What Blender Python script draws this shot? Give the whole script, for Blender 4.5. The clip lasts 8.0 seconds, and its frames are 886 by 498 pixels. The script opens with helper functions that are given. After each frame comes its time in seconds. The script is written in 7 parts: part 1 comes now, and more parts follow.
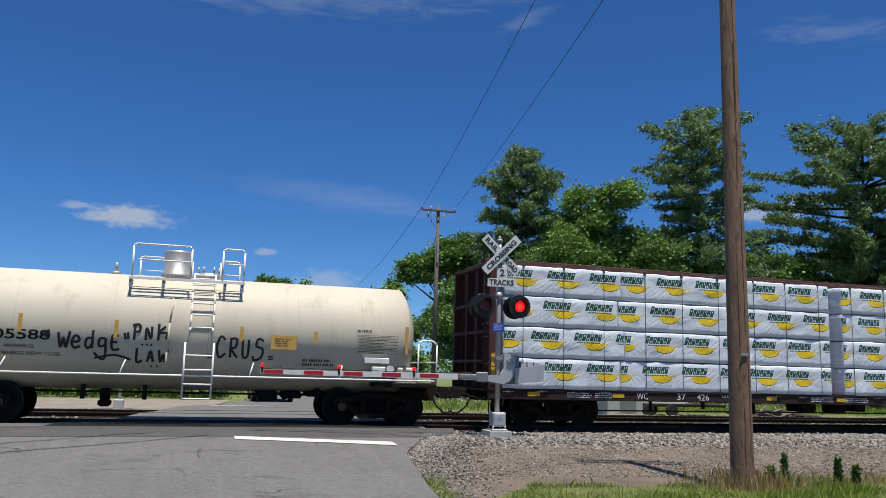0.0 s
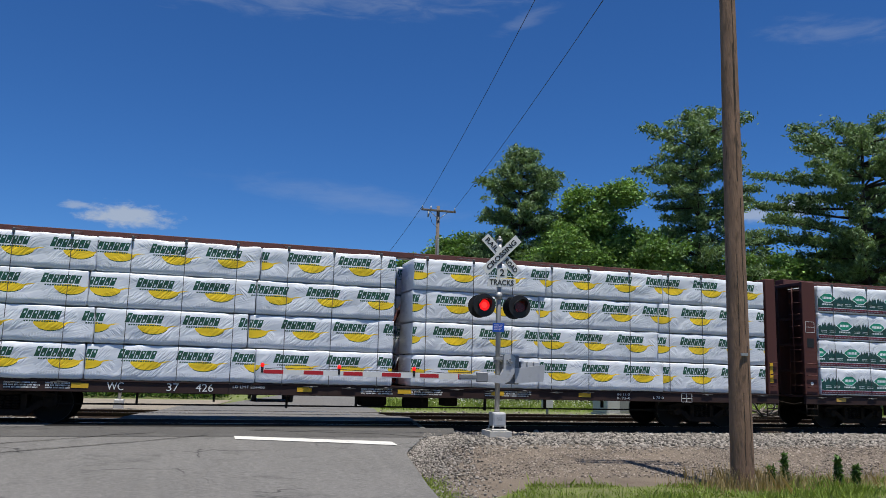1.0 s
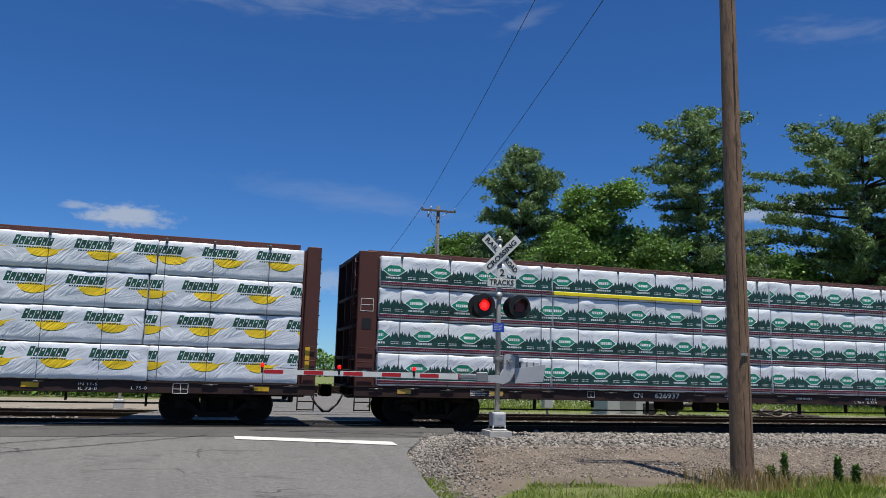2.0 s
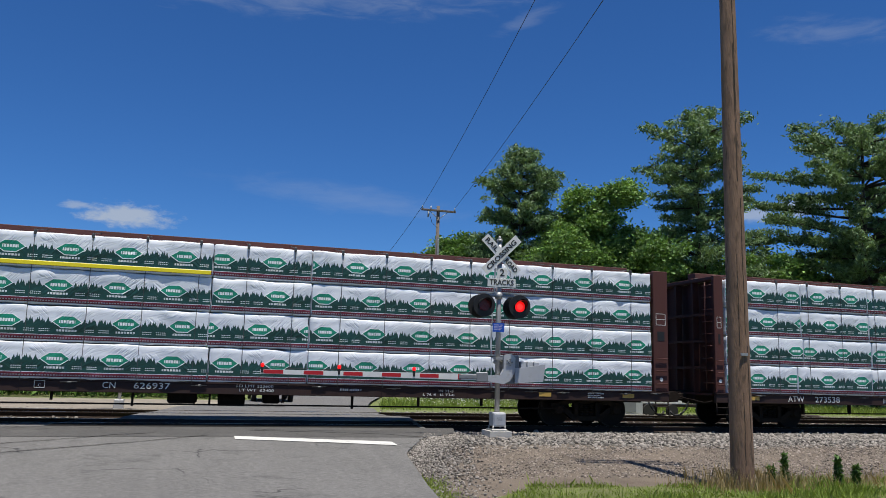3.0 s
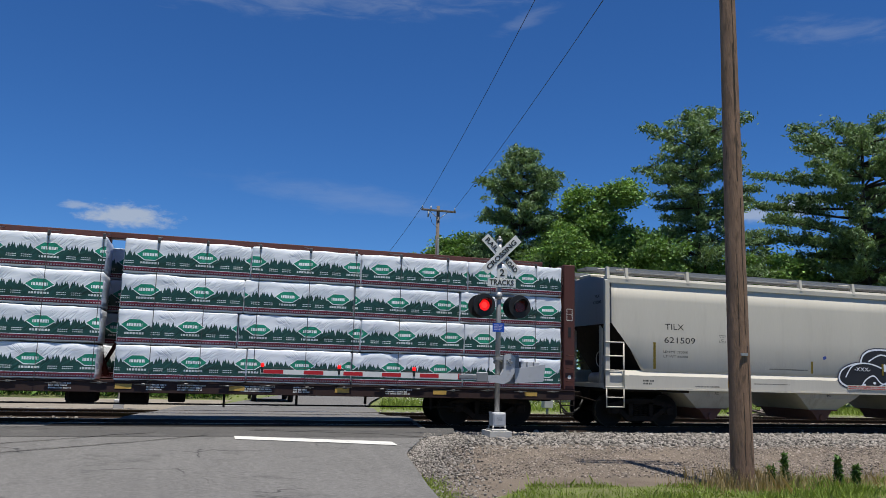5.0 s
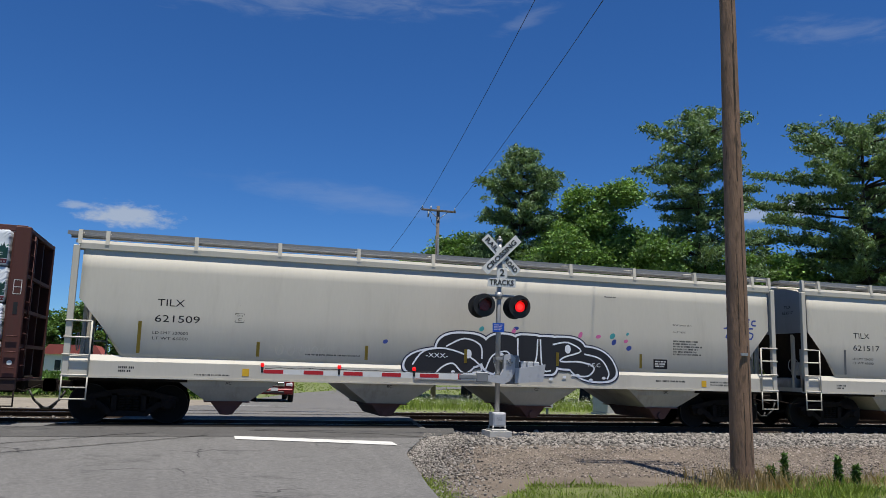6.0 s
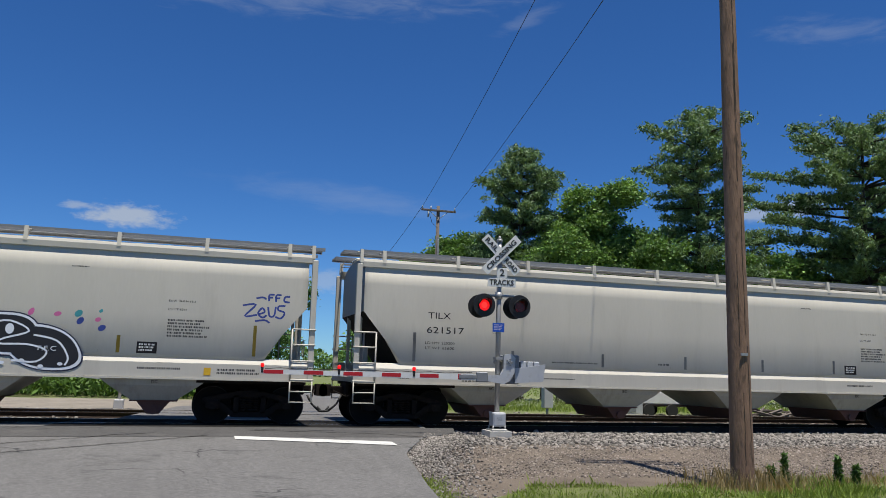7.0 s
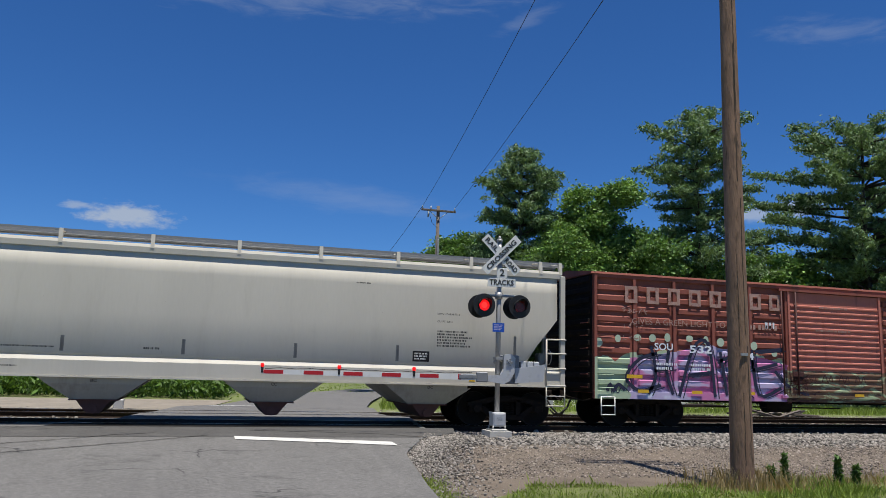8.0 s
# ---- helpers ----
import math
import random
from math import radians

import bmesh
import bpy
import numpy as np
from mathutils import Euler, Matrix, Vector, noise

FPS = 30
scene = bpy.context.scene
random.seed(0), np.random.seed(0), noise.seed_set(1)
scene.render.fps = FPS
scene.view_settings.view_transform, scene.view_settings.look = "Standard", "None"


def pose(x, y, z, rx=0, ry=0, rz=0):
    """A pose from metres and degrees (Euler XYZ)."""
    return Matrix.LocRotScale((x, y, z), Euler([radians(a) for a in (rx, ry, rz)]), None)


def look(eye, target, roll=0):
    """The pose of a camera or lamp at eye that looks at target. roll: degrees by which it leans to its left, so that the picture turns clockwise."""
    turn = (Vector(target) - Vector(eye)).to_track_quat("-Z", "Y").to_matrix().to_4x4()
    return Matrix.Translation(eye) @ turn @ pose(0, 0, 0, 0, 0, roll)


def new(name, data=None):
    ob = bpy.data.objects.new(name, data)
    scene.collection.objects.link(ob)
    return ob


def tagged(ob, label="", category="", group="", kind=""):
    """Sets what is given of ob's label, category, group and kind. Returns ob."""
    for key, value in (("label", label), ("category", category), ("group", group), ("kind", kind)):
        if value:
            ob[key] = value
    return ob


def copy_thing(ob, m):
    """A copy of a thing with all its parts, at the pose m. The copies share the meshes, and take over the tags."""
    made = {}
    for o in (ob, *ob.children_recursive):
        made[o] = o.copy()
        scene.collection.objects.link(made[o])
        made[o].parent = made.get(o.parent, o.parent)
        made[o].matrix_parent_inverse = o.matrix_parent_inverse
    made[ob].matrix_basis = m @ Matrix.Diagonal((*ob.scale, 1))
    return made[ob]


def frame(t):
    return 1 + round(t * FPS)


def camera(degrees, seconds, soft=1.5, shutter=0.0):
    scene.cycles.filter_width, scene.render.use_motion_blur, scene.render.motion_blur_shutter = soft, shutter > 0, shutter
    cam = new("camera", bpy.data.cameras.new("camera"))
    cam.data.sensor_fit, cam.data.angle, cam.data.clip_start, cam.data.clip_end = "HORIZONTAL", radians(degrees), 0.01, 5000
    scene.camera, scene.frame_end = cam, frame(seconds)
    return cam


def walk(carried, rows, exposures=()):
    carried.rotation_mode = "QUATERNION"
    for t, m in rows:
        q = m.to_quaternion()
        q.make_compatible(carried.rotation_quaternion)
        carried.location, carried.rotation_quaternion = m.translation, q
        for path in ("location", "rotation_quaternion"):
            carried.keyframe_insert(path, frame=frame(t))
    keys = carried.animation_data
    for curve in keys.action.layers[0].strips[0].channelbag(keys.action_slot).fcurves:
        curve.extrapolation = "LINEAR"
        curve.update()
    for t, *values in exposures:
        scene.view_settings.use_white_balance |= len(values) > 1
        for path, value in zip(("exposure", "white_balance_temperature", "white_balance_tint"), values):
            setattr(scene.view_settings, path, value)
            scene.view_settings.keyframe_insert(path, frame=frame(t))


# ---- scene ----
cam = camera(58.49, 8.0, soft=0.65)
EYE = Vector((0, 0, 1.432))
HEAD, TILT, ROLL = 0.2930, 0.1531, 1.56
AIM = EYE + Vector((math.sin(HEAD) * math.cos(TILT), math.cos(HEAD) * math.cos(TILT), math.sin(TILT))) * 20
walk(cam, [(0.0, look(EYE, AIM, ROLL)), (8.0, look(EYE, AIM, ROLL))], exposures=[(0.0, 0.42), (8.0, 0.42)])

SPEED = 13.795      # the train, metres a second towards -X
TRACK = 21.58       # centre line of the nearer track; z = 0 is the top of the rail
TRACK_FAR = 25.95

# ---- light ----
TO_SUN = Vector((0.033, -0.20, 0.979)).normalized()
world = bpy.data.worlds.new("daylight")
scene.world = world
world.use_nodes = True
wt = world.node_tree
wt.nodes.clear()


class Sock:
    """A value in a node tree, with arithmetic."""
    def __init__(self, tree, out):
        self.tree, self.out = tree, out

    def op(self, kind, *others):
        n = self.tree.nodes.new("ShaderNodeMath")
        n.operation = kind
        for slot, o in zip(n.inputs, (self, *others)):
            if isinstance(o, Sock):
                self.tree.links.new(o.out, slot)
            else:
                slot.default_value = o
        return Sock(self.tree, n.outputs[0])

    def __add__(self, o): return self.op("ADD", o)
    def __sub__(self, o): return self.op("SUBTRACT", o)
    def __mul__(self, o): return self.op("MULTIPLY", o)
    def __truediv__(self, o): return self.op("DIVIDE", o)
    def __lt__(self, o): return self.op("LESS_THAN", o)
    def __gt__(self, o): return self.op("GREATER_THAN", o)
    def __mod__(self, o): return self.op("FLOORED_MODULO", o)
    def absol(self): return self.op("ABSOLUTE")
    def low(self, o): return self.op("MINIMUM", o)
    def high(self, o): return self.op("MAXIMUM", o)
    def inv(self): return self.op("MULTIPLY", -1).op("ADD", 1)

    def step(self, a, b):
        n = self.tree.nodes.new("ShaderNodeMapRange")
        n.interpolation_type = "SMOOTHSTEP"
        self.tree.links.new(self.out, n.inputs[0])
        n.inputs[1].default_value, n.inputs[2].default_value = a, b
        return Sock(self.tree, n.outputs[0])


def tex_noise(tree, vector, scale, detail=4.0, rough=0.55, distortion=0.0):
    n = tree.nodes.new("ShaderNodeTexNoise")
    n.inputs["Scale"].default_value, n.inputs["Detail"].default_value = scale, detail
    n.inputs["Roughness"].default_value, n.inputs["Distortion"].default_value = rough, distortion
    if vector is not None:
        tree.links.new(vector, n.inputs["Vector"])
    return Sock(tree, n.outputs[0])


def stretched(tree, vector, sx, sy, sz):
    n = tree.nodes.new("ShaderNodeMapping")
    n.inputs["Scale"].default_value = (sx, sy, sz)
    tree.links.new(vector, n.inputs["Vector"])
    return n.outputs[0]


def mixed(tree, fac, a, b):
    n = tree.nodes.new("ShaderNodeMix")
    n.data_type = "RGBA"
    for slot, v in ((n.inputs[0], fac), (n.inputs[6], a), (n.inputs[7], b)):
        if isinstance(v, Sock):
            tree.links.new(v.out, slot)
        elif isinstance(v, bpy.types.NodeSocket):
            tree.links.new(v, slot)
        elif isinstance(v, (int, float)):
            slot.default_value = v
        else:
            slot.default_value = (*v[:3], 1)
    return n.outputs[2]


def sky_clouds():
    sky = wt.nodes.new("ShaderNodeTexSky")
    sky.sky_type, sky.sun_disc = "NISHITA", False
    sky.sun_elevation = math.asin(TO_SUN.z)
    sky.sun_rotation = math.atan2(TO_SUN.x, TO_SUN.y)
    sky.altitude, sky.air_density, sky.dust_density, sky.ozone_density = 300, 0.80, 0.0, 4.5
    co = wt.nodes.new("ShaderNodeTexCoord").outputs["Generated"]
    sep = wt.nodes.new("ShaderNodeSeparateXYZ")
    wt.links.new(co, sep.inputs[0])
    dx, dy, dz = (Sock(wt, o) for o in sep.outputs)
    az = dx.op("ARCTAN2", dy)          # 0 at +Y, towards +X
    el = dz.op("ARCSINE")
    fine = tex_noise(wt, stretched(wt, co, 9, 9, 40), 2.2, 8, 0.62, 0.5)
    puff = tex_noise(wt, stretched(wt, co, 30, 30, 70), 1.6, 6, 0.6, 0.2)
    wide = tex_noise(wt, stretched(wt, co, 1.6, 1.6, 5), 1.5, 3)

    def patch(a, e, wa, we, ragged, source, gain, slope=0.0, soft=0.75):
        u = (az - a) / wa
        w = (el - e - (az - a) * slope) / we
        d = (u * u + w * w).op("SQRT") + (source - 0.5) * ragged
        return d.inv().step(0.0, soft) * gain
    # unseen thin cloud overhead, continuing the top wisps; added to brighten shaded sides
    cover = fine.step(0.48, 0.74) * wide.step(0.40, 0.66) * 0.6 * el.step(0.44, 0.75)
    for args in ((-0.096, 0.171, 0.062, 0.017, 1.7, puff, 0.75),
                 (-0.15, 0.178, 0.02, 0.008, 1.6, puff, 0.5),
                 (0.07, 0.140, 0.016, 0.006, 1.6, puff, 0.5),
                 (0.725, 0.200, 0.030, 0.015, 1.5, puff, 0.65),
                 (0.672, 0.193, 0.028, 0.012, 1.3, puff, 0.6),
                 (0.15, 0.108, 0.05, 0.018, 1.5, puff, 0.4),
                 (0.17, 0.212, 0.19, 0.024, 1.2, fine, 0.15, -0.10, 1.1),
                 (0.06, 0.450, 0.42, 0.030, 1.9, fine, 0.24, 0.03, 1.3),
                 (0.40, 0.437, 0.055, 0.012, 2.0, fine, 0.15, 0.35, 1.2),
                 (0.76, 0.392, 0.095, 0.018, 2.0, fine, 0.17, -0.15, 1.2)):
        cover = cover.high(patch(*args))
    haze = el.step(0.22, -0.02) * 0.06
    deep = wt.nodes.new("ShaderNodeHueSaturation")
    deep.inputs["Saturation"].default_value = 1.12
    wt.links.new(sky.outputs[0], deep.inputs["Color"])
    cool = wt.nodes.new("ShaderNodeVectorMath")
    cool.operation = "MULTIPLY"
    cool.inputs[1].default_value = (0.585, 0.94, 1.30)
    wt.links.new(deep.outputs[0], cool.inputs[0])
    tint = mixed(wt, cover.high(haze), cool.outputs[0], (5.6, 6.2, 7.0))
    bg = wt.nodes.new("ShaderNodeBackground")
    bg.inputs["Strength"].default_value = SKY
    wt.links.new(tint, bg.inputs["Color"])
    wt.links.new(bg.outputs[0], wt.nodes.new("ShaderNodeOutputWorld").inputs[0])


SKY = 0.0615
sky_clouds()
sun = new("sun", bpy.data.lights.new("sun", "SUN"))
sun.data.energy, sun.data.angle, sun.data.color = 5.0, radians(0.55), (1.0, 0.95, 0.865)
sun.matrix_world = look(TO_SUN * 60, (0, 0, 0))

# ---- materials ----


def mat(name, color, rough=0.7, metal=0.0, var=0.18, scale=3.0, bump=0.15, fine=40.0, dirt=None, dirt_amount=0.35,
        island=0.0, each=0.0, streak=False, spec=0.4, glow=None):
    m = bpy.data.materials.new(name)
    m.use_nodes = True
    t = m.node_tree
    b = t.nodes["Principled BSDF"]
    co = t.nodes.new("ShaderNodeTexCoord").outputs["Object"]
    vec = stretched(t, co, 1, 1, 0.18) if streak else co
    big, small = tex_noise(t, vec, scale, 5), tex_noise(t, vec, fine, 3)
    k = (big - 0.5) * (2 * var) + (small - 0.5) * var + 1
    if island:
        k = k + (Sock(t, t.nodes.new("ShaderNodeNewGeometry").outputs["Random Per Island"]) - 0.5) * island
    if each:
        k = k + (Sock(t, t.nodes.new("ShaderNodeObjectInfo").outputs["Random"]) - 0.5) * each
    vm = t.nodes.new("ShaderNodeVectorMath")
    vm.operation = "SCALE"
    vm.inputs[0].default_value = color[:3]
    t.links.new(k.out, vm.inputs["Scale"])
    out = vm.outputs[0]
    if dirt:
        out = mixed(t, tex_noise(t, vec, scale * 1.7, 6, 0.65).step(0.52, 0.72) * dirt_amount, out, dirt)
    t.links.new(out, b.inputs["Base Color"])
    r = (small - 0.5) * 0.2 + rough
    t.links.new(r.out, b.inputs["Roughness"])
    b.inputs["Metallic"].default_value, b.inputs["Specular IOR Level"].default_value = metal, spec
    if bump:
        bn = t.nodes.new("ShaderNodeBump")
        bn.inputs["Strength"].default_value, bn.inputs["Distance"].default_value = bump, 0.03
        t.links.new((small * 0.4 + big).out, bn.inputs["Height"])
        t.links.new(bn.outputs[0], b.inputs["Normal"])
    if glow:
        b.inputs["Emission Color"].default_value = (*glow[:3], 1)
        b.inputs["Emission Strength"].default_value = glow[3]
    return m


def leafy(name, color, var=0.5):
    m = mat(name, color, 0.55, 0, 0.25, 0.6, 0, 8, island=var, spec=0.3)
    t = m.node_tree
    b = t.nodes["Principled BSDF"]
    tr = t.nodes.new("ShaderNodeBsdfTranslucent")
    tr.inputs[0].default_value = (color[0] * 1.5, color[1] * 1.5, color[2] * 0.8, 1)
    mx = t.nodes.new("ShaderNodeMixShader")
    mx.inputs[0].default_value = 0.22
    t.links.new(b.outputs[0], mx.inputs[1])
    t.links.new(tr.outputs[0], mx.inputs[2])
    t.links.new(mx.outputs[0], t.nodes["Material Output"].inputs[0])
    return m


def sprayed_boxcar(*args, **more):
    """Boxcar red with a pastel piece sprayed along the lower side, over ribs and posts alike."""
    m = mat(*args, **more)
    t = m.node_tree
    b = t.nodes["Principled BSDF"]
    out = b.inputs["Base Color"].links[0].from_socket
    co = t.nodes.new("ShaderNodeTexCoord").outputs["Object"]
    sp = t.nodes.new("ShaderNodeSeparateXYZ")
    t.links.new(co, sp.inputs[0])
    x, y, z = (Sock(t, o) for o in sp.outputs)
    flat = stretched(t, co, 1, 0, 1)
    rag = tex_noise(t, flat, 1.7, 3)
    wear = tex_noise(t, co, 9, 5, 0.7)
    w = z + (rag - 0.5) * 0.30
    side = y < -1.4
    solid = side * (wear.step(0.62, 0.80) * 0.7).inv()
    scallop = (x * 3.1 + rag * 2.0).op("SINE").absol() * 0.20
    mint = (w < ((x - 3.6).absol() * -0.11 + 2.16 + scallop)) * (x > 0.02) * (x < 6.35)
    out = mixed(t, mint * solid, out, (0.37, 0.46, 0.31))
    letters = (w < ((x - 3.7).absol() * -0.19 + 2.40)) * ((x + (rag - 0.5) * 0.6) > 1.08) * ((x + (rag - 0.5) * 0.5) < 6.45)
    out = mixed(t, letters * solid, out, (0.44, 0.38, 0.55))
    cloud = tex_noise(t, stretched(t, flat, 0.75, 1, 1.5), 1.25, 3, 0.5, 0.4)
    out = mixed(t, letters * solid * cloud.step(0.46, 0.56), out, (0.50, 0.17, 0.34))
    out = mixed(t, letters * solid * cloud.step(0.38, 0.30), out, (0.58, 0.62, 0.72))
    door = (w < 1.74) * (x > 6.40)
    smear = tex_noise(t, stretched(t, flat, 0.9, 1, 2.6), 1.6, 5, 0.65, 0.6)
    out = mixed(t, door * side * 0.72, out, (0.075, 0.075, 0.038))
    out = mixed(t, door * solid * smear.step(0.50, 0.60) * 0.8, out, (0.34, 0.44, 0.26))
    out = mixed(t, door * solid * smear.step(0.42, 0.36) * (x < 7.6) * 0.9, out, (0.060, 0.018, 0.022))
    t.links.new(out, b.inputs["Base Color"])
    return m


def wrap_base(name, rough=0.38):
    m = bpy.data.materials.new(name)
    m.use_nodes = True
    t = m.node_tree
    b = t.nodes["Principled BSDF"]
    b.inputs["Roughness"].default_value = rough
    tc = t.nodes.new("ShaderNodeTexCoord")
    co = tc.outputs["Object"]
    sp = t.nodes.new("ShaderNodeSeparateXYZ")
    t.links.new(co, sp.inputs[0])
    x, y, z = (Sock(t, o) for o in sp.outputs)
    sn = t.nodes.new("ShaderNodeSeparateXYZ")
    t.links.new(tc.outputs["Normal"], sn.inputs[0])
    side = Sock(t, sn.outputs[1]).absol() > 0.6
    rnd = Sock(t, t.nodes.new("ShaderNodeObjectInfo").outputs["Random"])
    # sharp drawn folds in two slants, gathered in patches, over a slack surface
    def folds(slant, squeeze, scale):
        d = t.nodes.new("ShaderNodeMapping")
        d.inputs["Scale"].default_value = (1, 1, squeeze)
        r = t.nodes.new("ShaderNodeMapping")
        r.inputs["Rotation"].default_value = (0, slant, 0)
        t.links.new(co, r.inputs["Vector"])
        t.links.new(r.outputs[0], d.inputs["Vector"])
        return (tex_noise(t, d.outputs[0], scale, 2, 0.5, 0.5) - 0.5).absol().step(0.0, 0.10)
    patch = tex_noise(t, co, 1.1, 2)
    slack = tex_noise(t, co, 1.6, 2, 0.5, 0.6)
    height = folds(0.85, 9, 1.2) * patch.step(0.50, 0.62) * 0.9 + folds(-0.75, 9, 1.1) * patch.step(0.46, 0.34) * 0.9 + folds(0.30, 8, 0.9) * 0.10 + slack * 1.0
    bn = t.nodes.new("ShaderNodeBump")
    bn.inputs["Strength"].default_value, bn.inputs["Distance"].default_value = 0.33, 0.045
    t.links.new(height.out, bn.inputs["Height"])
    t.links.new(bn.outputs[0], b.inputs["Normal"])
    grime = tex_noise(t, co, 1.3, 5, 0.6)
    white = mixed(t, grime.step(0.5, 0.8) * 0.35, (0.65, 0.68, 0.725), (0.50, 0.52, 0.55))
    return m, t, b, x, z, side, rnd, white


def wrap_yellow():
    m, t, b, x, z, side, rnd, col = wrap_base("wrap_with_yellow_print")
    P = 1.29
    u = (x + rnd * 0.9) % P
    # yellow bowl whose rim runs out into a thin swoosh, edged dark below
    drop = ((((u - 0.66) / 0.36).op("POWER", 2)).inv()).high(0.0).op("SQRT")
    rim = z - 0.45 - ((u - 0.40) * 7.0).op("SINE") * 0.030
    bowl = (rim < 0) * (z > drop * -0.215 + 0.465) * (u > 0.31) * (u < 1.0)
    curve = (u - 0.92) * (u - 0.92) * -1.1 + (u - 0.92) * 0.55 + 0.385
    tail = ((z - curve).absol() < (u - 1.24) * -0.085) * (u > 0.88) * (u < 1.22)
    shade = ((z - (drop * -0.215 + 0.455)).absol() < 0.010) * (u > 0.42) * (u < 0.98)
    col = mixed(t, bowl.high(tail) * side, col, (0.82, 0.56, 0.015))
    us = u - (z - 0.5) * 0.30 - 0.02
    n = us / 0.118
    lu = n % 1.0
    inside = (us > 0) * (us < 0.826)
    tall = (us < 0.118) * 0.030
    band = (z > 0.50) * ((z - tall) < 0.695)
    odd = (n % 2.0) > 1.0
    slot = ((lu - 0.46).absol() < 0.13) * (((z - 0.645).absol() < 0.024) * odd.inv()).high(((z - 0.555).absol() < 0.028) * odd)
    text = inside * band * (lu < 0.88) * slot.inv()
    small = (us > 0.10) * (us < 0.82) * ((z - 0.452).absol() < 0.017) * (((us * 19) % 1.0) < 0.74)
    col = mixed(t, text.high(small).high(shade) * side, col, (0.010, 0.070, 0.038))
    print_ = (u > 0.1) * (u < 1.0) * ((z - 0.14).absol() < 0.05) * (((z * 38) % 1.0) < 0.4) * (((u * 17) % 1.0) < 0.7)
    col = mixed(t, print_ * side * 0.45, col, (0.3, 0.3, 0.3))
    t.links.new(col, b.inputs["Base Color"])
    return m


def wrap_green():
    m, t, b, x, z, side, rnd, col = wrap_base("wrap_with_green_print")
    P = 1.26
    xx = x + rnd * 0.9
    u = xx % P
    tri = (((xx * 9.1) % 1.0) - 0.5).absol() * 2
    tri2 = (((xx * 15.7 + 0.3) % 1.0) - 0.5).absol() * 2
    tri3 = (((xx * 5.3 + 0.6) % 1.0) - 0.5).absol() * 2
    away = (u - P / 2).absol().step(0.20, 0.42)
    top = (tri.inv() * 0.17).high(tri2.inv() * 0.12).high(tri3.op("POWER", 0.5).inv() * 0.22) * (away * 0.75 + 0.25) + 0.37
    trees = (z > 0.158) * ((z - top) < 0)
    col = mixed(t, trees * side, col, (0.008, 0.050, 0.040))
    du, dv = (u - P / 2).absol(), (z - 0.455).absol()
    shape = du / 0.30 + dv / 0.21
    halo = (shape < 1.10) * (dv < 0.145)
    gem = (shape < 1.0) * (dv < 0.125)
    bar = (du < 0.17) * (dv < 0.036) * ((((u - 0.44) / 0.058) % 1.0) < 0.76)
    col = mixed(t, halo * side, col, (0.80, 0.82, 0.82))
    col = mixed(t, gem * side, col, (0.008, 0.23, 0.14))
    col = mixed(t, bar * side, col, (0.80, 0.82, 0.82))
    words = (du < 0.21) * ((z - 0.255).absol() < 0.024) * (((u * 15) % 1.0) < 0.75)
    words2 = (du > 0.36) * (du < 0.58) * ((z - 0.262).absol() < 0.045) * (((z * 22) % 1.0) < 0.42) * (((u * 23) % 1.0) < 0.74)
    col = mixed(t, words.high(words2) * side * 0.8, col, (0.75, 0.77, 0.77))
    red = ((z - 0.095).absol() < 0.050) * (((((xx * 17) % 1.0) < 0.6) * ((z - 0.085).absol() < 0.014)) * 0.55).inv()
    col = mixed(t, red * side, col, (0.15, 0.014, 0.032))
    t.links.new(col, b.inputs["Base Color"])
    return m


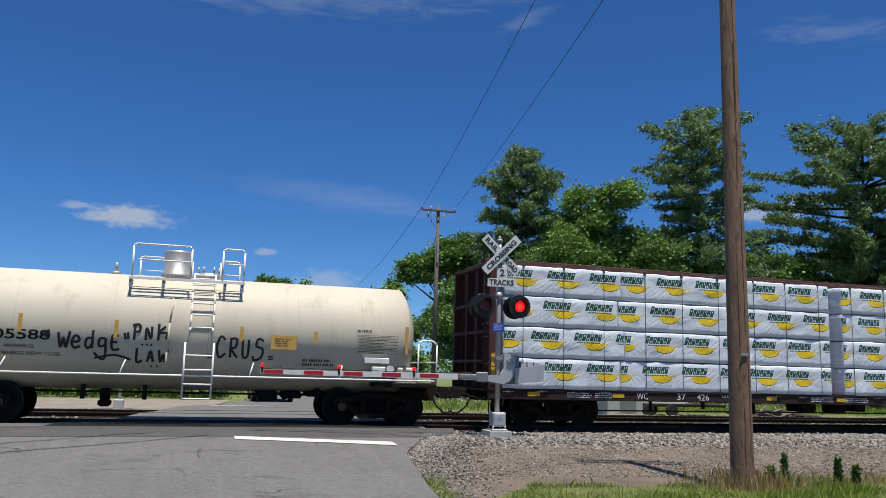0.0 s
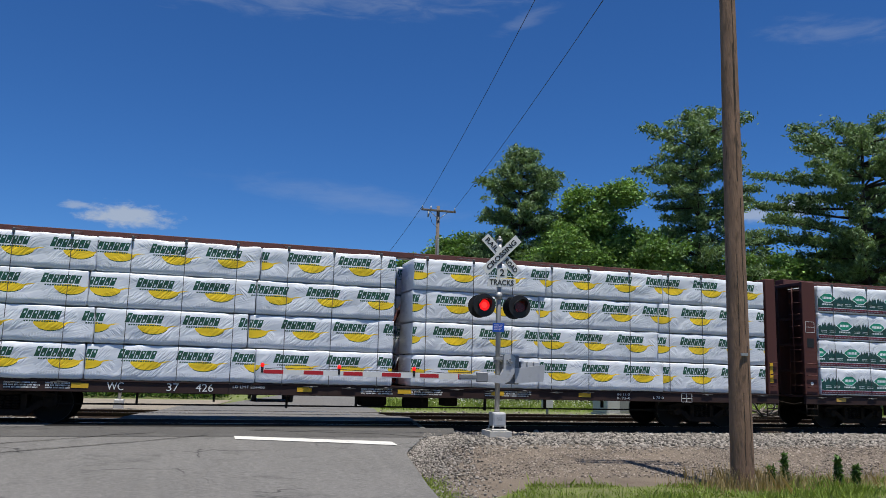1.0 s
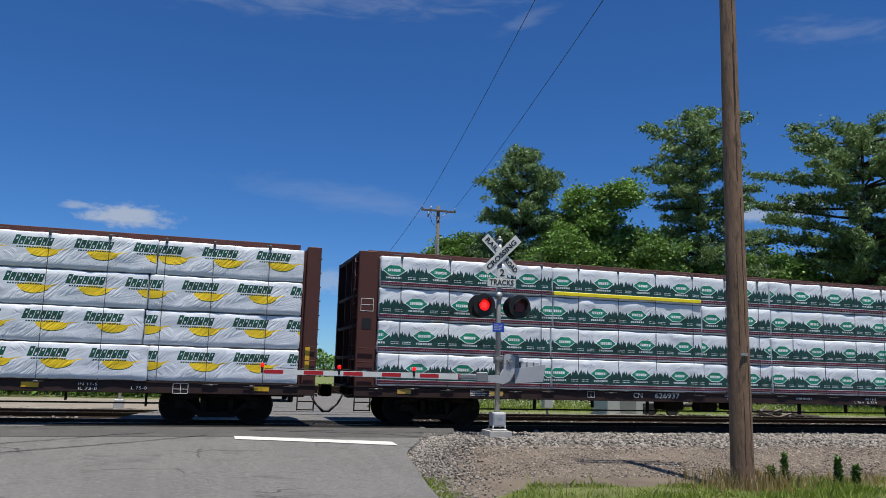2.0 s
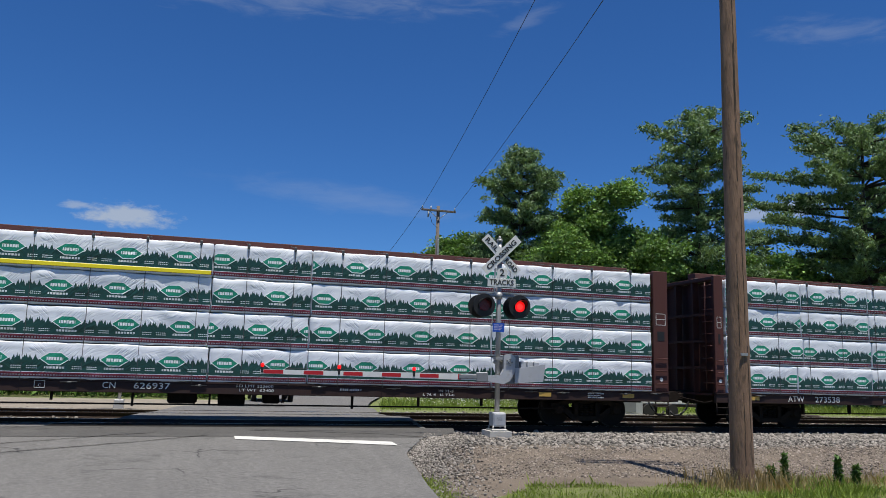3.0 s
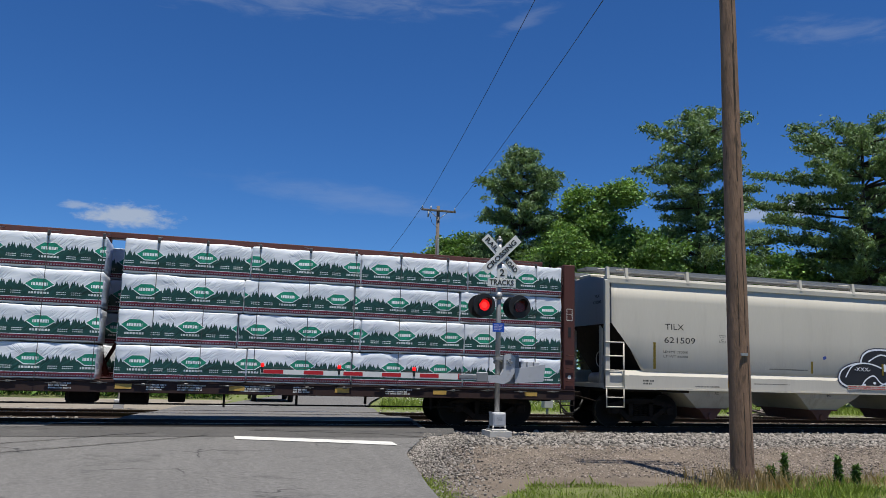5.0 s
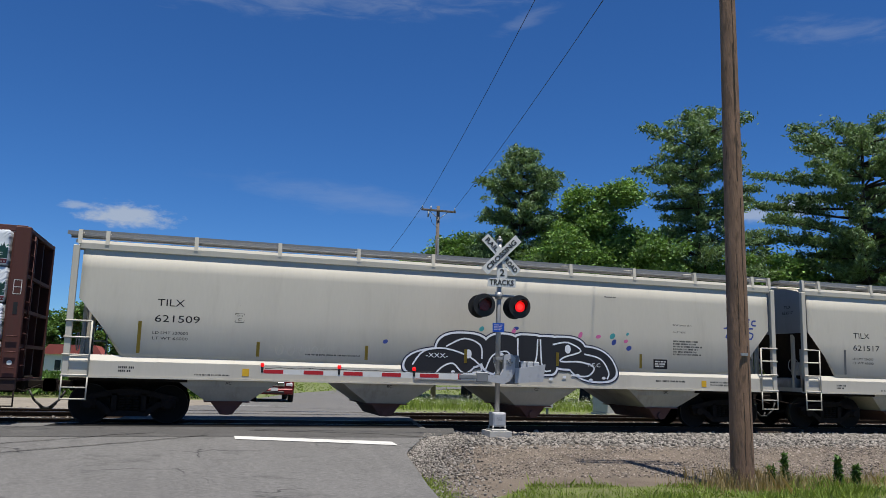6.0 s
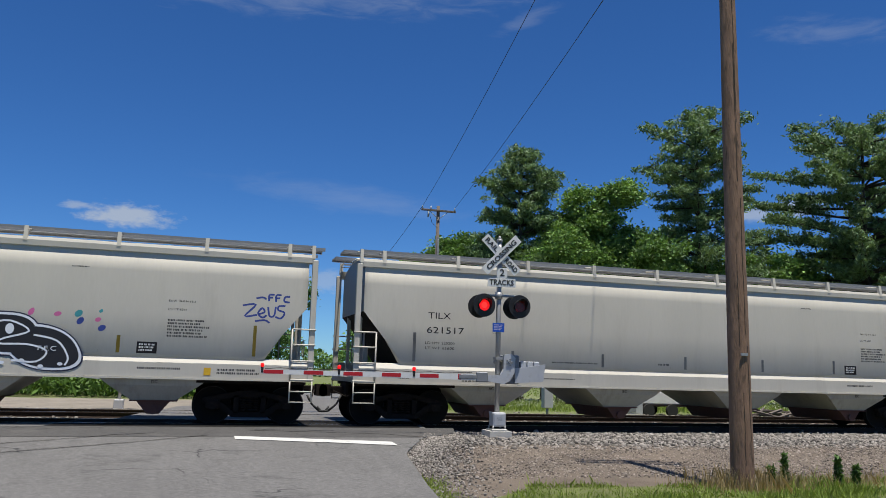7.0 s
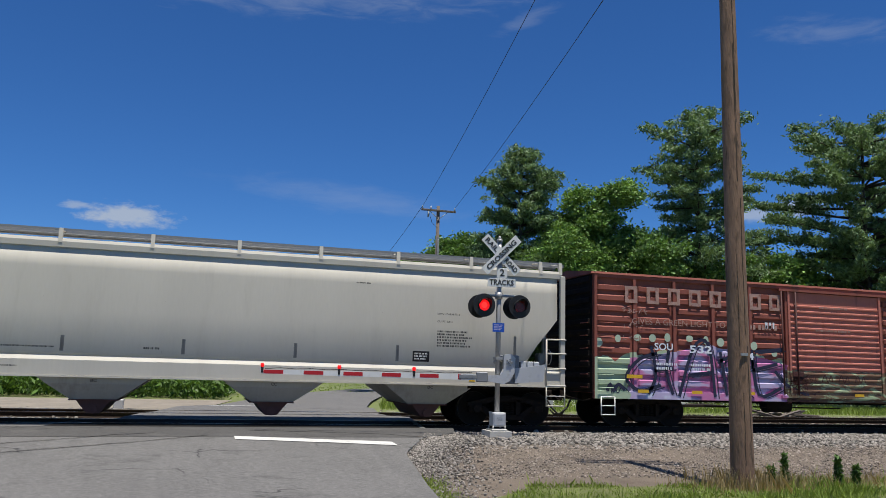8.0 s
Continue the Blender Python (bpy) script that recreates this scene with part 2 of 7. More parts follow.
def asphalt(name, color, stain):
    """Old asphalt: speckled aggregate, wheel-worn streaks along y, dark stains and hairline cracks."""
    m = mat(name, color, 0.92, 0, 0.2, 0.45, 0.0, 18)
    t = m.node_tree
    b = t.nodes["Principled BSDF"]
    co = t.nodes.new("ShaderNodeTexCoord").outputs["Object"]
    base = b.inputs["Base Color"].links[0].from_socket
    speck = tex_noise(t, co, 75, 2, 0.7)
    streak = tex_noise(t, stretched(t, co, 2.2, 0.16, 1), 1.6, 5, 0.6)
    spots = tex_noise(t, co, 0.9, 6, 0.7, 0.6)
    out = mixed(t, spots.step(0.52, 0.70) * 0.75, base, stain)
    out = mixed(t, streak.step(0.45, 0.75) * 0.30, out, tuple(c * 1.45 for c in color))
    mottle = tex_noise(t, co, 14, 3, 0.65)
    out = mixed(t, mottle.step(0.5, 0.68) * 0.45, out, tuple(c * 1.6 for c in color))
    out = mixed(t, mottle.step(0.48, 0.34) * 0.45, out, tuple(c * 0.55 for c in color))
    out = mixed(t, speck.step(0.56, 0.72) * 0.6, out, tuple(c * 2.1 for c in color))
    out = mixed(t, speck.step(0.46, 0.32) * 0.6, out, tuple(c * 0.4 for c in color))
    d = t.nodes.new("ShaderNodeTexVoronoi")
    d.feature = "DISTANCE_TO_EDGE"
    d.inputs["Scale"].default_value = 0.42
    warp = t.nodes.new("ShaderNodeVectorMath")
    warp.operation = "ADD"
    nz = t.nodes.new("ShaderNodeTexNoise")
    nz.inputs["Scale"].default_value = 1.3
    t.links.new(co, nz.inputs["Vector"])
    t.links.new(co, warp.inputs[0])
    t.links.new(nz.outputs[1], warp.inputs[1])
    t.links.new(warp.outputs[0], d.inputs["Vector"])
    crack = Sock(t, d.outputs["Distance"]).step(0.012, 0.003) * tex_noise(t, co, 0.5, 2).step(0.5, 0.6)
    out = mixed(t, crack * 0.8, out, (0.02, 0.02, 0.02))
    t.links.new(out, b.inputs["Base Color"])
    bn = t.nodes.new("ShaderNodeBump")
    bn.inputs["Strength"].default_value, bn.inputs["Distance"].default_value = 0.6, 0.008
    t.links.new((speck - crack).out, bn.inputs["Height"])
    t.links.new(bn.outputs[0], b.inputs["Normal"])
    return m


M = {}


def make_materials():
    M["asphalt"] = asphalt("worn_asphalt", (0.116, 0.113, 0.109), (0.052, 0.051, 0.050))
    M["asphalt_new"] = asphalt("patched_asphalt", (0.062, 0.060, 0.058), (0.10, 0.097, 0.092))
    M["paint_white"] = mat("road_paint", (0.50, 0.495, 0.47), 0.8, 0, 0.2, 3, 0.2, 60, (0.25, 0.245, 0.24), 0.75)
    M["tar"] = mat("tar_seal", (0.016, 0.015, 0.014), 0.95, 0, 0.2, 4, 0.2, spec=0.1)
    # bed darker than its stones: shade of the gaps put into the colour
    M["ballast"] = mat("ballast_bed", (0.105, 0.095, 0.084), 0.95, 0, 0.45, 2.0, 1.0, 26, (0.11, 0.1, 0.09), 0.6)
    M["stone"] = mat("ballast_stone", (0.182, 0.166, 0.147), 0.9, 0, 0.25, 3, 0.3, 60, island=1.5, spec=0.25)
    M["stone_tan"] = mat("tan_gravel", (0.205, 0.175, 0.148), 0.9, 0, 0.25, 3, 0.3, 60, (0.13, 0.10, 0.08), 0.5, island=1.3, spec=0.25)
    M["verge"] = mat("gravel_and_dust", (0.128, 0.104, 0.082), 0.95, 0, 0.4, 1.1, 0.9, 34, (0.085, 0.066, 0.050), 0.7, spec=0.2)
    M["far_gravel"] = mat("pale_gravel", (0.215, 0.19, 0.155), 0.95, 0, 0.4, 1.6, 0.9, 30, (0.14, 0.12, 0.09), 0.6, spec=0.2)
    M["soil"] = mat("field_soil", (0.115, 0.14, 0.045), 0.95, 0, 0.45, 0.3, 0.6, 6, (0.20, 0.17, 0.10), 0.6)
    M["turf"] = mat("turf", (0.095, 0.110, 0.030), 0.95, 0, 0.45, 2.0, 0.8, 30, (0.14, 0.12, 0.06), 0.5)
    M["grass"] = leafy("grass_blades", (0.195, 0.265, 0.050), 0.8)
    M["dry"] = leafy("dry_grass", (0.36, 0.27, 0.14), 0.5)
    M["weed"] = leafy("weed_leaves", (0.06, 0.12, 0.025), 0.5)
    M["corn"] = leafy("crop_leaves", (0.075, 0.14, 0.025), 0.7)
    M["flower"] = leafy("white_flowers", (0.7, 0.7, 0.62), 0.3)
    M["leaf"] = leafy("broad_leaves", (0.128, 0.225, 0.056), 1.2)
    M["leaf_dark"] = leafy("dark_leaves", (0.098, 0.180, 0.048), 1.2)
    M["needle"] = leafy("pine_needles", (0.120, 0.190, 0.085), 1.1)
    M["bark"] = mat("bark", (0.055, 0.043, 0.034), 0.95, 0, 0.3, 3, 0.6, 20, streak=True)
    M["rail"] = mat("rusty_rail", (0.035, 0.025, 0.020), 0.9, 0.0, 0.3, 6, 0.2, spec=0.15)
    M["railtop"] = mat("polished_rail_head", (0.55, 0.54, 0.52), 0.28, 1.0, 0.1, 6, 0)
    M["tie"] = mat("creosote_tie", (0.033, 0.027, 0.022), 0.95, 0, 0.4, 3, 0.6, 30, (0.12, 0.11, 0.1), 0.5)
    M["pole"] = mat("weathered_pole", (0.205, 0.125, 0.084), 0.9, 0, 0.55, 9, 1.0, 40, (0.06, 0.042, 0.03), 0.9, streak=True)
    M["pole_far"] = mat("grey_pole", (0.12, 0.10, 0.085), 0.9, 0, 0.3, 4, 0.5, streak=True)
    M["galv"] = mat("galvanised_steel", (0.34, 0.335, 0.325), 0.5, 0.45, 0.15, 5, 0.1, dirt=(0.25, 0.23, 0.2), dirt_amount=0.4)
    M["alu"] = mat("grey_painted_casting", (0.42, 0.43, 0.45), 0.5, 0.2, 0.1, 4, 0.1, dirt=(0.3, 0.28, 0.25), dirt_amount=0.4)
    M["alu_dark"] = mat("dull_grey_plate", (0.20, 0.21, 0.22), 0.6, 0.2, 0.15, 4, 0.1)
    M["sign"] = mat("sign_white", (0.62, 0.62, 0.60), 0.5, 0, 0.08, 3, 0, dirt=(0.45, 0.43, 0.4), dirt_amount=0.4)
    M["black"] = mat("black_paint", (0.012, 0.012, 0.013), 0.5, 0, 0.15, 4, 0.05)
    M["ink"] = mat("black_lettering", (0.016, 0.016, 0.018), 0.6, 0, 0.25, 9, 0)
    M["ink_white"] = mat("white_lettering", (0.68, 0.68, 0.66), 0.6, 0, 0.25, 9, 0)
    M["blue"] = mat("blue_sign", (0.008, 0.07, 0.40), 0.45, 0, 0.1, 5, 0)
    M["red_on"] = mat("lit_red_lamp", (0.5, 0.01, 0.01), 0.3, 0, 0, 3, 0, glow=(0.8, 0.006, 0.006, 0.75))
    M["red_core"] = mat("lit_red_core", (0.6, 0.05, 0.03), 0.3, 0, 0, 3, 0, glow=(1.0, 0.03, 0.025, 0.9))
    M["red_off"] = mat("dark_red_lens", (0.10, 0.006, 0.006), 0.25, 0, 0.1, 6, 0)
    M["red_tape"] = mat("red_reflective_tape", (0.40, 0.012, 0.018), 0.45, 0, 0.12, 6, 0)
    M["concrete"] = mat("concrete", (0.46, 0.44, 0.40), 0.9, 0, 0.2, 5, 0.3)
    M["cable"] = mat("black_cable", (0.02, 0.02, 0.02), 0.6, 0, 0.1, 3, 0)
    # side sills: much darker than the oxide brown of the bulkheads
    M["brown_sill"] = mat("grimy_brown_paint", (0.028, 0.012, 0.010), 0.75, 0, 0.3, 1.6, 0.1, 30, (0.03, 0.02, 0.016), 0.6, streak=True)
    M["lemon"] = mat("lemon_printed_film", (0.80, 0.66, 0.02), 0.4, 0, 0.1, 3, 0.1)
    M["brown"] = mat("oxide_brown_paint", (0.068, 0.020, 0.016), 0.7, 0, 0.28, 1.6, 0.1, 30, (0.045, 0.025, 0.02), 0.6, streak=True)
    M["brown_red"] = sprayed_boxcar("boxcar_red_paint", (0.245, 0.072, 0.050), 0.75, 0, 0.28, 1.3, 0.12, 30, (0.10, 0.04, 0.028), 0.65, streak=True)
    M["door_red"] = sprayed_boxcar("faded_door_paint", (0.44, 0.15, 0.11), 0.8, 0, 0.2, 1.3, 0.08, 30, (0.15, 0.05, 0.036), 0.5, streak=True)
    M["under"] = mat("grimy_steel", (0.017, 0.013, 0.011), 0.92, 0.0, 0.35, 4, 0.25, 30, (0.050, 0.028, 0.018), 0.45, spec=0.15)
    M["wheel"] = mat("wheel_steel", (0.012, 0.010, 0.009), 0.85, 0.0, 0.25, 5, 0.1, spec=0.15)
    M["tread"] = mat("worn_wheel_tread", (0.05, 0.045, 0.04), 0.7, 0.6, 0.1, 5, 0)
    M["yellow"] = mat("yellow_reflective_sheet", (0.62, 0.37, 0.02), 0.55, 0, 0.2, 5, 0)
    M["olive"] = mat("faded_yellow_sheet", (0.28, 0.21, 0.03), 0.6, 0, 0.2, 5, 0)
    M["orange"] = mat("ochre_placard", (0.50, 0.31, 0.07), 0.6, 0, 0.2, 5, 0)
    M["tank"] = mat("cream_tank_paint", (0.50, 0.455, 0.365), 0.58, 0, 0.09, 0.8, 0.03, 20, (0.33, 0.275, 0.20), 0.5, streak=True, spec=0.2)
    M["hopper"] = mat("light_grey_hopper_paint", (0.505, 0.475, 0.405), 0.6, 0, 0.10, 0.8, 0.03, 20, (0.40, 0.37, 0.31), 0.5, streak=True)
    # darker, bluer copy of the hopper paint: the end walls' shade put into colour
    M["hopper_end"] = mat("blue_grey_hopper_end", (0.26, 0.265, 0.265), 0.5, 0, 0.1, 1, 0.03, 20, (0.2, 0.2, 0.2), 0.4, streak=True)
    M["chute"] = mat("dusty_chute_paint", (0.42, 0.385, 0.33), 0.6, 0, 0.2, 1.4, 0.05, 20, (0.25, 0.2, 0.16), 0.5, streak=True)
    M["rust"] = mat("red_brown_gate", (0.12, 0.052, 0.04), 0.8, 0, 0.3, 5, 0.15)
    M["grate"] = mat("roof_walkway_grating", (0.25, 0.255, 0.255), 0.6, 0.5, 0.2, 8, 0)
    M["white_rail"] = mat("white_handrail_paint", (0.72, 0.71, 0.68), 0.5, 0, 0.1, 4, 0, dirt=(0.35, 0.3, 0.25), dirt_amount=0.4)
    M["wrap_y"], M["wrap_g"] = wrap_yellow(), wrap_green()
    M["strap"] = mat("steel_strap", (0.08, 0.08, 0.08), 0.5, 0.5, 0.2, 4, 0)
    M["spray_black"] = mat("black_spray_paint", (0.014, 0.014, 0.018), 0.55, 0, 0.35, 2.5, 0)
    M["spray_white"] = mat("white_spray_paint", (0.68, 0.71, 0.76), 0.6, 0, 0.2, 3, 0)
    M["spray_navy"] = mat("dark_navy_spray_paint", (0.018, 0.020, 0.045), 0.6, 0, 0.35, 2.5, 0)
    M["spray_blue"] = mat("navy_spray_paint", (0.03, 0.055, 0.24), 0.6, 0, 0.25, 3, 0)
    M["spray_teal"] = mat("teal_spray_paint", (0.05, 0.28, 0.30), 0.6, 0, 0.25, 3, 0)
    M["spray_pink"] = mat("pink_spray_paint", (0.56, 0.13, 0.30), 0.6, 0, 0.35, 1.6, 0)
    M["spray_lilac"] = mat("lilac_spray_paint", (0.42, 0.40, 0.56), 0.6, 0, 0.3, 1.6, 0)
    M["spray_mint"] = mat("mint_spray_paint", (0.40, 0.48, 0.36), 0.6, 0, 0.3, 1.6, 0)
    M["faded"] = mat("faded_lettering", (0.36, 0.22, 0.18), 0.7, 0, 0.5, 4, 0, 40, (0.20, 0.055, 0.036), 1.0)
    M["car_red"] = mat("dark_red_car_paint", (0.12, 0.007, 0.011), 0.22, 0.2, 0.05, 3, 0)
    M["glass"] = mat("tinted_car_glass", (0.02, 0.025, 0.03), 0.06, 0, 0.0, 3, 0, spec=0.8)
    M["chrome"] = mat("chrome_trim", (0.65, 0.66, 0.68), 0.15, 1.0, 0.03, 3, 0)
    M["tyre"] = mat("tyre_rubber", (0.018, 0.018, 0.018), 0.85, 0, 0.2, 5, 0)
    M["lamp"] = mat("headlamp_glass", (0.7, 0.72, 0.74), 0.1, 0.2, 0.05, 5, 0, spec=0.8)
    M["siding"] = mat("white_siding", (0.70, 0.69, 0.66), 0.7, 0, 0.08, 2, 0.05)
    M["roof_red"] = mat("red_metal_roof", (0.30, 0.07, 0.06), 0.6, 0, 0.15, 2, 0.05)
    M["pane"] = mat("window_glass", (0.03, 0.035, 0.04), 0.08, 0, 0, 3, 0, spec=0.8)


make_materials()

# ---- building helpers ----


def thing(name, label, category, m=None, group=""):
    ob = tagged(new(name), label, category, group)
    ob.empty_display_size = 0.3
    if m is not None:
        ob.matrix_basis = m
    return ob


def finish(name, bm, material, smooth=False):
    me = bpy.data.meshes.new(name)
    bm.normal_update()
    bm.to_mesh(me)
    bm.free()
    for k in (material if isinstance(material, (list, tuple)) else [material]):
        me.materials.append(M[k])
    if smooth:
        for p in me.polygons:
            p.use_smooth = True
    return me


def part(name, bm, material, parent=None, label="", smooth=False, m=None):
    me = bm if isinstance(bm, bpy.types.Mesh) else finish(name, bm, material, smooth)
    ob = new(name, me)
    ob.parent = parent
    if m is not None:
        ob.matrix_basis = m
    return tagged(ob, label)


def arrays(name, verts, faces, material):
    """A mesh from numpy arrays of corners and of equal-sized faces."""
    me = bpy.data.meshes.new(name)
    n = faces.shape[1]
    me.vertices.add(len(verts))
    me.vertices.foreach_set("co", verts.astype(np.float32).ravel())
    me.loops.add(faces.size)
    me.loops.foreach_set("vertex_index", faces.astype(np.int32).ravel())
    me.polygons.add(len(faces))
    me.polygons.foreach_set("loop_start", np.arange(0, faces.size, n, dtype=np.int32))
    me.materials.append(M[material])
    me.update(calc_edges=True)
    return me


def box(bm, x0, x1, y0, y1, z0, z1, bevel=0.0, slot=0):
    made = bmesh.ops.create_cube(bm, size=1, matrix=Matrix.LocRotScale(
        ((x0 + x1) / 2, (y0 + y1) / 2, (z0 + z1) / 2), None, (abs(x1 - x0), abs(y1 - y0), abs(z1 - z0))))
    faces = {f for v in made["verts"] for f in v.link_faces}
    for f in faces:
        f.material_index = slot
    if bevel:
        edges = {e for v in made["verts"] for e in v.link_edges}
        bmesh.ops.bevel(bm, geom=list(edges), offset=bevel, segments=1, affect="EDGES")
    return bm


def rod(bm, a, b, r, r2=None, seg=8, slot=0, cap=True):
    a, b = Vector(a), Vector(b)
    d = b - a
    m = Matrix.Translation((a + b) / 2) @ d.to_track_quat("Z", "Y").to_matrix().to_4x4()
    made = bmesh.ops.create_cone(bm, cap_ends=cap, segments=seg, radius1=r, radius2=r if r2 is None else r2, depth=d.length, matrix=m)
    for f in {f for v in made["verts"] for f in v.link_faces}:
        f.material_index = slot
        f.smooth = len(f.verts) == 4
    return bm


def pipe(bm, points, r, seg=6, slot=0):
    for a, b in zip(points, points[1:]):
        rod(bm, a, b, r, seg=seg, slot=slot)
    return bm


def prism(bm, outline, y0, y1, slot=0):
    """An outline in x, z pushed through from y0 to y1."""
    a = [bm.verts.new((x, y0, z)) for x, z in outline]
    b = [bm.verts.new((x, y1, z)) for x, z in outline]
    fs = [bm.faces.new(a), bm.faces.new(b[::-1])]
    for i in range(len(a)):
        j = (i + 1) % len(a)
        fs.append(bm.faces.new((a[j], a[i], b[i], b[j])))
    for f in fs:
        f.material_index = slot
    bmesh.ops.recalc_face_normals(bm, faces=fs)
    return bm


def lathe(bm, profile, seg=24, slot=0):
    """Rings of (x, r) round the x axis."""
    rings = [[bm.verts.new((x, r * math.cos(2 * math.pi * k / seg), r * math.sin(2 * math.pi * k / seg))) for k in range(seg)] for x, r in profile]
    for p, q in zip(rings, rings[1:]):
        for k in range(seg):
            f = bm.faces.new((p[k], p[(k + 1) % seg], q[(k + 1) % seg], q[k]))
            f.material_index, f.smooth = slot, True
    for ring, flip in ((rings[0], False), (rings[-1], True)):
        f = bm.faces.new(ring[::-1] if flip else ring)
        f.material_index = slot
    bmesh.ops.recalc_face_normals(bm, faces=bm.faces[:])
    return bm


def moved(bm, m):
    bmesh.ops.transform(bm, matrix=m, verts=bm.verts[:])
    return bm


def words(text, size, material, width=None, depth=0.002, bold=0.0):
    """Built-in letters as a mesh that stands in x, z and faces -y."""
    cu = bpy.data.curves.new("letters", "FONT")
    cu.body, cu.size, cu.extrude, cu.resolution_u, cu.offset = text, size, depth, 3, bold
    cu.align_x, cu.align_y = "CENTER", "CENTER"
    ob = bpy.data.objects.new("letters", cu)
    me = bpy.data.meshes.new_from_object(ob)
    bpy.data.objects.remove(ob)
    me.transform(Matrix.Rotation(radians(90), 4, "X"))
    if width:
        xs = [v.co.x for v in me.vertices]
        me.transform(Matrix.Diagonal((width / (max(xs) - min(xs)), 1, 1, 1)))
    me.materials.clear()
    me.materials.append(M[material])
    return me


def ribbon(bm, points, w, y, slot=0):
    """A painted stroke of width w on the plane y, rounded by short steps."""
    pts = [Vector((p[0], 0, p[1])) for p in points]
    smooth = []
    for i in range(len(pts) - 1):
        p0, p1, p2, p3 = pts[max(i - 1, 0)], pts[i], pts[i + 1], pts[min(i + 2, len(pts) - 1)]
        for k in range(4):
            s = k / 4
            smooth.append(0.5 * ((2 * p1) + (p2 - p0) * s + (2 * p0 - 5 * p1 + 4 * p2 - p3) * s * s + (3 * p1 - p0 - 3 * p2 + p3) * s ** 3))
    smooth.append(pts[-1])
    row = []
    for i, p in enumerate(smooth):
        d = smooth[min(i + 1, len(smooth) - 1)] - smooth[max(i - 1, 0)]
        n = Vector((-d.z, 0, d.x)).normalized() * w / 2
        row.append((bm.verts.new((p.x + n.x, y, p.z + n.z)), bm.verts.new((p.x - n.x, y, p.z - n.z))))
    for (a, b), (c, d) in zip(row, row[1:]):
        f = bm.faces.new((a, b, d, c))
        f.material_index = slot
    return bm


def blob(bm, cx, cz, rx, rz, y, slot=0, seg=20, power=2.0, lean=0.0):
    vs = []
    for k in range(seg):
        a = 2 * math.pi * k / seg
        c, s = math.cos(a), math.sin(a)
        x, z = rx * math.copysign(abs(c) ** (2 / power), c), rz * math.copysign(abs(s) ** (2 / power), s)
        vs.append(bm.verts.new((cx + x + lean * z, y, cz + z)))
    f = bm.faces.new(vs)
    f.material_index = slot
    return bm


# ---- ground, road and tracks ----


def ground_z(y):
    return float(np.interp(y, (-60, 8, 12.2, 14.5, 17.2, 19.6, 29, 33, 60, 4000), (-0.36, -0.40, -0.42, -0.30, -0.13, -0.16, -0.16, -0.30, -0.35, -0.35)))


def road_z(y):
    return float(np.interp(y, (-60, 6, 12, 16.5, 19.3, 29.5, 34, 60, 4000), (-0.30, -0.33, -0.30, -0.09, -0.012, -0.012, -0.16, -0.31, -0.32)))


def road_mid(y):
    return float(np.interp(y, (-60, 0, 10, 17, 22, 31, 40, 55, 70, 88, 105), (-9.5, -1.9, -0.05, 0.95, 1.75, 3.3, 5.4, 9.6, 16.5, 31, 62)))


def make_ground():
    xs = np.unique(np.concatenate([np.linspace(-2500, -60, 14), np.linspace(-60, 90, 90), np.linspace(90, 2500, 14)]))
    ys = np.unique(np.concatenate([np.linspace(-400, -20, 8), np.linspace(-20, 40, 75), np.linspace(40, 130, 30), np.linspace(130, 3500, 14)]))
    gx, gy = np.meshgrid(xs, ys, indexing="ij")
    gz = np.vectorize(ground_z)(gy)
    near = np.exp(-((gx - 10) / 60) ** 2 - ((gy - 20) / 40) ** 2)
    for i in range(gx.shape[0]):
        for j in range(gx.shape[1]):
            gz[i, j] += 0.03 * near[i, j] * noise.noise((gx[i, j] * 0.4, gy[i, j] * 0.4, 0)) - 0.02
            if abs(gx[i, j] - road_mid(gy[i, j])) < 7 and gy[i, j] < 110:
                gz[i, j] = min(gz[i, j], road_z(gy[i, j]) - 0.06)
    v = np.stack([gx, gy, gz], -1).reshape(-1, 3)
    n, k = gx.shape
    idx = np.arange(n * k).reshape(n, k)
    f = np.stack([idx[:-1, :-1], idx[1:, :-1], idx[1:, 1:], idx[:-1, 1:]], -1).reshape(-1, 4)
    tagged(new("ground", arrays("ground", v, f, "soil")), "green and tan ground reaching the horizon", "ground", kind="structure")


def sheet(name, label, material, rows, category="ground", bumpy=0.0):
    """A strip given by rows of (y, x_from, x_to, z)."""
    bm = bmesh.new()
    cols = 40
    prev = None
    for y, xa, xb, z in rows:
        line = []
        for k in range(cols + 1):
            x = xa + (xb - xa) * k / cols
            line.append(bm.verts.new((x, y, z + bumpy * noise.noise((x * 0.8, y * 0.8, 3)))))
        if prev:
            for k in range(cols):
                bm.faces.new((prev[k], prev[k + 1], line[k + 1], line[k]))
        prev = line
    ob = new(name, finish(name, bm, material, True))
    return tagged(ob, label, category, kind="structure")


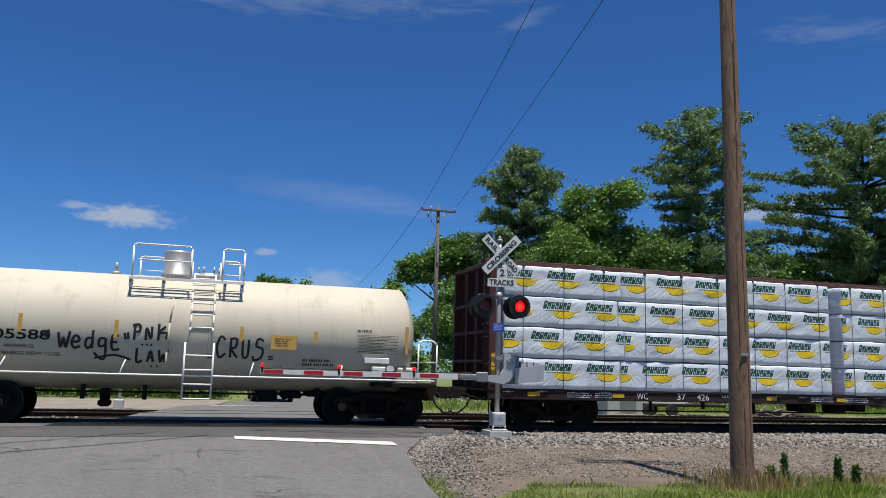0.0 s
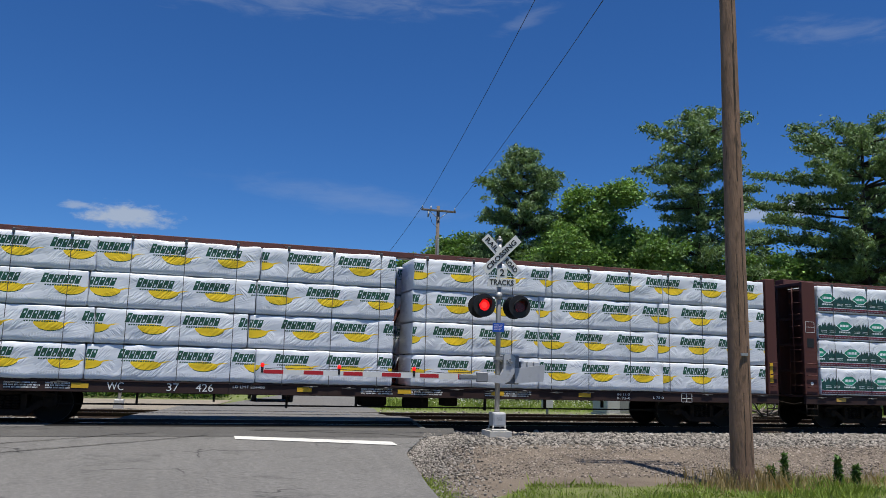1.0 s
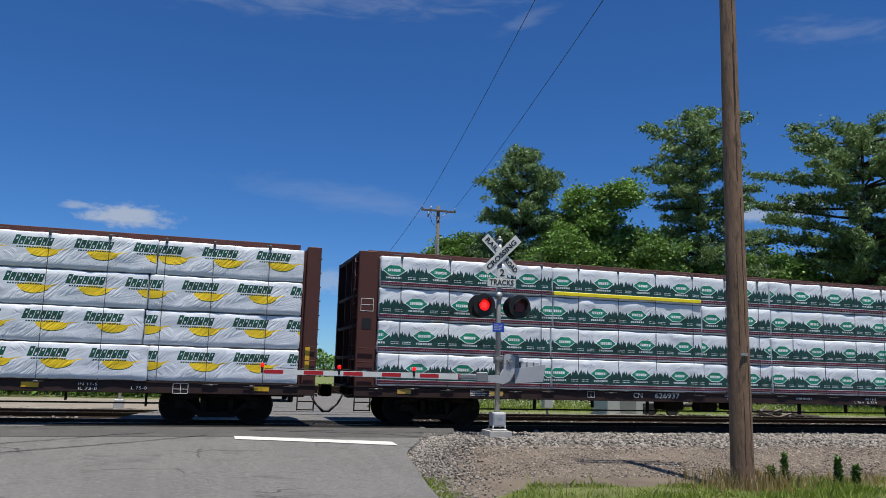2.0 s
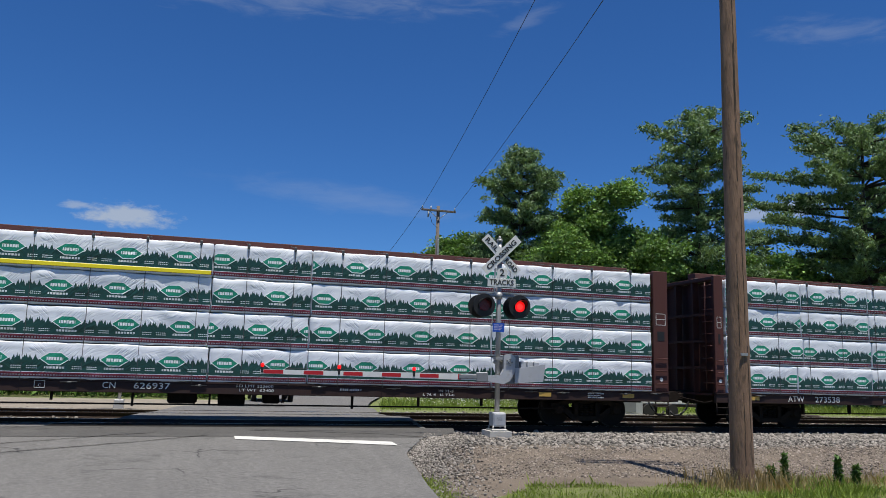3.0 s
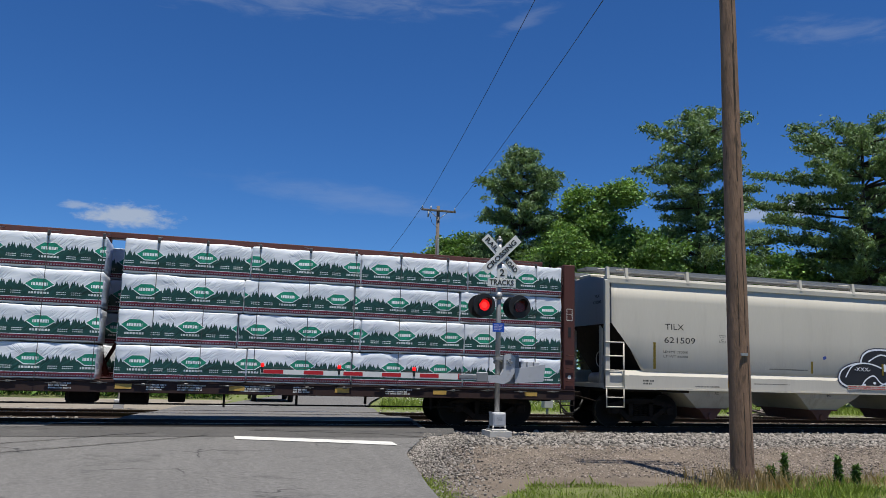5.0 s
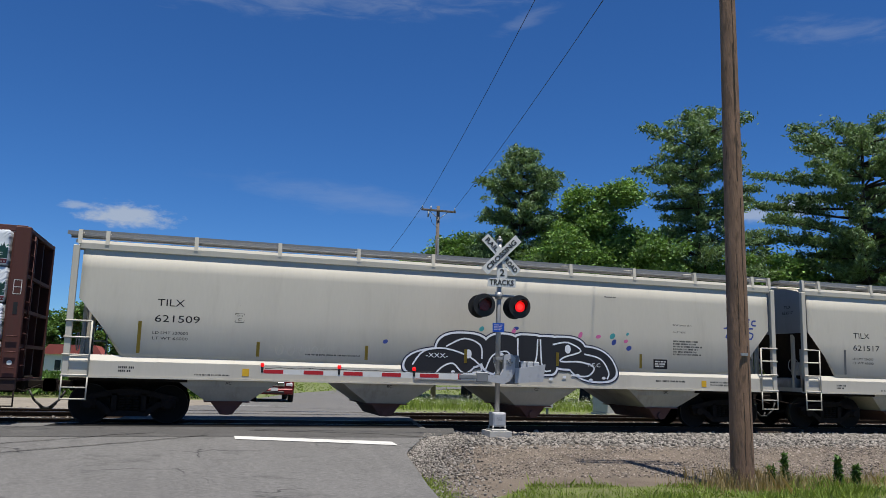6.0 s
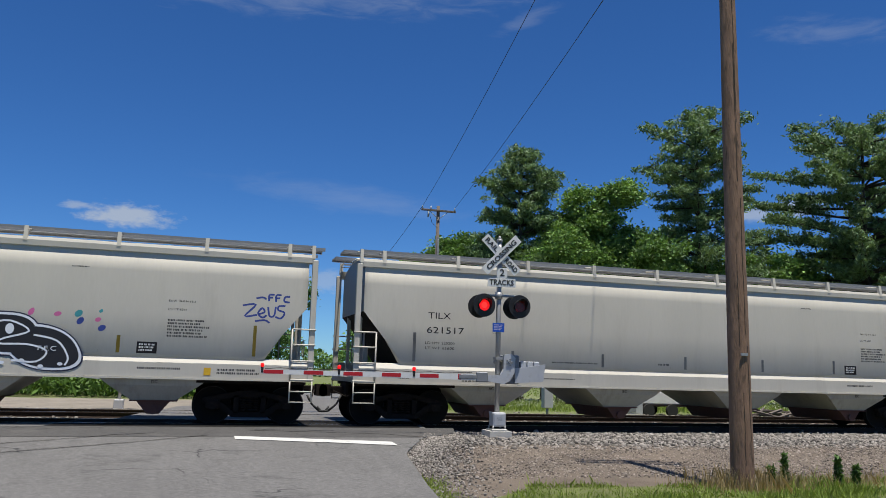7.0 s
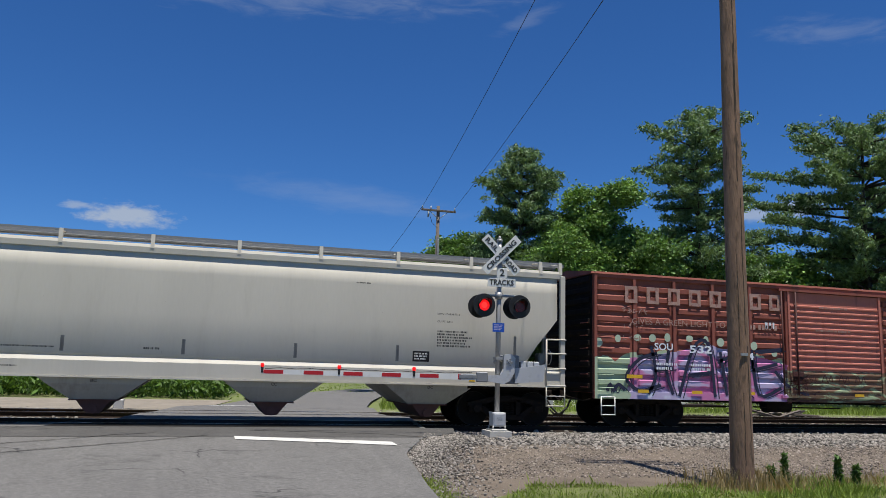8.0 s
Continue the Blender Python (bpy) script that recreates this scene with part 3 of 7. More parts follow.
def make_road():
    rows = []
    for y in np.concatenate([np.arange(-40, 8, 4), np.arange(8, 36, 0.5), np.arange(36, 104, 3)]):
        mid = road_mid(y)
        half = 3.25 if y < 26 else 3.05
        left, right = mid - half - (1.6 if y < 21 else 0), mid + half
        if 14 < y < 33:      # the crossing widens
            w = min(1, max(0, (y - 15.2) / 3.5)) * min(1, max(0, (33 - y) / 3.5))
            left, right = left - 0.55 * w - 0.9 * w * (y < 21), right + 1.0 * w * (1 if y < 25 else 0.3)
        rows.append((y, left, right, road_z(y)))
    sheet("road", "worn grey asphalt road rising to the crossing", "asphalt", rows, "road")
    rows = []
    for y in np.linspace(17.6, 19.74, 8):
        edge = 0.3 * noise.noise((y, 0, 9))
        rows.append((y, road_mid(y) - 5.4 + edge, road_mid(y) + 4.0 + 0.9 * min(1, (y - 17.4) / 1.6) + edge, road_z(y) + 0.006))
    sheet("road_patch", "darker newer asphalt apron beside the rails", "asphalt_new", rows, "road patch")
    for name, pts in (("stop_line", ((0.83, 17.45), (4.03, 16.46))), ("stop_line", ((0.42, 30.9), (3.35, 31.4)))):
        bm = bmesh.new()
        (xa, ya), (xb, yb) = pts
        n = 16
        for s in (-0.5, 0.5):
            for k in range(n + 1):
                x, y = xa + (xb - xa) * k / n, ya + (yb - ya) * k / n + s * 0.56 + 0.02 * noise.noise((k, s, 0))
                bm.verts.new((x, y, road_z(y) + 0.012))
        bm.verts.ensure_lookup_table()
        for k in range(n):
            bm.faces.new((bm.verts[k], bm.verts[k + 1], bm.verts[n + 2 + k], bm.verts[n + 1 + k]))
        tagged(new(name, finish(name, bm, "paint_white")), "worn white stop line painted across the lane", "road marking", kind="structure")
    bm = bmesh.new()
    for line in (((1.2, 18.9), (2.6, 18.6), (4.2, 18.2), (5.0, 17.6)), ((-3.6, 16.3), (-2.6, 17.0), (-1.6, 17.9), (-0.8, 18.3)), ((-3.4, 15.2), (-1.2, 16.6), (0.3, 17.9))):
        for (xa, ya), (xb, yb) in zip(line, line[1:]):
            for k in range(8):
                a, b = k / 8, (k + 1) / 8
                p = [(xa + (xb - xa) * s, ya + (yb - ya) * s + 0.08 * noise.noise(((xa + (xb - xa) * s) * 3, 0, 2))) for s in (a, b)]
                vs = [bm.verts.new((x, y + o, road_z(y + o) + 0.011)) for (x, y), o in ((p[0], -0.02), (p[1], -0.02), (p[1], 0.025), (p[0], 0.025))]
                bm.faces.new(vs)
    tagged(new("tar_crack", finish("tar_crack", bm, "tar")), "black tar-sealed cracks in the asphalt", "road crack", kind="structure")


def scatter(count, place, size, rng):
    """Stones: rough, squashed icosahedra on the points that place gives."""
    p = (1 + 5 ** 0.5) / 2
    base = np.array([(-1, p, 0), (1, p, 0), (-1, -p, 0), (1, -p, 0), (0, -1, p), (0, 1, p), (0, -1, -p), (0, 1, -p), (p, 0, -1), (p, 0, 1), (-p, 0, -1), (-p, 0, 1)]) / 1.9
    tri = np.array([(0, 11, 5), (0, 5, 1), (0, 1, 7), (0, 7, 10), (0, 10, 11), (1, 5, 9), (5, 11, 4), (11, 10, 2), (10, 7, 6), (7, 1, 8),
                    (3, 9, 4), (3, 4, 2), (3, 2, 6), (3, 6, 8), (3, 8, 9), (4, 9, 5), (2, 4, 11), (6, 2, 10), (8, 6, 7), (9, 8, 1)])
    c = place(count)
    v = base[None] * rng.uniform(0.72, 1.3, (count, 12, 1))
    a = rng.uniform(0, 2 * np.pi, count)
    v = v * rng.uniform(0.6, 1.3, (count, 1, 3))
    x, y = v[..., 0] * np.cos(a)[:, None] - v[..., 1] * np.sin(a)[:, None], v[..., 0] * np.sin(a)[:, None] + v[..., 1] * np.cos(a)[:, None]
    v = np.stack([x, y, v[..., 2] * 0.8], -1) * (size * rng.lognormal(0, 0.3, count))[:, None, None] + c[:, None]
    f = tri[None] + 12 * np.arange(count)[:, None, None]
    return v.reshape(-1, 3), f.reshape(-1, 3)


def make_ballast():
    rng = np.random.default_rng(3)
    prof = ((16.4, -0.20), (17.2, -0.13), (18.6, -0.10), (19.4, -0.13), (20.0, -0.19), (23.0, -0.17), (24.4, -0.17), (27.4, -0.17), (28.6, -0.14), (29.8, -0.24), (31.0, -0.33))
    for xa, xb in ((-60, -2.2), (5.6, 95)):
        sheet("ballast", "grey crushed-stone ballast bed under the tracks", "ballast", [(y, xa, xb, z) for y, z in prof], "ballast", 0.03)
    sheet("crossing_panel", "black rubber crossing panels between the rails", "tar", [(y, road_mid(y) - 4.6, road_mid(y) + 4.1, -0.004) for y in (19.75, 20.3)] + [(y, road_mid(y) - 4.6, road_mid(y) + 4.1, -0.003) for y in (20.32, 20.78)], "crossing panel")
    sheet("crossing_panel", "black rubber crossing panels between the rails", "tar", [(y, road_mid(y) - 4.6, road_mid(y) + 4.1, -0.007) for y in (20.95, 22.2)], "crossing panel")
    sheet("gravel_verge", "tan dusty gravel strip beside the ballast", "verge", [(y, road_mid(y) + 2.7, 70, z) for y, z in ((2.0, -0.385), (9.0, -0.39), (11.5, -0.40), (12.4, -0.40), (13.2, -0.365), (14.5, -0.29), (15.6, -0.22), (16.6, -0.165), (17.0, -0.15))], "gravel", 0.03)
    sheet("gravel_verge", "tan gravel strip beyond the tracks", "far_gravel", [(29.6, -60, 0.2, -0.17), (33, -60, 0.3, -0.27), (37, -60, 0.9, -0.30), (42, -60, 1.8, -0.315)], "gravel", 0.02)
    zs = np.array(prof)

    def near(n):
        x = rng.uniform(4.9, 26, n)
        y = 16.2 + 3.6 * rng.beta(1.3, 1.0, n)
        keep = x > 4.6 + (y < 17.6) * 0.0 + (y > 17.6) * (y - 17.6) * 0.55
        x = np.where(keep, x, rng.uniform(9, 26, n))
        return np.stack([x, y, np.interp(y, zs[:, 0], zs[:, 1]) + rng.uniform(-0.01, 0.03, n)], -1)

    def low(n):
        x, y = rng.uniform(4.4, 24, n), rng.uniform(13.0, 16.6, n)
        return np.stack([x, y, np.interp(y, (12.4, 14.5, 16.6), (-0.40, -0.29, -0.16)) + rng.uniform(-0.01, 0.012, n)], -1)

    def edge(n):
        y = 9.5 + 9.5 * rng.beta(2.4, 1.0, n)
        wide = np.clip((y - 15.2) / 3.5, 0, 1)
        x = np.array([road_mid(b) for b in y]) + 3.18 + wide + np.abs(rng.normal(0, 0.6, n))
        return np.stack([x, y, np.interp(y, (9, 12.4, 14.5, 16.6, 18, 19), (-0.39, -0.40, -0.27, -0.13, -0.07, -0.06)) + rng.uniform(-0.012, 0.016, n)], -1)

    def left(n):
        x, y = rng.uniform(-9, -3.4, n), rng.uniform(16.6, 20.2, n)
        return np.stack([x, y, np.interp(y, zs[:, 0], zs[:, 1]) + rng.uniform(-0.01, 0.03, n)], -1)

    def far(n):
        x = np.where(rng.random(n) < 0.45, rng.uniform(-14, -0.6, n), rng.uniform(6.9, 34, n))
        y = 27.3 + 6.5 * rng.beta(1, 1.5, n)
        return np.stack([x, y, np.interp(y, zs[:, 0], zs[:, 1]) + rng.uniform(-0.01, 0.03, n)], -1)

    def between(n):
        x = np.where(rng.random(n) < 0.4, rng.uniform(-9, -3.2, n), rng.uniform(6.6, 30, n))
        y = rng.uniform(20, 27.5, n)
        return np.stack([x, y, np.full(n, -0.16) + rng.uniform(-0.02, 0.02, n)], -1)
    for label, place, n, s in (("pale grey loose ballast stones heaped beside the track", near, 22000, 0.034), ("small scattered gravel on the dusty strip", low, 20000, 0.017),
                               ("loose gravel along the crumbling road edge", edge, 9000, 0.018), ("grey ballast stones beside the road", left, 2500, 0.034), ("grey ballast stones beyond the tracks", far, 14000, 0.036), ("dark ballast stones between the ties", between, 6000, 0.034)):
        v, f = scatter(n, place, s, rng)
        tagged(new("ballast_stones", arrays("ballast_stones", v, f, "stone_tan" if "dusty" in label else "stone")), label, "gravel", kind="stuff")


def make_tracks():
    tie = bmesh.new()
    box(tie, -0.115, 0.115, -1.3, 1.3, -0.34, -0.165, 0.012)
    tie_me = finish("tie", tie, "tie")
    prof = ((-0.075, -0.165), (0.075, -0.165), (0.07, -0.15), (0.012, -0.13), (0.012, -0.04), (0.036, -0.03), (0.036, -0.004), (0.028, 0.0), (-0.028, 0.0), (-0.036, -0.004), (-0.036, -0.03), (-0.012, -0.04), (-0.012, -0.13), (-0.07, -0.15))
    for yc, label in ((TRACK, "rusty steel railway track with polished rail heads"), (TRACK_FAR, "second rusty railway track beside the first")):
        track = tagged(new("railway_track"), label, "railway track", kind="structure")
        for s in (-1, 1):
            bm = bmesh.new()
            a = [bm.verts.new((-90, yc + s * 0.753 + y, z)) for y, z in prof]
            b = [bm.verts.new((160, yc + s * 0.753 + y, z)) for y, z in prof]
            for i in range(len(prof)):
                j = (i + 1) % len(prof)
                bm.faces.new((a[i], a[j], b[j], b[i])).material_index = 1 if i == 7 else 0
            bmesh.ops.recalc_face_normals(bm, faces=bm.faces[:])
            part("rail", bm, ["rail", "railtop"], track)
        for k in range(-16, 62):
            x = k * 0.55
            if -3.2 < x - 0.2 * (yc - 21) < 6.2:
                continue
            part("tie", tie_me, None, track, m=pose(x + 0.03 * math.sin(k * 3.1), yc + 0.03 * math.sin(k * 1.7), 0, 0, 0, 0.6 * math.sin(k)))


make_ground()
make_road()
make_ballast()
make_tracks()

# ---- train ----


def wheelset_mesh():
    bm = bmesh.new()
    rod(bm, (0, -0.95, 0), (0, 0.95, 0), 0.085, seg=10)
    for s in (-1, 1):
        y0 = s * 0.68
        rod(bm, (0, y0, 0), (0, y0 + s * 0.03, 0), 0.485, seg=28)
        rod(bm, (0, y0 + s * 0.03, 0), (0, y0 + s * 0.14, 0), 0.457, seg=28, slot=1)
        rod(bm, (0, y0 + s * 0.135, 0), (0, y0 + s * 0.143, 0), 0.445, seg=28)
        rod(bm, (0, y0 + s * 0.14, 0), (0, y0 + s * 0.20, 0), 0.13, seg=12)
        for k in range(3):
            a = k * 2.094
            rod(bm, (0.06 * math.cos(a), y0 + s * 0.26, 0.06 * math.sin(a)), (0.06 * math.cos(a), y0 + s * 0.285, 0.06 * math.sin(a)), 0.018, seg=6)
    return finish("wheelset", bm, ["wheel", "tread"])


def truck_mesh():
    bm = bmesh.new()
    for s in (-1, 1):
        y0, y1 = s * 0.92, s * 1.06
        top = [(-1.12, 0.62), (-0.62, 0.74), (-0.3, 0.80), (0.3, 0.80), (0.62, 0.74), (1.12, 0.62), (1.12, 0.52), (0.66, 0.60), (0.34, 0.66), (-0.34, 0.66), (-0.66, 0.60), (-1.12, 0.52)]
        prism(bm, top, y0, y1)
        prism(bm, [(-0.66, 0.52), (-0.36, 0.30), (0.36, 0.30), (0.66, 0.52), (0.86, 0.50), (0.42, 0.17), (-0.42, 0.17), (-0.86, 0.50)], y0, y1)
        for x in (-0.33, 0.33):
            box(bm, x - 0.06, x + 0.06, y0, y1, 0.28, 0.7)
        for x in (-0.89, 0.89):
            box(bm, x - 0.17, x + 0.17, s * 0.90, s * 1.08, 0.36, 0.60, 0.03)
            rod(bm, (x, s * 0.9, 0.457), (x, s * 1.15, 0.457), 0.105, seg=12)
        # added dark plate: gives the shade behind the springs, hiding lit ground beyond
        box(bm, -0.28, 0.28, s * 0.86, s * 0.89, 0.26, 0.68)
        for x in (-0.16, 0.0, 0.16):
            for k in range(5):
                z = 0.33 + k * 0.06
                rod(bm, (x, s * 0.99, z), (x, s * 0.99, z + 0.032), 0.07, seg=10)
    box(bm, -0.22, 0.22, -1.0, 1.0, 0.62, 0.84, 0.03)
    rod(bm, (0, 0, 0.8), (0, 0, 1.0), 0.2, seg=14)
    for x in (-0.4, 0.4):
        box(bm, x - 0.05, x + 0.05, -0.85, 0.85, 0.36, 0.46)
    return finish("truck", bm, "under")


WHEELSET, TRUCK = wheelset_mesh(), truck_mesh()
CARS, ROLLING, RIDERS = [], [], []


def add_truck(car, x, wheel_gap=1.78):
    tr = part("truck", TRUCK, None, car, "grimy cast-steel truck", m=pose(x, 0, 0))
    for s in (-1, 1):
        w = part("wheelset", WHEELSET, None, tr, "steel wheels on an axle", m=pose(s * wheel_gap / 2, 0, 0.457))
        ROLLING.append((w, s * wheel_gap / 2))


def add_coupler(car, x, s):
    bm = bmesh.new()
    box(bm, x - s * 0.3, x + s * 0.35, -0.09, 0.09, 0.76, 0.96, 0.02)
    prism(bm, [(x + s * 0.35, 0.70), (x + s * 0.35, 1.0), (x + s * 0.60, 1.0), (x + s * 0.66, 0.9), (x + s * 0.66, 0.74), (x + s * 0.58, 0.68)], -0.16, 0.14)
    box(bm, x - s * 0.08, x, -0.5, 0.5, 0.72, 1.06, 0.03)
    part("coupler", bm, "under", car, "rusty knuckle coupler")
    bm = bmesh.new()
    pts = [(x + s * 0.1, -0.35, 0.72), (x + s * 0.22, -0.38, 0.5), (x + s * 0.42, -0.36, 0.32), (x + s * 0.6, -0.3, 0.3), (x + s * 0.7, -0.25, 0.42)]
    pipe(bm, pts, 0.028, 8)
    part("air_hose", bm, "cable", car, "black rubber brake hose")
    bm = bmesh.new()
    pipe(bm, [(x + s * 0.05, -1.45, 0.78), (x + s * 0.12, -1.2, 0.72), (x + s * 0.3, -0.2, 0.85)], 0.016)
    part("uncoupling_lever", bm, "under", car)


def ladder(bm, x0, x1, y, z0, z1, step=0.33, r=0.018):
    for x in (x0, x1):
        rod(bm, (x, y, z0), (x, y, z1), r, seg=6)
    z = z0 + 0.02
    while z < z1:
        rod(bm, (x0, y, z), (x1, y, z), r * 0.85, seg=6)
        z += step
    return bm


def rails_and_rungs(name, bm, material, parent, label=""):
    """A ladder: its stiles in one mesh, each level rung a part of it."""
    bm.verts.index_update()
    seen, stiles, rungs = set(), [], []
    for start in bm.verts:
        if start in seen:
            continue
        island, todo = [], [start]
        seen.add(start)
        while todo:
            v = todo.pop()
            island.append(v)
            for e in v.link_edges:
                w = e.other_vert(v)
                if w not in seen:
                    seen.add(w)
                    todo.append(w)
        span = [max(v.co[k] for v in island) - min(v.co[k] for v in island) for k in range(3)]
        (rungs if span[0] > max(span[1], span[2]) else stiles).append(island)

    def piece(islands):
        out = bmesh.new()
        for island in islands:
            made = {v: out.verts.new(v.co) for v in island}
            for f in {f for v in island for f in v.link_faces}:
                out.faces.new([made[v] for v in f.verts]).smooth = f.smooth
        return out
    body = part(name, piece(stiles), material, parent, label)
    for island in rungs:
        part("rung", piece([island]), material, body)
    bm.free()
    return body


def lettering(car, text, x, z, y, size, material="ink", width=None, label="", bold=0.0):
    return part("lettering", words(text, size, material, width, bold=bold), None, car, label or ("black stencilled lettering" if material == "ink" else "white stencilled lettering"), m=pose(x, y, z))


def small_print(car, x0, x1, z0, z1, y, lines, material="ink", seed=0):
    """Writing too small to read: rows of short bars."""
    r = random.Random(seed)
    bm = bmesh.new()
    h = (z1 - z0) / lines
    for i in range(lines):
        x, z = x0, z1 - (i + 0.5) * h
        end = x1 - r.random() * 0.35 * (x1 - x0)
        left = r.randint(3, 7)
        while x < end:
            w = h * r.uniform(0.22, 0.42)
            bm.faces.new([bm.verts.new((px, y - 0.001, pz)) for px, pz in ((x, z - h * 0.3), (x + w, z - h * 0.3), (x + w, z + h * 0.3), (x, z + h * 0.3))])
            left -= 1
            x += w + h * (0.16 if left else 0.45)
            left = left or r.randint(2, 7)
    part("small_print", bm, material, car, "small stencilled print")


def plate(car, name, x0, x1, z0, z1, y, material, label=""):
    return part(name, box(bmesh.new(), x0, x1, y - 0.004, y, z0, z1), material, car, label)


# -- tank car --


def tank_car():
    L0 = -6.9
    car = thing("tank_car", "dirty cream tank car with black graffiti and a top platform", "tank car", group="train")
    CARS.append((car, L0))
    R, zc = 1.43, 2.215
    X = lambda u: u - L0
    bm = bmesh.new()
    a, b = X(-6.25), X(5.2)
    prof = [(a - 0.40, 0.15), (a - 0.36, 0.55), (a - 0.27, 0.95), (a - 0.14, 1.24), (a, R)] + [(a + (b - a) * k / 12, R) for k in range(1, 12)] + [(b, R), (b + 0.14, 1.24), (b + 0.27, 0.95), (b + 0.36, 0.55), (b + 0.40, 0.15)]
    lathe(bm, prof, 56)
    part("tank", moved(bm, Matrix.Translation((0, 0, zc))), "tank", car, "cream painted tank shell streaked with grime", True)
    for u in (-4.1, -2.0, 0.2, 2.35, 4.0):
        bm = bmesh.new()
        lathe(bm, [(X(u) - 0.018, R - 0.01), (X(u) - 0.012, R + 0.004), (X(u) + 0.012, R + 0.004), (X(u) + 0.018, R - 0.01)], 56)
        part("weld_seam", moved(bm, Matrix.Translation((0, 0, zc))), "tank", car)
    for s, u in ((-1, -6.3), (1, 5.25)):
        bm = bmesh.new()
        box(bm, X(u) - 0.9 if s > 0 else X(u) - 0.75, X(u) + 0.75 if s > 0 else X(u) + 0.9, -1.45, 1.45, 0.98, 1.10, 0.02)
        box(bm, X(u) - 1.0, X(u) + 1.0, -0.4, 0.4, 0.62, 1.0, 0.02)
        part("stub_sill", bm, "under", car, "grimy stub sill and end platform")
        bm = bmesh.new()
        e = X(u) + s * 0.74
        for y in (-1.42, 1.42):
            pipe(bm, [(e - s * 0.5, y, 1.1), (e - s * 0.5, y, 2.12), (e - s * 0.42, y, 2.2), (e - s * 0.1, y, 2.2), (e, y, 2.1), (e, y, 1.1)], 0.022)
        pipe(bm, [(e, -1.42, 1.65), (e, 1.42, 1.65)], 0.02)
        part("end_handrail", bm, "white_rail", car, "white end handrail")
        bm = bmesh.new()
        box(bm, X(u) - 0.3, X(u) + 0.3, -1.35, 1.35, 1.02, 1.5, 0.05)
        part("saddle", bm, "tank", car)
        add_coupler(car, X(u) + s * 0.85, s)
    add_truck(car, X(4.48))
    add_truck(car, X(-5.18))
    # long side rail and steps
    bm = bmesh.new()
    for y in (-1.56, 1.56):
        pipe(bm, [(X(-6.6), y, 1.16), (X(5.9), y, 1.16)], 0.024, 8)
        for u in (-4.3, -1.75, 1.2, 3.4):
            rod(bm, (X(u), y, 1.16), (X(u) + 0.1, y * 0.88, 1.5), 0.016, seg=6)
    part("side_rail", bm, "white_rail", car, "long white side handrail")
    bm = bmesh.new()
    ladder(bm, X(-0.33), X(0.33), -1.6, 0.60, 1.95, 0.34, 0.026)
    prev = None
    for k in range(9):
        a = math.radians(188 - k * 11.5)
        p = (-math.sqrt(1) * (R + 0.12) * abs(math.cos(a)) if k else -1.6, zc + (R + 0.12) * math.sin(math.radians(max(0, k * 11.5 - 8))))
        if prev:
            for x in (X(-0.24), X(0.28)):
                rod(bm, (x, prev[0], prev[1]), (x, p[0], p[1]), 0.024, seg=6)
            rod(bm, (X(-0.24), p[0], p[1]), (X(0.28), p[0], p[1]), 0.02, seg=6)
        prev = p
    rails_and_rungs("ladder", bm, "white_rail", car, "white steel side ladder")
    # platform
    bm = bmesh.new()
    zt = 3.46
    for y0, y1 in ((-1.25, -1.0), (1.0, 1.25)):
        for k in range(4):
            y = y0 + (y1 - y0) * k / 3
            box(bm, X(-1.7), X(0.95), y - 0.009, y + 0.009, zt, zt + 0.035)
    for u in (-1.7, -0.95, 0.5, 0.92):
        box(bm, X(u) - 0.03, X(u) + 0.03, -1.27, 1.27, zt - 0.1, zt, 0.01)
        for y in (-1.2, 1.2):
            part("platform_bracket", box(bmesh.new(), X(u) - 0.035, X(u) + 0.035, y - 0.04, y + 0.04, zt - 0.22, zt - 0.005, 0.005), "white_rail", car)
    part("platform", bm, "grate", car, "grey grated top platform")
    part("platform_edge", box(bmesh.new(), X(-1.74), X(0.98), -1.285, -1.272, zt - 0.03, zt + 0.04, 0.004), "white_rail", car, "pale platform edge angle")
    for y in (-1.24, 1.24):
        for ua, ub in ((-1.68, -0.33), (0.42, 0.94)):
            bm = bmesh.new()
            pipe(bm, [(X(ua), y, zt), (X(ua), y, 4.26), (X(ua) + 0.06, y, 4.30), (X(ub) - 0.06, y, 4.30), (X(ub), y, 4.24), (X(ub), y, zt)], 0.024, 8)
            pipe(bm, [(X(ua) + 0.12, y, 3.92), (X(ub), y, 3.92)], 0.018)
            part("guard_rail", bm, "white_rail", car, "white tubular guard rail")
    bm = bmesh.new()
    lathe(bm, [(3.58, 0.36), (3.62, 0.40), (3.70, 0.40), (3.72, 0.345), (4.25, 0.345), (4.30, 0.33), (4.31, 0.1)], 28)
    part("valve_bonnet", moved(bm, Matrix.Rotation(radians(-90), 4, "Y")), "galv", car, "grey steel valve bonnet", True, pose(X(-0.68), -0.15, 0))
    bm = bmesh.new()
    rod(bm, (X(0.1), 0, 3.6), (X(0.1), 0, 3.78), 0.3, seg=18)
    for k in range(6):
        a = k * 1.047
        rod(bm, (X(0.1) + 0.26 * math.cos(a), 0.26 * math.sin(a), 3.75), (X(0.1) + 0.26 * math.cos(a), 0.26 * math.sin(a), 3.95), 0.03, seg=6)
    part("manway", bm, "galv", car, "bolted manway cover")
    bm = bmesh.new()
    rod(bm, (X(-2.16), 0, 3.6), (X(-2.16), 0, 3.72), 0.12, seg=12)
    rod(bm, (X(-2.16), 0, 3.72), (X(-2.16), 0, 3.95), 0.04, seg=8)
    part("relief_valve", bm, "galv", car)
    bm = bmesh.new()
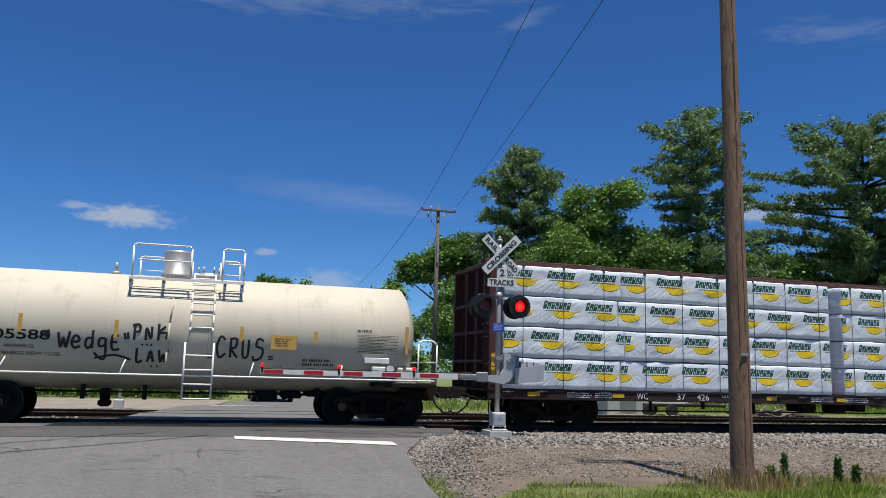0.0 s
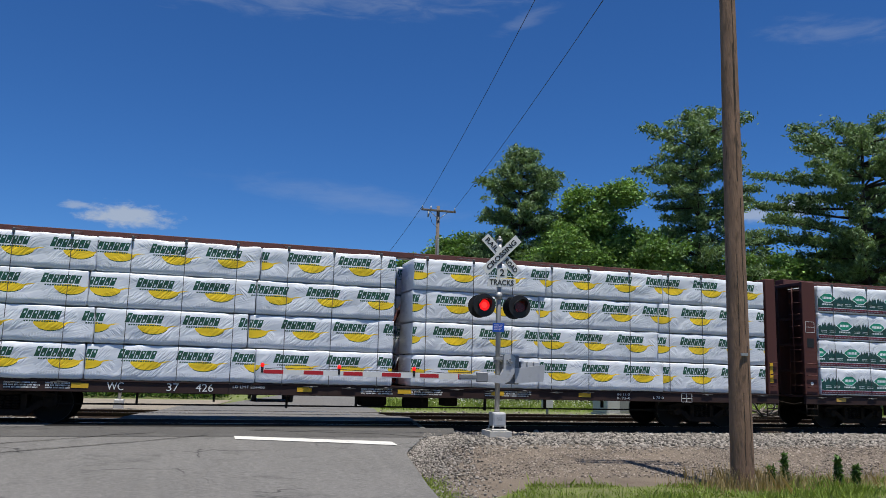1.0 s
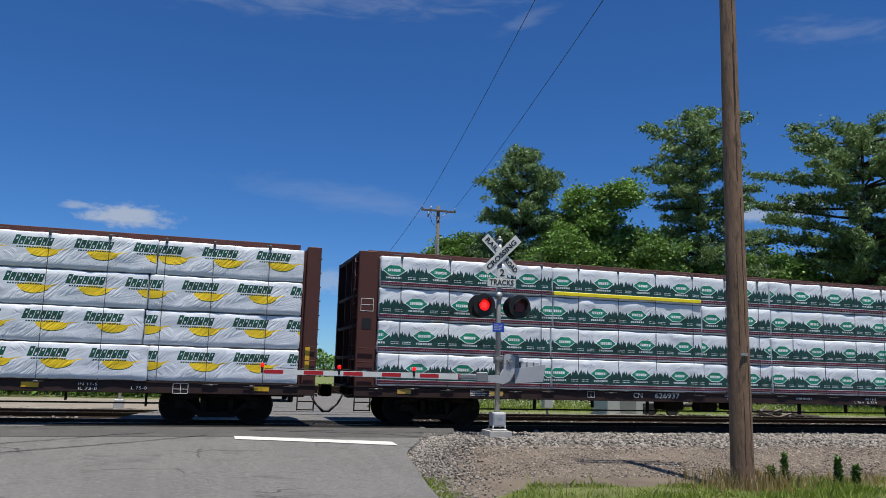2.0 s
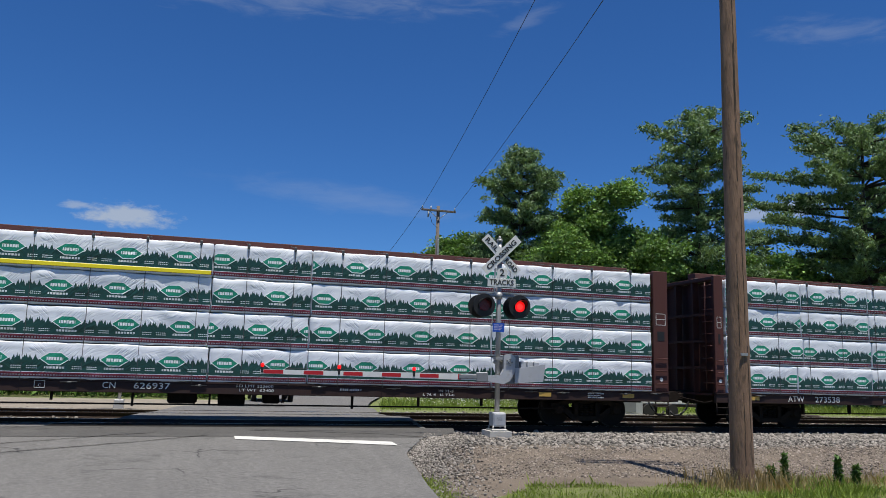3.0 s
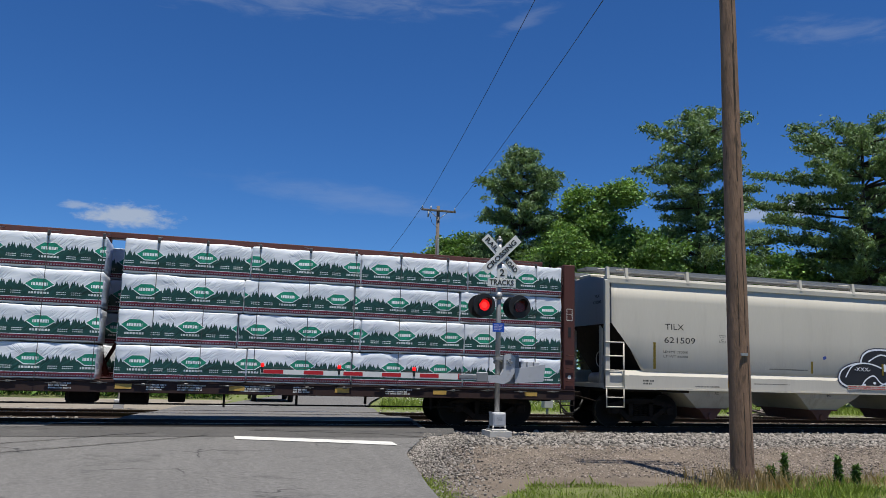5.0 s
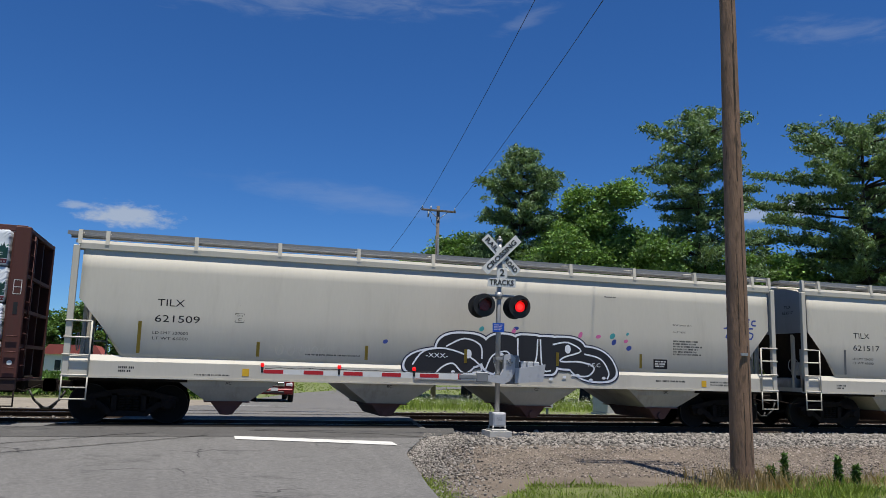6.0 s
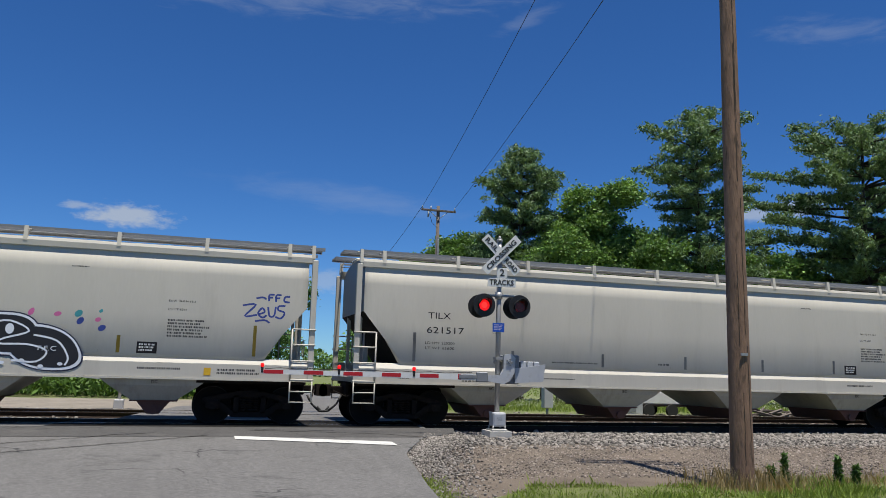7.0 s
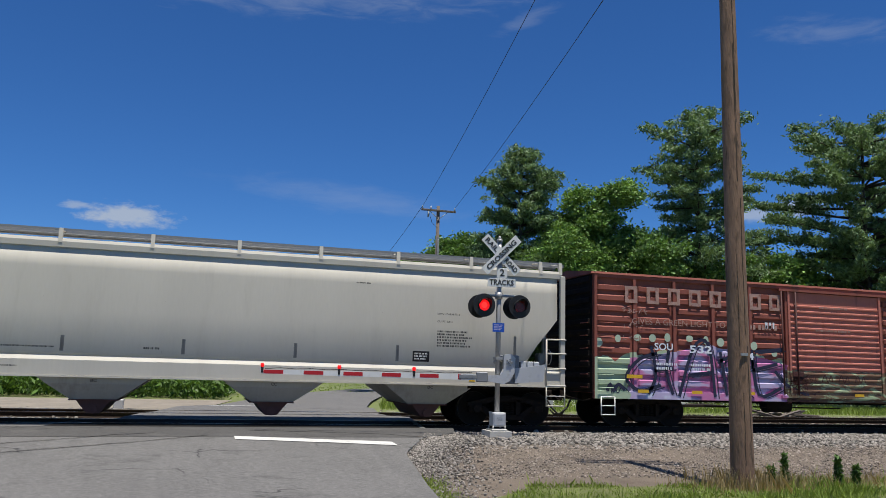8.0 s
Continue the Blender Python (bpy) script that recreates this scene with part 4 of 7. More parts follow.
    for u, s in ((-0.62, 1),):
        pipe(bm, [(X(u) - 0.06, -1.34, 3.0), (X(u) - 0.1, -1.47, 2.4), (X(u) - 0.12, -1.45, 1.7), (X(u) - 0.14, -1.3, 1.2)], 0.022, 8)
    part("conduit", bm, "tank", car)

    def skin(z):
        return -math.sqrt(max(0.01, R * R - (z - zc) ** 2)) - 0.006
    for u0, z0, z1 in ((-4.0, 2.06, 2.48), (-1.95, 2.0, 2.42), (0.93, 2.02, 2.38), (2.75, 2.02, 2.34), (5.12, 1.83, 2.55)):
        plate(car, "reflector", X(u0), X(u0) + 0.085, z0, z1, -R - 0.004, "orange", "ochre reflective strip")
    plate(car, "placard", X(1.68), X(2.32), 1.86, 2.2, -R - 0.002, "orange", "faded ochre warning placard")
    lettering(car, "205588", X(-4.02), 2.0, skin(2.0), 0.31, "ink", 1.42, bold=0.006)
    lettering(car, "90500KG", X(-3.95), 1.74, skin(1.74), 0.12, "ink", 0.62)
    lettering(car, "20850KG NEW 11-02", X(-3.75), 1.58, skin(1.58), 0.12, "ink", 1.35)
    small_print(car, X(2.5), X(3.45), 1.45, 1.66, skin(1.5), 2, "ink", 6)
    small_print(car, X(3.85), X(4.35), 2.36, 2.44, skin(2.4), 1, "ink", 6)
    bm = bmesh.new()
    y = skin(2.0) - 0.008
    for k in range(7):
        z = 1.83 + k * 0.075
        box(bm, X(3.85), X(4.92), y, y + 0.003, z, z + 0.008)
    for u in (3.85, 4.28, 4.5, 4.7, 4.91):
        box(bm, X(u), X(u) + 0.008, y, y + 0.003, 1.83, 2.288)
    part("data_table", bm, "ink", car, "printed test data table")
    for z in range(6):
        small_print(car, X(3.9), X(4.85), 1.85 + z * 0.075, 1.89 + z * 0.075, y, 1, "ink", 20 + z)
    # hand-sprayed tags
    tag = bmesh.new()
    S = {
        "W": [((0, .9), (.2, 0), (.42, .6), (.62, 0), (.9, 1))], "e": [((.05, .35), (.6, .42), (.5, .7), (.2, .7), (.02, .3), (.25, 0), (.7, .12))],
        "d": [((.6, .6), (.2, .6), (.05, .2), (.3, 0), (.6, .3)), ((.62, 1.1), (.6, 0))], "g": [((.6, .6), (.15, .6), (.1, .15), (.55, .2)), ((.6, .65), (.6, -.5), (.2, -.6), (-.3, -.25))],
        "E": [((.6, .8), (.1, .8), (.1, 0), (.7, 0)), ((.1, .42), (.5, .42))], "P": [((.1, 0), (.12, 1)), ((-.1, .95), (.5, 1), (.55, .6), (.12, .5))], "N": [((.05, 0), (.1, .8), (.5, .1), (.55, .9))],
        "K": [((.1, 0), (.1, 1.1)), ((.7, .95), (.12, .5), (.8, .5), (.8, .1))], "L": [((.1, 1), (.1, 0), (.6, .1))], "A": [((0, 0), (.3, .8), (.55, 0)), ((.1, .3), (.5, .35))],
        "w": [((0, .9), (.15, 0), (.4, .6), (.55, 0), (.8, .95))], "C": [((.7, .85), (.3, 1), (.02, .5), (.25, 0), (.75, .2))], "R": [((.1, 0), (.1, .9)), ((0, .9), (.6, .9), (.5, .5), (.12, .45), (.7, 0))],
        "U": [((.05, .9), (.1, .1), (.5, .1), (.55, .9))], "S": [((.75, .85), (.3, .95), (.15, .6), (.7, .45), (.6, .05), (.05, -.1), (-.1, .1))], '"': [((0, 1), (.1, .6)), ((.25, 1.05), (.35, .65))], ".": [((0, 0), (.1, .02))],
    }
    for text, u, z, h, pitch in (('"WedgE"', -3.42, 1.74, 0.38, 0.285), ("PNK", -1.52, 1.97, 0.36, 0.27), ("LAw", -1.44, 1.46, 0.32, 0.26), ("CRUS", 0.40, 1.62, 0.50, 0.30)):
        for i, ch in enumerate(text):
            for stroke in S[ch]:
                pts = [(X(u) + i * pitch + p[0] * pitch * 0.95, z + p[1] * h) for p in stroke]
                ribbon(tag, pts, 0.058, 0)
    ribbon(tag, [(X(-2.35), 1.52), (X(-1.9), 1.6), (X(-1.55), 1.5)], 0.05, 0)
    for u, z in ((-1.3, 1.86), (-1.2, 1.86), (-1.1, 1.86), (-1.08, 1.36), (-0.95, 1.36)):
        blob(tag, X(u), z, 0.025, 0.025, 0, 0, 8)
    for u in (0.2, 1.64):
        ribbon(tag, [(X(u), 1.66), (X(u) + 0.13, 1.68)], 0.035, 0)
        ribbon(tag, [(X(u), 1.60), (X(u) + 0.13, 1.62)], 0.035, 0)
    for v in tag.verts:
        v.co.y = skin(v.co.z) - 0.004
    part("graffiti", tag, "spray_black", car, "black spray-painted handwriting")
    for ob in car.children:
        if ob.name.split(".")[0] in ("lettering", "small_print", "data_table"):
            for v in ob.data.vertices:
                v.co.y += skin(v.co.z + ob.location.z) - (0.004 if ob.name.startswith("small") else 0.001) - ob.location.y - v.co.y
    small_print(car, X(1.78), X(2.24), 1.92, 2.14, -R - 0.008, 4, "rust", 3)
    part("retainer_dial", rod(bmesh.new(), (X(4.72), -1.56, 1.44), (X(4.72), -1.46, 1.44), 0.095, seg=18), "white_rail", car, "round white dial")
    bm = bmesh.new()
    box(bm, X(4.05), X(4.7), -1.5, -1.42, 1.58, 1.72, 0.01)
    box(bm, X(4.25), X(4.6), -1.5, -1.38, 1.25, 1.5, 0.02)
    part("brake_valve_box", bm, "white_rail", car, "white brake equipment box")
    bm = bmesh.new()
    for k in range(3):
        box(bm, X(1.5) + k * 0.62, X(1.5) + k * 0.62 + 0.5, -0.6, 0.3, 0.58 + 0.05 * k, 0.8, 0.04)
    rod(bm, (X(-4), -0.3, 0.72), (X(3.4), -0.3, 0.72), 0.025)
    for u in (-4.6, -2.6, -1.2, 3.0):
        box(bm, X(u) - 0.05, X(u) + 0.05, -0.7, -0.6, 0.55, 0.9)
    part("brake_gear", bm, "under", car, "grimy brake cylinder and rods")
    bm = bmesh.new()
    rod(bm, (X(-2.15), -0.1, 0.35), (X(-2.15), -0.1, 0.85), 0.12, seg=14)
    box(bm, X(-2.3), X(-2.0), -0.25, 0.05, 0.38, 0.5, 0.02)
    part("bottom_outlet", bm, "under", car)


# -- lumber cars --


def bundle_mesh(length, height, depth, seed, material, plain=False):
    """A wrapped stack of boards: soft, creased box. Origin at its lower left front."""
    nx, nz, ny = (max(6, int(length / 0.13)), 9, 4) if not plain else (8, 3, 3)
    bm = bmesh.new()
    grid = {}

    def near_edge(i, n, size):
        """Even steps, with the first and last drawn close to the edge."""
        return 0.0 if i == 0 else size if i == n else 0.03 + (size - 0.06) * (i - 1) / max(1, n - 2)

    def vert(i, j, k):
        key = (i, j, k)
        if key not in grid:
            x, y, z = near_edge(i, nx, length), near_edge(j, ny, depth), near_edge(k, nz, height)
            p = Vector((x, y, z))
            out = Vector(((i == nx) - (i == 0), (j == ny) - (j == 0), (k == nz) - (k == 0)))
            if abs(out.x) + abs(out.y) + abs(out.z) > 1:
                p -= out * 0.012
            n = noise.noise((x * 1.9 + seed * 7.3, y * 2.3, z * 3.6)) * 0.024 + noise.noise((x * 6 + seed * 1.7 + z * 5, y * 6, z * 9)) * 0.012
            if k == 0:
                n += 0.012 * noise.noise((x * 5, seed, 0)) - 0.004
            grid[key] = bm.verts.new(p + out.normalized() * n)
        return grid[key]

    def face(*c):
        f = bm.faces.new([vert(*q) for q in c])
        f.smooth = True
    for i in range(nx):
        for k in range(nz):
            face((i, 0, k), (i + 1, 0, k), (i + 1, 0, k + 1), (i, 0, k + 1))
            face((i + 1, ny, k), (i, ny, k), (i, ny, k + 1), (i + 1, ny, k + 1))
        for j in range(ny):
            face((i, j, nz), (i + 1, j, nz), (i + 1, j + 1, nz), (i, j + 1, nz))
            face((i, j + 1, 0), (i + 1, j + 1, 0), (i + 1, j, 0), (i, j, 0))
    for j in range(ny):
        for k in range(nz):
            face((0, j + 1, k), (0, j, k), (0, j, k + 1), (0, j + 1, k + 1))
            face((nx, j, k), (nx, j + 1, k), (nx, j + 1, k + 1), (nx, j, k + 1))
    me = finish("lumber_bundle", bm, material)
    return me


def lumber_car(L0, L1, in0, in1, gap0, gap1, per_half, wrap, label, load_label, seed, lettered):
    car = thing("lumber_car", label, "lumber car", group="train")
    CARS.append((car, L0))
    X = lambda u: u - L0
    E = L1 - L0
    rnd = random.Random(seed)
    for s in (-1, 1):
        bm = box(bmesh.new(), 0.0, E, s * 1.6, s * 1.48, 0.74, 0.985, 0.012)
        box(bm, 0.0, E, s * 1.62, s * 1.40, 0.985, 1.02)
        part("side_sill", bm, "brown_sill", car, "dark brown side sill")
    part("deck", box(bmesh.new(), 0, E, -1.40, 1.40, 0.94, 1.0), "brown", car, "brown steel deck")
    part("centre_sill", prism(bmesh.new(), [(0.1, 0.935), (E - 0.1, 0.935), (E - 0.1, 0.66), (E - 3.4, 0.68), (E - 4.6, 0.70), (4.6, 0.70), (3.4, 0.68), (0.1, 0.66)], -0.28, 0.28), "under", car, "grimy centre sill")
    for x0, x1, s in ((0.0, max(0.3, X(in0) - 0.03), -1), (min(E - 0.3, X(in1) + 0.03), E, 1)):
        bm = bmesh.new()
        inner, outer = (x1, x0) if s < 0 else (x0, x1)
        box(bm, inner - 0.06 * (s > 0), inner + 0.06 * (s < 0), -1.46, 1.46, 1.02, 4.34)
        bulk = part("bulkhead", bm, "brown", car, "tall brown steel end bulkhead")
        for y in (-1.6, 1.46):
            part("bulkhead_post", box(bmesh.new(), x0, x1, y, y + 0.14, 1.02, 4.46, 0.015), "brown", bulk)
        for y in (-0.5, 0.4):
            part("bulkhead_stiffener", box(bmesh.new(), x0 + 0.03, x1 - 0.07, y, y + 0.1, 1.0, 4.34), "brown", bulk)
        part("bulkhead_cap", box(bmesh.new(), x0 + 0.01, x1 - 0.01, -1.46, 1.46, 4.345, 4.45, 0.01), "brown", bulk)
        for z in (1.7, 2.5, 3.3):
            part("bulkhead_rib", box(bmesh.new(), outer + s * -0.12, outer + s * -0.02, -1.46, 1.46, z, z + 0.08), "brown", bulk)
        bm = bmesh.new()
        ladder(bm, outer + s * 0.03, outer + s * 0.03 + 0.001, -1.2, 1.1, 4.3, 0.36)
        for z in np.arange(1.3, 4.3, 0.36):
            rod(bm, (outer + s * 0.03, -1.5, z), (outer + s * 0.03, -1.05, z), 0.014, seg=6)
        for z in (1.25, 1.6, 1.95):
            rod(bm, (x0 + 0.05, -1.64, z), (x1 - 0.05, -1.64, z), 0.014, seg=6)
        part("grab_irons", bm, "brown", bulk)
        if wrap == "wrap_y":
            plate(bulk, "reflector", x0 + 0.06, x0 + 0.17, 1.35, 1.95, -1.602, "yellow", "yellow reflective strip")
        else:
            m_ = bmesh.new()
            for z in (2.9, 3.06, 3.22):
                box(m_, x0 + 0.08, x1 - 0.08, -1.604, -1.6, z, z + 0.012)
            for x in (x0 + 0.08, x1 - 0.09):
                box(m_, x, x + 0.012, -1.604, -1.6, 2.9, 3.23)
            part("stencil_box", m_, "ink_white", bulk, "white stencilled box")
            plate(bulk, "hand_brake_slot", x0 + 0.12, x1 - 0.12, 2.45, 2.72, -1.602, "black")
            blob_ = bmesh.new()
            blob(blob_, (x0 + x1) / 2, 1.36, 0.055, 0.055, -1.603)
            part("round_mark", blob_, "ink_white", bulk, "white round stencil")
        add_coupler(car, outer - s * 0.02, s)
        bm = bmesh.new()
        xs = x0 + 0.02 if s < 0 else x1 - 0.42
        ladder(bm, xs, xs + 0.4, -1.58, 0.38, 0.78, 0.2)
        part("sill_step", bm, "under", car)
    # centre beam
    bm = bmesh.new()
    box(bm, X(in0), X(in1), -0.20, 0.20, 4.55, 4.70, 0.01)
    n = 15
    step = (X(in1) - X(in0)) / n
    for k in range(n + 1):
        x = X(in0) + k * step
        box(bm, x - 0.06, x + 0.06, -0.1, 0.1, 1.0, 4.56)
        if k < n:
            sgn = 1 if k % 2 else -1
            rod(bm, (x, 0, 1.1 if sgn > 0 else 4.25), (x + step, 0, 4.25 if sgn > 0 else 1.1), 0.05, seg=6)
    mid = (X(gap0) + X(gap1)) / 2
    for s in (-1, 1):
        rod(bm, (mid + s * 0.1, -0.2, 1.1), (mid + s * 1.2, -0.2, 4.3), 0.07, seg=8)
    part("centre_beam", bm, "brown", car, "brown steel centre beam truss")
    for x in (2.3, E - 2.3):
        add_truck(car, x)
    # straps with their winch tags
    x = X(in0) + 0.6
    while x < X(in1) - 0.2:
        if not X(gap0) - 0.05 < x < X(gap1) + 0.05:
            bm = bmesh.new()
            box(bm, x - 0.007, x + 0.007, -1.652, -1.646, 0.98, 4.40)
            box(bm, x - 0.032, x + 0.032, -1.66, -1.60, 4.30, 4.42, 0.01)
            rod(bm, (x, -1.60, 4.41), (x, -0.2, 4.64), 0.008, seg=5)
            part("strap", bm, "strap", car, "steel tie-down strap")
        x += 1.22 + rnd.uniform(-0.12, 0.12)
    wm = bmesh.new()
    box(wm, 0.02, 0.12, -1.635, -1.601, 0.87, 0.92, 0.01)
    rod(wm, (-0.12, -1.625, 0.895), (0.24, -1.625, 0.905), 0.010, seg=5)
    wm = finish("strap_winch", wm, "strap")
    for k in range(int(E / 0.95)):
        if any(a - 0.3 < 0.5 + k * 0.95 + L0 < b + 0.1 for a, b in lettered):
            continue
        part("strap_winch", wm, None, car, m=pose(0.5 + k * 0.95, 0, 0.06 if k % 2 else 0.04))
    for k in range(9):
        x = 1.3 + k * (E - 2.6) / 8
        if any(a - 0.2 < x + L0 < b + 0.2 for a, b in lettered):
            continue
        plate(car, "reflector", x - 0.18, x + 0.18, 0.83, 0.945, -1.603, "yellow" if wrap == "wrap_y" else "orange", "yellow reflective strip")
    for k in range(16):
        x = 2.0 + rnd.random() * (E - 4)
        if any(a - 0.75 < x + L0 < b + 0.25 for a, b in lettered):
            continue
        small_print(car, x, x + 0.5, 0.80, 0.96, -1.602, 3, "ink_white", 50 + k + seed)
    bm = bmesh.new()
    for k in range(int(E / 1.8)):
        x = 3.3 + k * 1.75
        if x < E - 3.3:
            box(bm, x, x + 0.05, -1.3, -1.2, 0.42 + 0.06 * (k % 3), 0.76)
    rod(bm, (3.3, -1.25, 0.46), (E - 3.3, -1.25, 0.50), 0.02, seg=6)
    box(bm, mid - 0.9, mid - 0.2, -0.9, -0.3, 0.48, 0.8, 0.05)
    rod(bm, (mid + 0.3, -0.7, 0.6), (mid + 0.95, -0.7, 0.6), 0.17, seg=14)
    box(bm, mid + 1.4, mid + 1.8, -0.8, -0.3, 0.5, 0.8, 0.03)
    part("brake_gear", bm, "under", car, "brake rods and air reservoir under the deck")
    # the load
    tiers = 4
    h = 3.36 / tiers
    if type(per_half) is tuple:
        runs = [(per_half, 0.05)]
    else:
        runs = [([a + (b - a) * k / per_half for k in range(per_half + 1)], 0.16) for a, b in ((in0 + 0.04, gap0), (gap1, in1 - 0.04))]
    for cuts, wobble in runs:
        count = len(cuts) - 1
        shift = [[rnd.uniform(-wobble, wobble) * (0 < k < count) for k in range(count + 1)] for _ in range(tiers)]
        for tier in range(tiers):
            for k in range(count):
                for far in (False, True):
                    jx, jy = rnd.uniform(-0.008, 0.008), rnd.uniform(-0.02, 0.015)
                    xa, xb = X(cuts[k]) + shift[tier][k], X(cuts[k + 1]) + shift[tier][k + 1]
                    if far and k == count - 1 and xb < X(gap1) + 0.1:
                        xb = X(gap1)      # the far load closes the gap at mid-car
                    me = bundle_mesh(xb - xa - 0.02, h - 0.02 - rnd.random() * 0.008, 1.36, seed + 31 * tier + 7 * k + 3 * far, wrap, far)
                    ob = tagged(new("lumber_bundle", me), load_label, "lumber bundle", "lumber load")
                    if far:
                        ob.matrix_basis = pose(0, 0, 0)
                        off = Matrix.Translation((xb + jx, 1.62 + jy, 1.022 + tier * h)) @ Matrix.Rotation(math.pi, 4, "Z")
                    else:
                        off = pose(xa + jx, -1.625 + jy, 1.022 + tier * h, 0, 0, rnd.uniform(-0.12, 0.12))
                        if len(cuts) == 6 and (tier, k) == (3, 1):
                            part("yellow_band", box(bmesh.new(), 0.02, xb - xa - 0.05, -0.026, 0.02, 0.05, 0.145, 0.008), "lemon", ob, "bright yellow printed band")
                    RIDERS.append((ob, L0, off))
    return car, X


def lumber_cars():
    car, X = lumber_car(7.39, 30.40, 7.74, 30.02, 18.57, 19.03, 3, "wrap_y", "brown centre-beam flatcar loaded with white-wrapped lumber",
                        "white-wrapped lumber bundle printed in yellow and green", 11, ((11.7, 15.6), (24.9, 27.5)))
    for text, u, w in (("WC", 12.0, 0.36), ("37", 13.25, 0.27), ("426", 13.98, 0.40)):
        lettering(car, text, X(u), 0.875, -1.605, 0.26, "ink_white", w)
    lettering(car, "LD LMT 224400", X(15.0), 0.92, -1.605, 0.09, "ink_white", 0.75)
    lettering(car, "L 75-0", X(26.3), 0.85, -1.605, 0.1, "ink_white", 0.34)
    lettering(car, "IN 11-5", X(25.2), 0.92, -1.605, 0.09, "ink_white", 0.4)
    lettering(car, "IL 73-0", X(25.2), 0.82, -1.605, 0.09, "ink_white", 0.4)
    bm = bmesh.new()
    for z in (0.74, 0.84, 0.97):
        box(bm, X(27.05), X(27.4), -1.61, -1.6, z, z + 0.012)
    for u in (27.05, 27.22, 27.39):
        box(bm, X(u), X(u) + 0.012, -1.61, -1.6, 0.74, 0.98)
    part("test_stencil", bm, "ink_white", car, "white stencilled test box")
    car, X = lumber_car(31.38, 54.24, 31.9, 53.74, 41.6, 41.63, (31.94, 36.8, 41.6, 44.02, 48.88, 53.7), "wrap_g", "dark brown centre-beam flatcar loaded with green-printed lumber",
                        "long white-wrapped lumber bundle printed with green trees", 23, ((37.6, 38.3), (39.2, 40.9), (42.2, 43.3), (44.7, 45.7), (46.8, 48.2)))
    lettering(car, "CN", X(39.45), 0.90, -1.605, 0.2, "ink_white", 0.28)
    lettering(car, "626937", X(40.38), 0.90, -1.605, 0.2, "ink_white", 0.80)
    lettering(car, "LD LMT 223600", X(42.74), 0.945, -1.605, 0.09, "ink_white", 0.87)
    lettering(car, "LT WT  62400", X(42.78), 0.845, -1.605, 0.09, "ink_white", 0.82)
    small_print(car, X(44.82), X(45.56), 0.86, 0.95, -1.602, 1, "ink_white", 77)
    lettering(car, "C", X(37.99), 0.875, -1.605, 0.09, "ink_white", 0.06)
    bm = bmesh.new()
    for z in (0.82, 0.975):
        box(bm, X(37.88), X(38.1), -1.606, -1.6, z, z + 0.01)
    for u in (37.88, 38.09):
        box(bm, X(u), X(u) + 0.01, -1.606, -1.6, 0.82, 0.985)
    part("test_stencil", bm, "ink_white", car, "white stencilled box")
    lettering(car, "IN 11-5", X(47.6), 0.92, -1.605, 0.09, "ink_white", 0.4)
    lettering(car, "L 76-4   IL 73-0", X(47.4), 0.82, -1.605, 0.09, "ink_white", 0.85)
    car, X = lumber_car(55.81, 78.88, 56.15, 78.52, 66.74, 67.11, 4, "wrap_g", "brown centre-beam flatcar loaded with short green-printed bundles",
                        "short white-wrapped lumber bundle printed with green trees", 37, ((58.2, 60.4), (63.6, 64.7)))
    lettering(car, "ATW", X(58.6), 0.875, -1.605, 0.24, "ink_white", 0.58)
    lettering(car, "273538", X(59.75), 0.875, -1.605, 0.24, "ink_white", 0.92)
    lettering(car, "LD LMT 225400", X(64.1), 0.92, -1.605, 0.09, "ink_white", 0.75)
    lettering(car, "LT WT 60600", X(64.1), 0.82, -1.605, 0.09, "ink_white", 0.7)


# -- covered hoppers --


